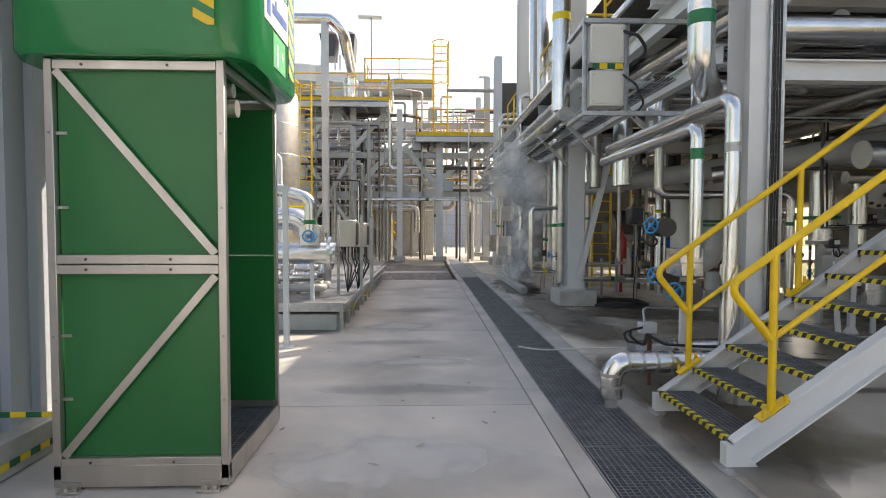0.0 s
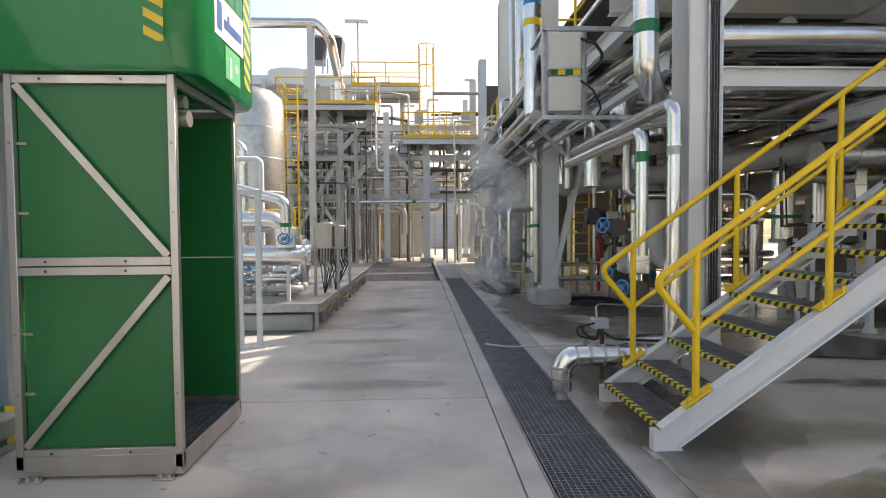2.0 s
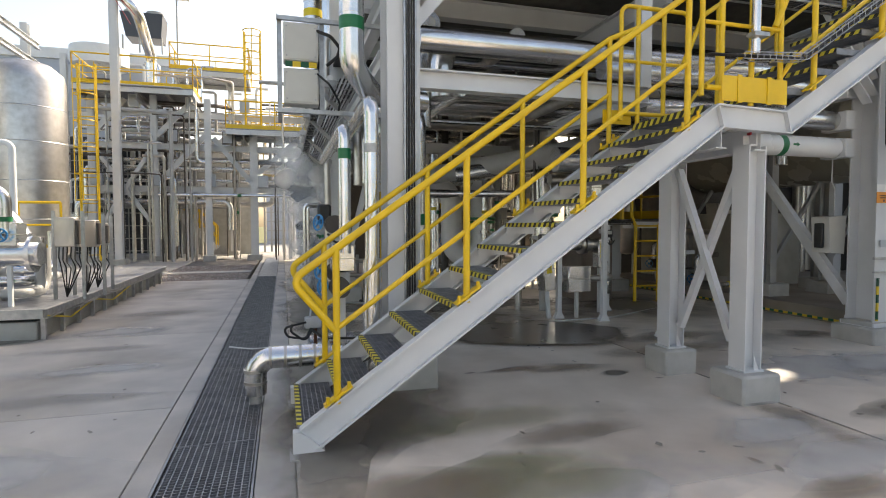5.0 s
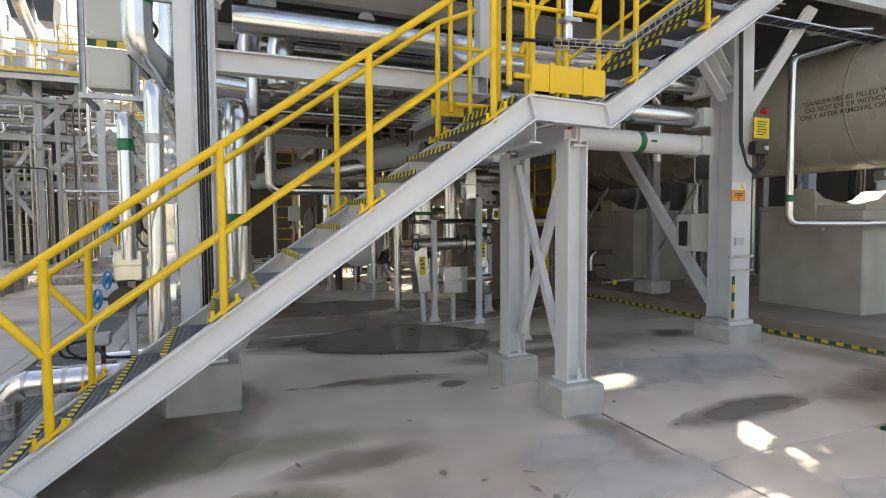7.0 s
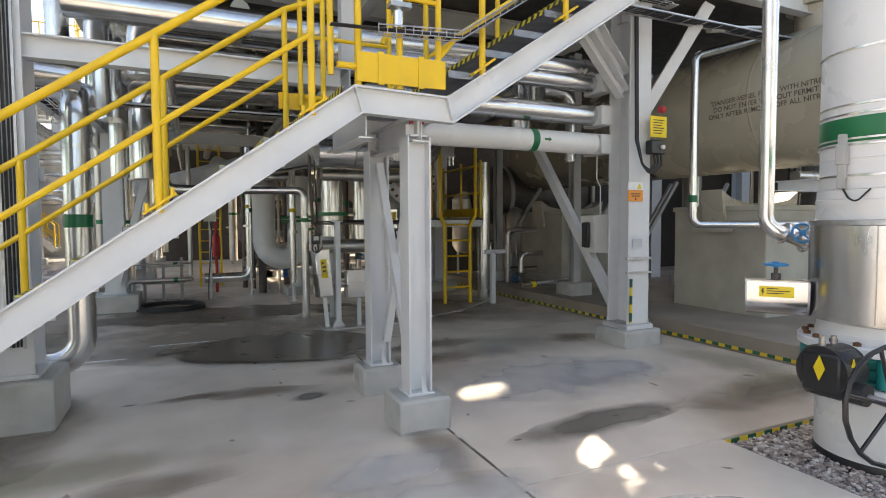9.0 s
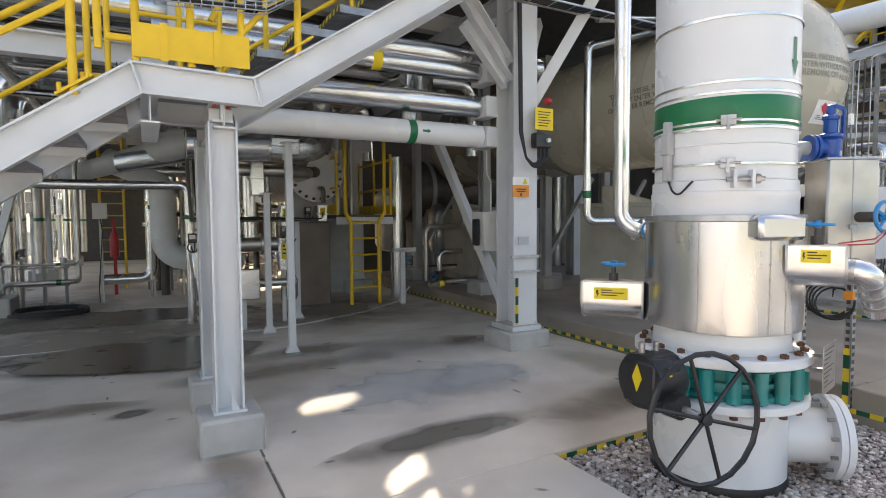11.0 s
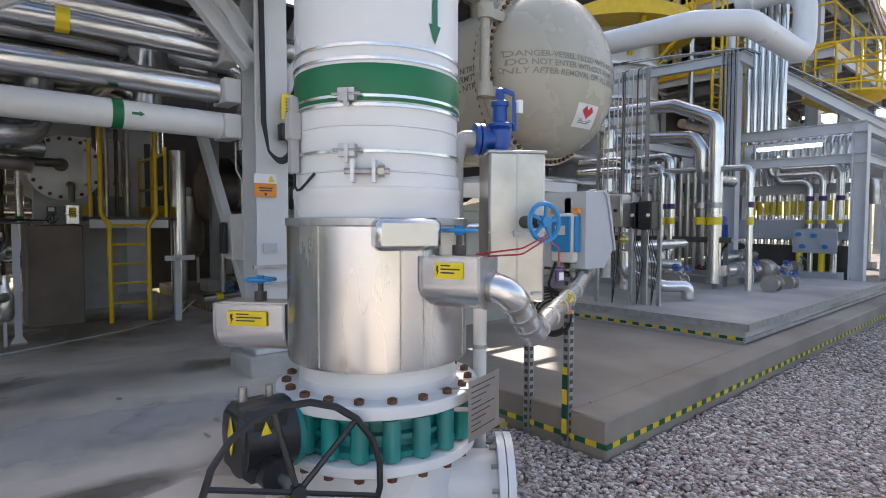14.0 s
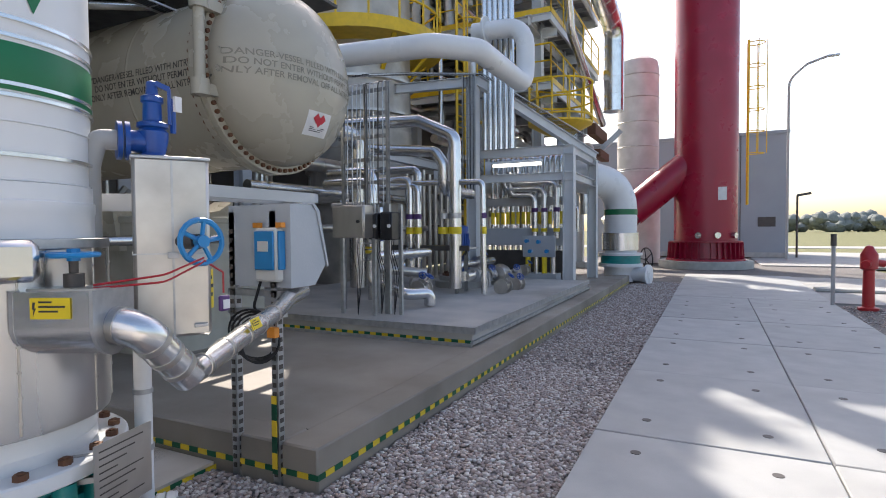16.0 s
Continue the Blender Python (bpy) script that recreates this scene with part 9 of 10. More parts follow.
ct = group_of("cable_ladder", (13.2, 3.6, 0.4), "tall upright cable ladder of galvanised slotted steel", "cable tray")
for y, z0 in ((3.27, 0.39), (3.62, 1.8), (4.0, 0.39)):
    part("side_rail", Geo().channel((13.2, y, z0), (13.2, y, 3.5), 0.05, 0.035, 0.004, (1, 0, 0)), GALV, ct)
for k in range(6):
    part("rung", Geo().bar((13.2, 3.27, 1.85 + 0.31 * k), (13.2, 4.0, 1.85 + 0.31 * k), 0.03, 0.05), GALV, ct)
for k in range(9):
    part("cable", Geo().sweep([(13.17, 3.31 + 0.07 * k, 1.75), (13.17 - 0.02 * (k % 3), 3.31 + 0.07 * k, 2.0), (13.17, 3.31 + 0.07 * k, 3.5), (13.6, 3.4 + 0.07 * k, 3.62)], 0.008 + 0.002 * (k % 2), 5, 0.1), rr.choice((GALV, GALV, DARK, ALU_DULL)), ct)
cable_tray([(13.2, 3.7, 3.62), (15.2, 4.1, 4.2), (18.55, 4.2, 5.05), (22, 2.5, 4.0)], 0.3)
cable_tray([(18.35, 4.3, 5.0), (18.35, 4.3, 2.2)], 0.3, n_cables=4)

# portal of the line bridge over the plinth
pt = group_of("line_bridge", (18.6, 4.3, 0.1), "grey-white steel portal carrying lines over the plinth", "frame")
for x, y, z0, z1 in ((18.6, 4.3, 0.4, 5.0), (19.1, 2.2, 0.1, 3.3), (22, 2.25, 0.1, 3.35), (22.2, 5.5, 0.1, 5.4)):
    part("post", Geo().ibeam((x, y, z0), (x, y, z1), 0.24, 0.24, 0.014, (0, 1, 0)), WHITE, pt)
    part("foot_plate", bolts(Geo().box(x - 0.2, y - 0.2, z0, x + 0.2, y + 0.2, z0 + 0.025), (x, y, z0 + 0.03), (0, 0, 1), 0.2, 4, 0.015, 0.05), WHITE, pt)
for p, q, h in (((18.6, 4.2, 4.92), (22.2, 2.2, 3.46), 0.24), ((18.95, 4.3, 3.28), (19.1, 2.1, 3.28), 0.2), ((18.95, 4.3, 2.7), (19.1, 2.1, 2.7), 0.18), ((19.1, 2.2, 3.30), (22.2, 2.25, 3.33), 0.2), ((19.1, 2.2, 2.72), (22.2, 2.25, 2.74), 0.18), ((18.6, 4.3, 4.9), (18.6, 7.0, 5.0), 0.22), ((15.6, 5.5, 3.1), (22.2, 5.5, 3.1), 0.2), ((18.6, 4.3, 3.2), (22.2, 5.5, 3.2), 0.16)):
    part("beam", Geo().ibeam(p, q, h, 0.16, 0.012), WHITE, pt)
part("hanger", Geo().channel((19.9, 3.6, 2.85), (19.9, 3.6, 4.35), 0.14, 0.07, 0.008), STEEL, pt)
lt = group_of("tube_lamp", (18.9, 3.2, 3.1), "long lit tube lamp below the line bridge", "lamp")
part("housing", Geo().box(18.84, 2.75, 3.02, 18.96, 3.95, 3.08, 0.01), PIPE_WHITE, lt)
part("tube", Geo().cyl((18.9, 2.78, 2.985), (18.9, 3.92, 2.985), 0.04, n=10), LAMP_GLOW, lt, "lit white tube")
pipe("bridge_line", "thick white line turning along the bridge", [(14.6, 8.0, 4.62), (15.2, 3.6, 4.62), (15.8, 3.0, 4.62), (18.45, 3.0, 4.62), (18.45, 3.0, 5.9), (18.45, 4.2, 5.95)], 0.2, PIPE_WHITE, n=24, bend=0.42, flanges=[((18.45, 3.9, 5.95), (0, 1, 0))])
pipe("outfall_bend", "very thick white bend with a green band into the gravel", [(21.0, 6.5, 3.0), (22.6, 2.6, 3.0), (23.6, 1.75, 2.75), (23.6, 1.75, 0.0)], 0.46, PIPE_WHITE, n=32, bend=0.9, bands=[((23.6, 1.75, 2.0), (0, 0, 1), 0.16, BAND)])
bv = group_of("bend_valve", (23.6, 1.75, 0), "teal flanged valve at the foot of the white bend", "valve")
part("flange", Geo().cyl((23.6, 1.75, 0.42), (23.6, 1.75, 0.52), 0.62, n=32).cyl((23.6, 1.75, 0.75), (23.6, 1.75, 0.82), 0.62, n=32), PIPE_WHITE, bv)
part("body", Geo().cyl((23.6, 1.75, 0.52), (23.6, 1.75, 0.75), 0.56, n=32), TEAL, bv)
part("handwheel", handwheel(Geo(), (24.2, 1.1, 0.6), (0.6, -0.8, 0), 0.35, 0.02, 5), BLACK, bv)
part("clad_collar", Geo().cyl((23.6, 1.75, 0.9), (23.6, 1.75, 1.4), 0.52, n=32), ALU, bv)
part("side_flange", Geo().cyl((23.6, 1.75, 0.2), (23.4, 1.0, 0.2), 0.22, n=20).cyl((23.4, 1.0, 0.2), (23.38, 0.93, 0.2), 0.3, n=20), PIPE_WHITE, bv)
# bank of tagged uprights
for k in range(15):
    y = 2.5 + 0.135 * k
    pipe("manifold_upright", "silver manifold pipe with a yellow tag", [(20.1, y, 0.95), (20.1, y, 3.3), (21.0, y, 3.3)], 0.045, ALU, n=12, group="manifold pipes", bands=[((20.1, y, 1.80), (0, 0, 1), 0.3, STICKER)])
for k, (y0, y1, zt) in enumerate(((3.8, 3.18, 2.34), (3.95, 2.95, 2.49), (3.8, 2.65, 2.63), (3.6, 2.4, 2.78))):
    pipe("manifold_bend", "silver manifold pipe bent down to the panel", [(19.75, y0, zt + 0.3), (19.75, y0, zt), (19.75, y1, zt), (19.75, y1, 1.3)], 0.075, ALU, n=14, group="manifold bends", bands=[((19.75, y1, 1.98), (0, 0, 1), 0.1, PURPLE), ((19.75, y1, 1.5), (0, 0, 1), 0.08, STICKER)])
solo("manifold_trough", Geo().box(19.9, 2.3, 1.12, 20.3, 4.8, 1.55, 0.02), GREY_BOX, "grey panelled manifold trough", "manifold")
solo("manifold_rail", Geo().box(19.98, 2.3, 2.1, 20.04, 4.8, 2.3), STEEL, "grey steel rail across the manifold pipes", "rail")
solo("manifold_skirt", Geo().box(20.0, 2.3, 0.1, 20.2, 4.8, 1.0), DARK, "dark skirt below the manifold trough", "manifold")
mp = group_of("valve_panel", (19.5, 3.0, 0.4), "grey panel with four small blue valves", "panel")
part("board", Geo().box(19.48, 2.62, 0.86, 19.54, 3.40, 1.36, 0.01), GREY_BOX, mp)
for y, z in ((2.8, 1.0), (3.0, 1.22), (3.2, 1.0), (3.28, 1.24)):
    part("knob", Geo().cyl((19.48, y, z), (19.36, y, z), 0.045, n=10), WHEEL_BLUE, mp)
for k in range(4):
    part("tail_pipe", Geo().cyl((19.52, 2.68 + 0.2 * k, 0.40), (19.52, 2.68 + 0.2 * k, 0.86), 0.06, n=12), STICKER if k % 2 else ALU, mp)
part("foot_block", Geo().box(19.3, 2.55, 0.3, 19.75, 3.4, 0.48), GREY_BOX, mp)
# clad lines before the process column
X = 15.5
for pts, r in (([(X, 5.6, 3.52), (X, 4.04, 3.45), (X, 3.33, 3.12), (X, 3.33, 0.5)], 0.11), ([(X, 5.4, 3.05), (X, 3.7, 2.88), (X, 3.55, 2.66), (X, 3.55, 2.2), (X + 1.2, 3.55, 2.2)], 0.10),
               ([(X, 5.2, 2.42), (X, 4.22, 2.42), (X, 4.22, 1.2), (X, 4.44, 0.87), (X, 4.05, 0.70), (X, 4.05, 0.42)], 0.075), ([(X, 5.0, 2.3), (X, 4.06, 2.3), (X, 4.06, 1.0)], 0.065),
               ([(X, 5.2, 2.37), (X, 2.82, 2.32), (X, 2.80, 0.42)], 0.05), ([(X - 0.4, 5.4, 2.0), (X - 0.4, 4.6, 2.0), (X - 0.4, 4.6, 0.42)], 0.09), ([(X + 0.8, 5.6, 2.7), (X + 0.8, 4.5, 2.7), (X + 0.8, 4.5, 0.42)], 0.08)):
    zb = (pts[1][2] + pts[2][2]) / 2 if abs(pts[1][2] - pts[2][2]) > 0.6 else 1.8
    q = pts[2]
    pipe("column_line", "silver-clad line before the process column", pts, r, ALU, n=18, bend=r * 1.7, seams=0.5, group="column lines", bands=[((q[0], q[1], 1.75), (0, 0, 1), 0.09, PURPLE if r < 0.08 else GALV), ((q[0], q[1], 1.5), (0, 0, 1), 0.12, STICKER)] if q[2] > 2.2 or q[2] < 1.6 else ())
for k in range(9):
    pipe("instrument_line", "slim upright instrument pipe before the column", [(17.3, 4.2 + 0.14 * k, 0.5), (17.3, 4.2 + 0.14 * k, 2.6 + 0.1 * (k % 3))], 0.04, ALU_DULL, n=10, group="instrument lines")
for c, al in (((15.5, 4.22, 0.95), (0, 0, 1)), ((14.9, 3.7, 0.62), (0, 1, 0)), ((17.0, 3.3, 0.62), (1, 0, 0)), ((17.6, 3.0, 0.6), (0, 1, 0)), ((16.6, 2.6, 0.5), (1, 0, 0))):
    valve(c, al, (-0.6, -0.5, 0.6), 0.08, rr.choice((ALU, ALU_DULL)), BLUE, "flanged valve beside the pump", 0.06)
solo("pump_casing", Geo().lathe([(0.001, -0.2), (0.16, -0.18), (0.2, 0), (0.16, 0.18), (0.001, 0.2)], (17.4, 3.2, 0.62), (1, 0, 0), 24).box(17.25, 3.05, 0.4, 17.55, 3.35, 0.5), ALU_DULL, "round silver pump casing on the plinth", "pump")
for k in range(6):
    pipe("bridge_riser", "bundle of slim silver risers behind the bridge", [(18.9, 4.12 - 0.13 * k, 3.36), (18.9, 4.12 - 0.13 * k, 9.5)], 0.065, ALU, n=12, group="bridge risers")

# ---- columns and steel tower behind ----
cx, cy = 18.9, 7.6
cl_ = group_of("process_column", (cx, cy, 0), "wide process column clad in patched dull metal", "column")
part("shell", Geo().lathe([(1.3, 0.1), (1.3, 3.5), (1.33, 3.52), (1.33, 4.0), (1.3, 4.02), (1.3, 13)], (cx, cy, 0), n=48), COLUMN_CLAD, cl_)
for z in (2.2, 3.0, 4.4, 5.2):
    part("ring", Geo().lathe([(1.3, -0.04), (1.42, -0.03), (1.42, 0.03), (1.3, 0.04)], (cx, cy, z), n=48), ALU_DULL, cl_)
pl = group_of("ring_platform", (cx, cy, 6), "round yellow-edged platform on the process column", "platform")
part("deck", Geo().lathe([(1.32, 0), (2.1, 0), (2.1, 0.06), (1.32, 0.06)], (cx, cy, 6.15), n=40), GRATE, pl)
part("edge", Geo().lathe([(2.1, -0.1), (2.13, -0.1), (2.13, 0.2), (2.1, 0.2)], (cx, cy, 6.15), n=40), YELLOW, pl)
for dz in (0.65, 1.15):
    part("rail", Geo().ring((cx, cy, 6.2 + dz), (0, 0, 1), 2.1, 0.03, 40, 6), YELLOW, pl)
for k in range(18):
    a = 2 * math.pi * k / 18
    part("post", Geo().cyl((cx + 2.1 * math.cos(a), cy + 2.1 * math.sin(a), 6.2), (cx + 2.1 * math.cos(a), cy + 2.1 * math.sin(a), 7.35), 0.028, n=6), YELLOW, pl)
for k in range(8):
    a = 2 * math.pi * (k + 0.3) / 8
    part("bracket", Geo().bar((cx + 1.3 * math.cos(a), cy + 1.3 * math.sin(a), 5.4), (cx + 2.0 * math.cos(a), cy + 2.0 * math.sin(a), 6.1), 0.1, 0.05), YELLOW, pl)
pl2 = group_of("basket_platform", (22.4, 3.2, 4.4), "small round yellow basket platform", "platform")
part("deck", Geo().lathe([(0.01, -0.35), (0.35, -0.3), (0.9, 0.0), (0.9, 0.05), (0.01, 0.05)], (22.6, 3.28, 4.5), n=28), YELLOW, pl2)
for dz in (0.2, 0.65, 1.15):
    part("rail", Geo().ring((22.6, 3.28, 4.5 + dz), (0, 0, 1), 0.9, 0.03, 28, 6), YELLOW, pl2)
for k in range(12):
    a = 2 * math.pi * k / 12
    part("post", Geo().cyl((22.6 + 0.9 * math.cos(a), 3.28 + 0.9 * math.sin(a), 4.5), (22.6 + 0.9 * math.cos(a), 3.28 + 0.9 * math.sin(a), 5.65), 0.025, n=6), YELLOW, pl2)
SATIN = mat("satin_column_cladding", (0.70, 0.69, 0.67), (0.58, 0.57, 0.55), 0.72, 0.25, scale=2, bump=0.06, fine=6, stain=0.25, dirt=(0.4, 0.37, 0.33))
sv = group_of("clad_column", (33.5, 2.42, 0), "tall silver-clad column with a domed top", "column")
part("shell", Geo().lathe([(0.97, 0), (0.97, 4.1), (0.9, 4.15), (0.9, 8.7), (0.82, 9.05), (0.45, 9.32), (0.01, 9.4)], (33.5, 2.42, 0), n=48), SATIN, sv)
for z in (2.2, 3.0, 4.2, 5.2, 6.3, 7.4, 8.4):
    part("band", Geo().lathe([(0.9, -0.03), (0.925 if z > 4.1 else 0.99, 0), (0.9, 0.03)], (33.5, 2.42, z), n=48), ALU_DULL, sv)
# steel tower with floors
for x in (23.5, 26.5, 29.5):
    for y in (4.2, 8.5):
        far_column(x, y, 15, 0.3)
for z in (5.6, 7.6, 9.8, 12.2):
    for y in (4.2, 8.5):
        beam("tower_beam", (22.5, y, z), (30.5, y, z), 0.3, 0.18)
    for x in (23.5, 26.5, 29.5):
        beam("tower_beam", (x, 3.6, z - 0.1), (x, 9, z - 0.1), 0.28, 0.16)
    platform(22.8, 3.6, 30.2, 9.0, z + 0.25, "sw")
for p, q in (((23.5, 4.1, 0.3), (26.5, 4.1, 5.4)), ((26.5, 4.1, 5.8), (29.5, 4.1, 9.7)), ((26.6, 4.1, 9.9), (23.6, 4.1, 12.2)), ((29.5, 3.6, 4.5), (29.5, 2.6, 5.4))):
    brace(p, q, 0.2)
pipe("tower_line", "silver-clad line sloping along the tower floors", [(22.9, 3.3, 10.6), (24.0, 3.3, 7.6), (29.5, 3.3, 5.7)], 0.14, ALU, n=16)
pipe("tower_line", "thick silver duct on the tower", [(24, 5, 9.9), (27.0, 3.2, 10.6), (30.2, 3.0, 9.7), (30.2, 3.0, 6.3)], 0.42, ALU, n=24, bend=0.8, seams=0.7)
solo("tower_hatch", Geo().box(27.5, 3.2, 5.0, 30.0, 3.5, 5.4).box(28.5, 3.2, 4.3, 30.4, 3.5, 4.6), RUSTY, "rust-red steel channel on the tower edge", "channel")
for k, (x, y, z) in enumerate(((24.6, 6.4, 5.9), (27.6, 6.2, 5.9), (25.2, 6.6, 8.1), (28.4, 6.0, 8.1), (26.4, 6.4, 10.3))):
    t = group_of("tower_drum", (x, y, z), "dull clad drum standing on a tower floor", "vessel", "tower drums")
    part("shell", Geo().lathe([(0.01, 0), (0.5, 0.05), (0.6, 0.2), (0.6, 1.3), (0.45, 1.5), (0.01, 1.58)], (x, y, z), n=28), ALU_DULL if k % 2 else COLUMN_CLAD, t)
    part("ring", Geo().lathe([(0.6, -0.04), (0.65, -0.03), (0.65, 0.03), (0.6, 0.04)], (x, y, z + 0.9), n=28), STEEL, t)
# added sheet whose dark colour gives the tower its shaded depth
solo("tower_back", Geo().box(22.8, 8.9, 0.2, 30.2, 9.0, 15), DARK, "plain dark sheet added for gloom at the back of the steel tower", "wall", kind="structure")
trn = random.Random(33)
for k in range(110):
    x, y = trn.uniform(20.5, 29.5), trn.uniform(4.5, 9)
    z = trn.uniform(1.5, 11.5)
    if trn.random() < 0.55:
        pts = [(x, y, z - 1.5), (x, y, z + 1), (x + trn.uniform(0.6, 2.5), y, z + 1)]
    else:
        pts = [(x - 1.5, y, z), (x + 1.5, y, z), (x + 1.5, y - 0.8, z), (x + 1.5, y - 0.8, z - 1.0)]
    if (x - cx) ** 2 + (y - cy) ** 2 < 5:
        continue
    pipe("tower_pipe", "silver-clad pipe among the tower steel", pts, trn.choice((0.07, 0.1, 0.13, 0.18)), trn.choice((ALU, ALU, ALU_DULL, STEEL)), n=12, seams=0.9, group="tower pipes")
for k in range(14):
    x, y = 13 + 0.7 * k, 9.6 + 0.5 * (k % 3)
    pipe("back_riser", "silver-clad riser behind the vessel", [(x, y, 0.3), (x, y, 6 + (k % 4)), (x + 0.8, y, 6 + (k % 4))], 0.09 + 0.04 * (k % 3), ALU if k % 2 else ALU_DULL, n=12, seams=1.0, group="back risers")
for x in (13.3, 16.2):
    far_column(x, 9.0, 11, 0.28)
for z in (4.4, 6.4, 8.6):
    beam("back_beam", (9.3, 9.0, z), (22.5, 9.0, z), 0.3, 0.18)
cage_ladder(20.6, 5.5, 0.5, 9.5, "yellow caged ladder on the process column", 0.5)
# added backdrop, dark in place of the shade between the tower posts
solo("wall_back", Geo().box(13, 10.9, 0, 32, 11.1, 9.5), DARK, "dark backdrop added behind the tower to close bright gaps", "wall", kind="structure")

# ---- red stack ----
SX, SY = 31.5, -0.40
rs = group_of("red_stack", (SX, SY, 0), "tall crimson painted steel stack with a slanted side inlet", "stack")
part("plinth", Geo().lathe([(1.75, 0), (1.75, 0.28), (1.7, 0.3)], (SX, SY, -0.05), n=40), BLOCK, rs, "round concrete plinth")
part("skirt", Geo().lathe([(1.48, 0.25), (1.48, 0.32), (1.28, 0.34), (1.22, 0.95), (1.35, 0.97), (1.35, 1.02), (1.18, 1.03)], (SX, SY, 0), n=48), RED, rs)
for k in range(36):
    a = 2 * math.pi * k / 36
    part("gusset", Geo().bar((SX + 1.3 * math.cos(a), SY + 1.3 * math.sin(a), 0.3), (SX + 1.26 * math.cos(a), SY + 1.26 * math.sin(a), 0.97), 0.02, 0.24, (math.cos(a), math.sin(a), 0)), RED, rs)
part("shaft", Geo().lathe([(1.17, 1.0), (1.17, 30)], (SX, SY, 0), n=64), RED, rs)
part("side_inlet", Geo().cyl((SX - 0.3, SY + 0.6, 4.1), (SX - 1.0, SY + 2.75, 2.2), 0.62, n=36), RED, rs)
part("inlet_collar", Geo().cyl((SX - 1.0, SY + 2.75, 2.2), (SX - 1.25, SY + 3.5, 1.5), 0.60, n=36), ALU, rs, "silver joint collar")
part("notice", Geo().box(SX - 1.1, SY - 0.75, 2.6, SX - 1.08, SY - 0.45, 3.1), PAPER, rs)
for a in (200, 170, 235):
    p = Vector((SX + 1.19 * math.cos(radians(a)), SY + 1.19 * math.sin(radians(a)), 1.25))
    part("port", Geo().cyl(p, p + Vector((math.cos(radians(a)), math.sin(radians(a)), 0)) * 0.15, 0.12, n=12), ALU, rs)
cage_ladder(33.0, -1.95, 2.5, 9.2, "yellow caged ladder behind the red stack", 0.5)
gb = group_of("grey_building", (45, -4, 0), "plain grey sheet building beyond the stack", "building")
part("wall", Geo().box(40, -4.15, 0, 46, 6, 6.4, 0.02), GREY_SHEET, gb)
part("roof_edge", Geo().box(39.95, -4.2, 6.4, 46.1, 6.05, 6.55), GREY_SHEET, gb)
part("plinth", Geo().box(39.96, -4.18, 0, 46, 6, 0.25), BLOCK, gb)
part("vent", Geo().box(39.97, -3.6, 1.6, 39.99, -2.8, 2.1), DARK, gb)
part("panel_joint", Geo().box(39.98, -2.0, 0.3, 39.995, -1.96, 6.4).box(39.98, 0.5, 0.3, 39.995, 0.54, 6.4), DARK, gb)
lpst = group_of("street_lamp", (38, -3.9, 0), "curved steel street lamp beside the grey building", "street lamp")
part("pole", Geo().sweep([(38, -3.9, 0), (38, -3.9, 8.6), (38, -4.6, 9.25), (38, -5.4, 9.5)], 0.06, 10, 0.8), STEEL, lpst)
part("lamp_head", Geo().box(37.9, -5.9, 9.46, 38.1, -5.3, 9.56, 0.03), GALV, lpst)
hy = group_of("fire_hydrant", (19.6, -3.3, 0), "red fire hydrant in the gravel beside the walk", "hydrant")
part("barrel", Geo().lathe([(0.17, 0), (0.17, 0.05), (0.1, 0.07), (0.09, 0.75), (0.14, 0.78), (0.14, 1.05), (0.1, 1.12), (0.06, 1.2), (0.01, 1.22)], (19.6, -3.3, -0.05), n=20), HYD_RED, hy)
part("outlet", Geo().cyl((19.6, -3.3, 0.86), (19.35, -3.2, 0.82), 0.07, n=12).cyl((19.6, -3.3, 0.86), (19.75, -3.55, 0.82), 0.07, n=12), HYD_RED, hy)
bo = group_of("bollard", (19.8, -2.78, 0), "slim grey marker post beside the walk", "post")
part("tube", Geo().cyl((19.8, -2.78, -0.05), (19.8, -2.78, 1.35), 0.035, n=10), STEEL, bo)
part("cap", Geo().cyl((19.8, -2.78, 1.15), (19.8, -2.78, 1.38), 0.05, n=10), DARK, bo)
bo2 = group_of("short_lamp_post", (40.5, -4.6, 0), "short dark lamp post beside the road", "post")
part("tube", Geo().cyl((40.5, -4.6, -0.05), (40.5, -4.6, 3.2), 0.05, n=8), DARK, bo2)
part("head", Geo().bar((40.5, -4.6, 3.2), (40.5, -5.2, 3.3), 0.15, 0.12), DARK, bo2)
solo("raised_strip", Geo().box(22.5, -7, -0.02, 23.0, -2.9, 0.06, 0.02), BLOCK, "low concrete kerb across the road", "kerb", kind="structure")
# distant belt of trees, with the haze mixed into the leaf colour
tg = Geo()
trr = random.Random(5)
for k in range(260):
    a = radians(trr.uniform(-75, 8))
    d = trr.uniform(240, 300)
    x, y = 40 + d * math.cos(a), d * math.sin(a)
    s = trr.uniform(2.5, 5.5)
    for j in range(4):
        px, py, pz = x + trr.uniform(-3, 3), y + trr.uniform(-4, 4), s * trr.uniform(0.4, 1.3)
        rr_ = s * trr.uniform(0.4, 0.7)
        tg.lathe([(0.01, -rr_), (rr_ * 0.8, -rr_ * 0.5), (rr_, 0), (rr_ * 0.7, rr_ * 0.6), (0.01, rr_)], (px, py, pz), (trr.uniform(-0.3, 0.3), trr.uniform(-0.3, 0.3), 1), 7)
solo("far_tree_belt", tg, FOLIAGE, "belt of trees on the horizon, its colour paled for haze", "woods", kind="stuff")
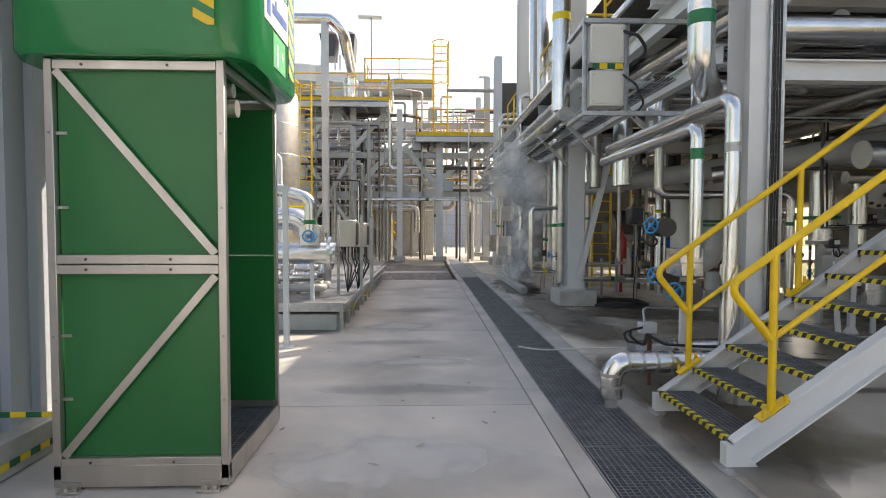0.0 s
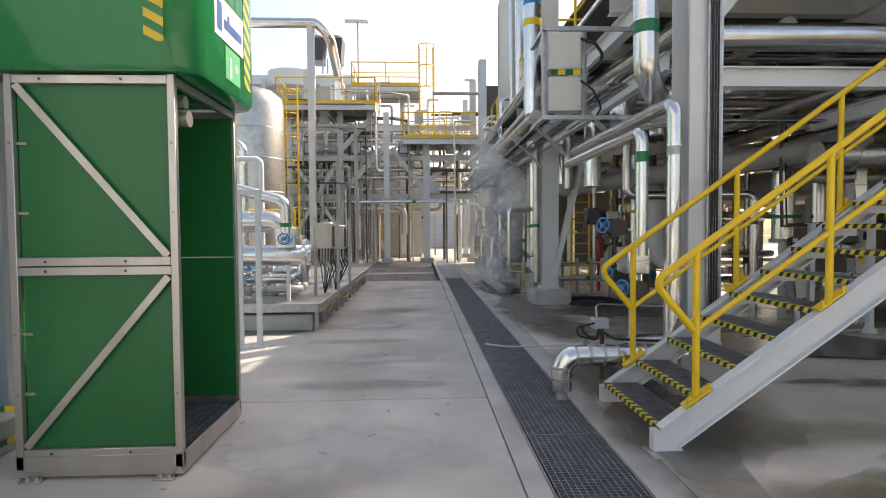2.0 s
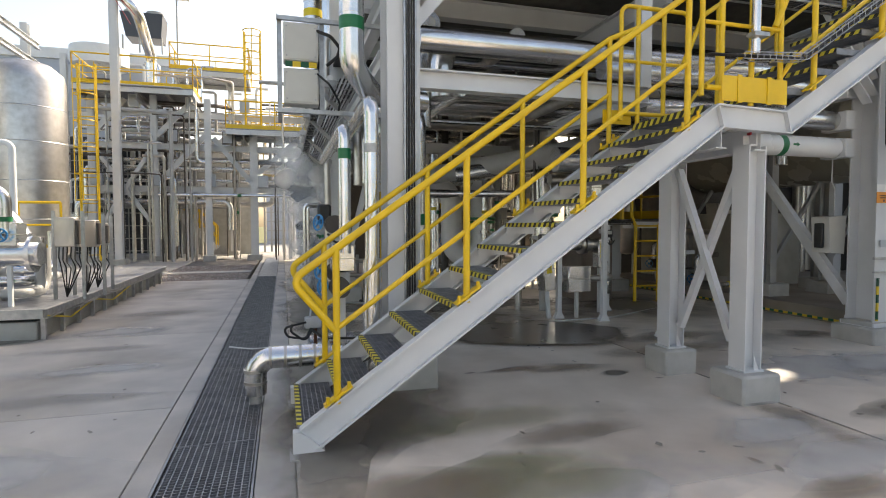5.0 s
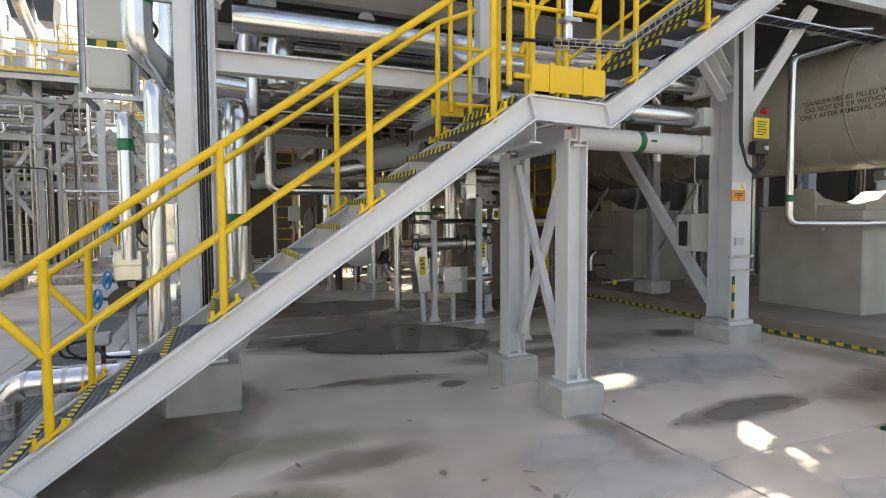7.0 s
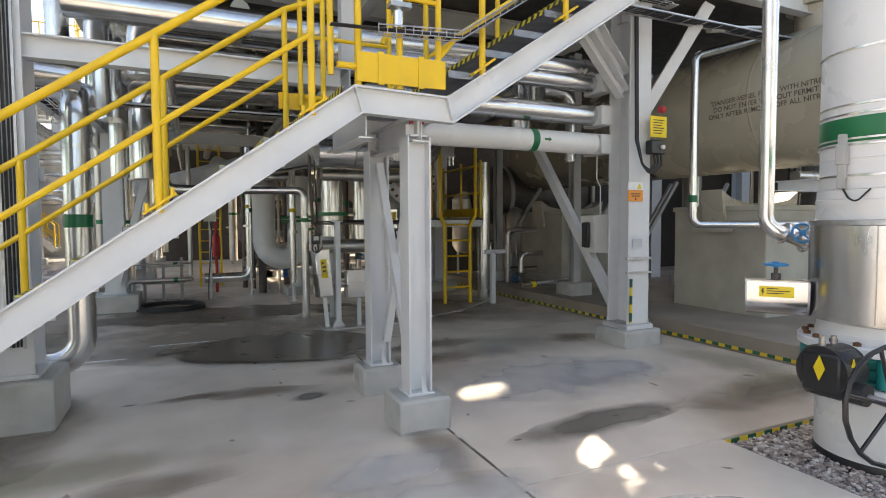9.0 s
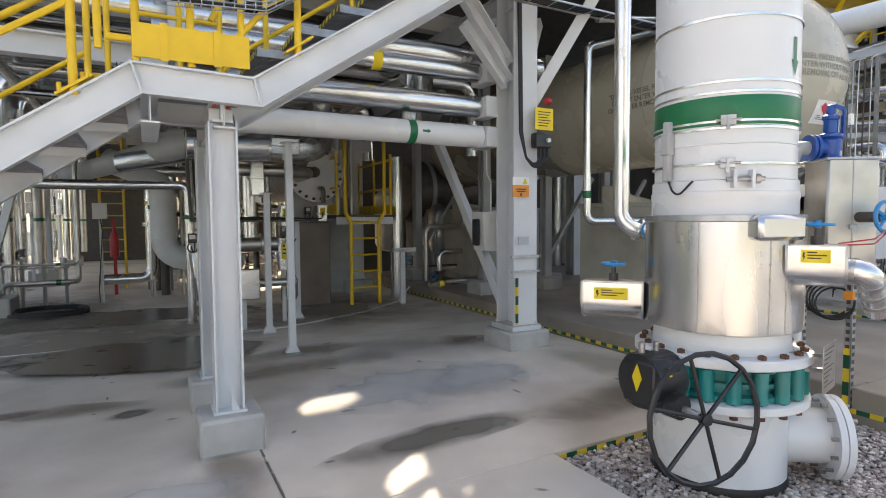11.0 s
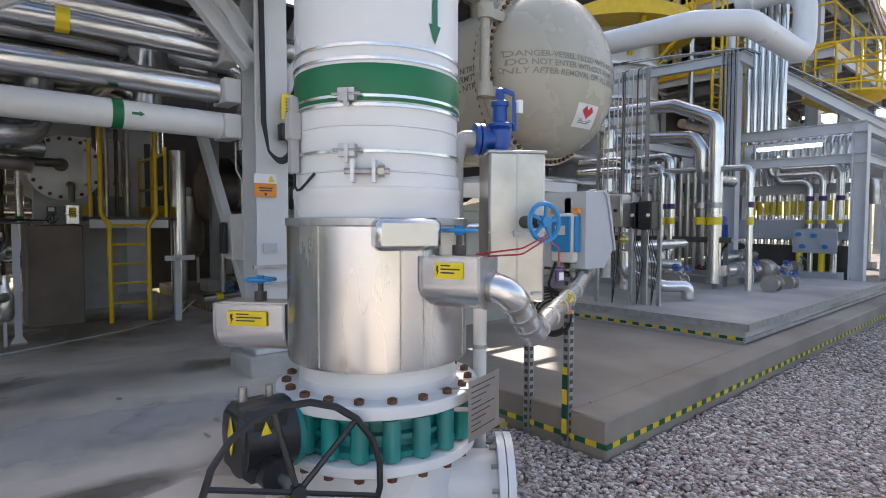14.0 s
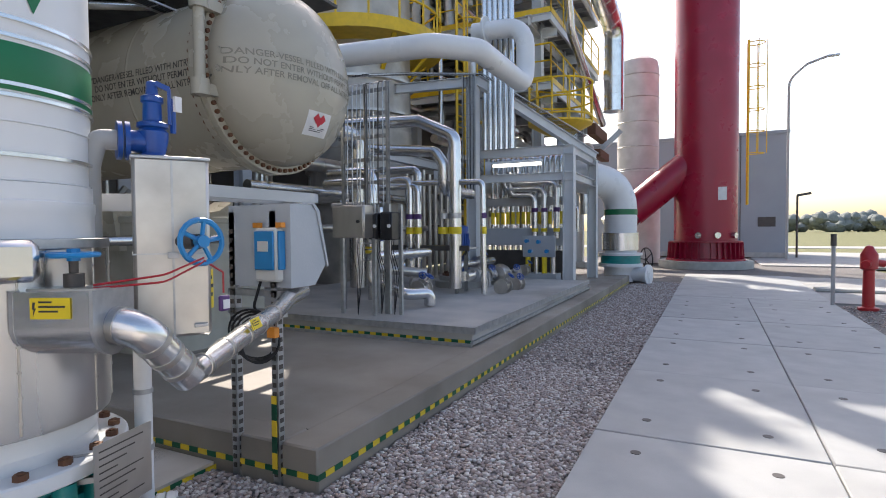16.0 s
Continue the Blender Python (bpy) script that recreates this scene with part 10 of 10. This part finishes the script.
sheet("far_road", 60, -400, 66, 100, -0.12, ASPHALT, "far pale road across the field", 0.05, "road")

# ---- dense piping in the depth of the rack ----
crng = random.Random(77)


def stool(x, y, h):
    t = group_of("pipe_support", (x, y, 0), "short steel pipe support on the floor", "support", "pipe supports")
    part("stool", Geo().cyl((x, y, 0.015), (x, y, h), 0.028, n=8), WHITE, t)
    part("base_plate", Geo().box(x - 0.08, y - 0.08, 0, x + 0.08, y + 0.08, 0.015), WHITE, t)
    part("saddle", Geo().box(x - 0.07, y - 0.07, h, x + 0.07, y + 0.07, h + 0.02), STEEL, t)


def run_set(x0, x1, y, zs, label):
    """Parallel level pipes carried by a small trestle."""
    t = group_of("pipe_trestle", ((x0 + x1) / 2, y, 0), "light steel trestle for small pipes", "support", "pipe trestles")
    for x in (x0 + 0.15, (x0 + x1) / 2, x1 - 0.15):
        part("post", Geo().channel((x, y + 0.07, 0), (x, y + 0.07, max(zs) + 0.1), 0.05, 0.05, 0.005, (1, 0, 0)), STEEL, t)
    for z in zs:
        part("bracket", Geo().box(x0 + 0.1, y + 0.03, z - 0.07, x1 - 0.1, y + 0.05, z - 0.04), STEEL, t)
        r = crng.choice((0.022, 0.03, 0.04, 0.05))
        e = crng.uniform(0.25, 0.6)
        pipe("small_pipe", label, [(x0 - 0.1, y, 0.02), (x0 - 0.1, y, z), (x1, y, z), (x1, y + e, z), (x1, y + e, 2.9)], r, crng.choice((ALU, ALU_DULL, SHADED_CLADDING, STEEL)), seams=0.7, group="small pipes", n=10, bands=[(((x0 + x1) / 2 + 0.2, y, z), (1, 0, 0), 0.07, crng.choice((BAND, STICKER, BAND)))])


for x0, x1, y, zs in ((2.95, 3.85, 10.7, (0.45, 0.75)), (5.2, 7.4, 12.4, (0.5, 1.0, 1.6)), (10.0, 12.4, 9.6, (0.5, 1.3))):
    run_set(x0, x1, y, zs, "slim level pipe on a steel trestle")
for k in range(26):
    x, y = crng.uniform(4.9, 8.8), crng.uniform(10.9, 15.0)
    r = crng.choice((0.03, 0.045, 0.06, 0.08))
    b = crng.uniform(0.8, 2.2)
    pipe("process_riser", "slim riser pipe with a flanged joint", [(x, y, 0), (x, y, 4.3)], r, crng.choice((ALU, ALU_DULL, STEEL, SHADED_CLADDING, DARK)), seams=0.8, group="process risers", n=10, bands=[((x, y, b), (0, 0, 1), 0.08, crng.choice((BAND, STICKER)))], flanges=[((x, y, b - 0.35), (0, 0, 1)), ((x, y, b - 0.29), (0, 0, 1))])
    if k % 3 == 0:
        valve((x, y, b - 0.55), (0, 0, 1), (crng.uniform(-0.6, 0.6), -1, 0), r, crng.choice((DARK, STEEL, BLUE)), crng.choice((WHEEL_BLUE, BLACK)), "flanged hand valve on a slim riser", 0.09)
# drums on saddles added at the back to close bright openings, darkened for gloom
for x0, x1, y, z, r in ((5.0, 6.5, 15.6, 1.35, 0.62), (6.8, 9.2, 14.2, 1.3, 0.6), (9.9, 13.0, 11.2, 2.1, 0.7)):
    t = group_of("horizontal_drum", ((x0 + x1) / 2, y, 0), "added horizontal drum, coloured dark for gloom, on two concrete saddles", "vessel", "horizontal drums")
    L = x1 - x0
    part("shell", Geo().lathe([(0.001, 0), (r * 0.55, 0.06), (r * 0.9, 0.2), (r, 0.4), (r, L - 0.4), (r * 0.9, L - 0.2), (r * 0.55, L - 0.06), (0.001, L)], (x0, y, z), (1, 0, 0), 32), SHADED_CLADDING, t)
    for x in (x0 + 0.7, x1 - 0.7):
        part("saddle", Geo().box(x - 0.15, y - r * 0.8, 0.0, x + 0.15, y + r * 0.8, z - r * 0.55), BLOCK, t)
        part("band", Geo().cyl((x - 0.05, y, z), (x + 0.05, y, z), r * 1.015, n=32), STEEL, t)
# braced legs and piers below the second vessel
for x, y in ((9.9, 7.4), (11.2, 7.4), (9.9, 10.0), (11.6, 7.9), (12.6, 7.4)):
    t = group_of("braced_stanchion", (x, y, 0.1), "braced steel leg on a concrete footing", "stanchion", "braced stanchions")
    part("footing", Geo().box(x - 0.22, y - 0.22, 0.1, x + 0.22, y + 0.22, 0.42, 0.015), BLOCK, t)
    part("leg", Geo().ibeam((x, y, 0.42), (x, y, 4.3), 0.16, 0.14, 0.01, (0, 1, 0)), STEEL, t)
    part("brace", Geo().bar((x, y, 0.7), (x + 1.1, y, 2.2), 0.06, 0.06), STEEL, t)
for x, y, z in ((4.2, 11.0, 2.8), (6.5, 11.5, 2.85)):
    t = group_of("junction_box", (x, y, 0), "small grey junction box on a slotted post", "box", "junction boxes")
    part("post", Geo().channel((x, y + 0.06, 0), (x, y + 0.06, z - 1.0), 0.045, 0.045, 0.004, (1, 0, 0)), GALV, t)
    part("box", Geo().box(x - 0.11, y - 0.07, z - 1.3, x + 0.11, y + 0.04, z - 1.02, 0.008), PALE_BOX, t)
    part("cable", Geo().sweep([(x, y, z - 1.3), (x + 0.03, y - 0.03, z - 1.5), (x - 0.05, y, 0.3), (x - 0.05, y + 0.03, 0.01)], 0.01, 5, 0.08), RUBBER, t)


def motions():
    """The puffs of steam drift up and turn; each keeps its shape."""
    for o, at, phase, pace in PUFFS:
        rows = []
        for i in range(17):
            t = float(i)
            d = Vector((0.10 * math.sin(0.9 * pace * t + phase), 0.08 * math.cos(0.7 * pace * t + phase), 0.16 * math.sin(0.8 * pace * t + 2 * phase)))
            p = at + d
            rows.append((t, pose(p.x, p.y, p.z, 0, 14 * math.sin(0.6 * pace * t + phase), 8 * math.sin(0.4 * t + phase))))
        walk(o, rows)


motions()
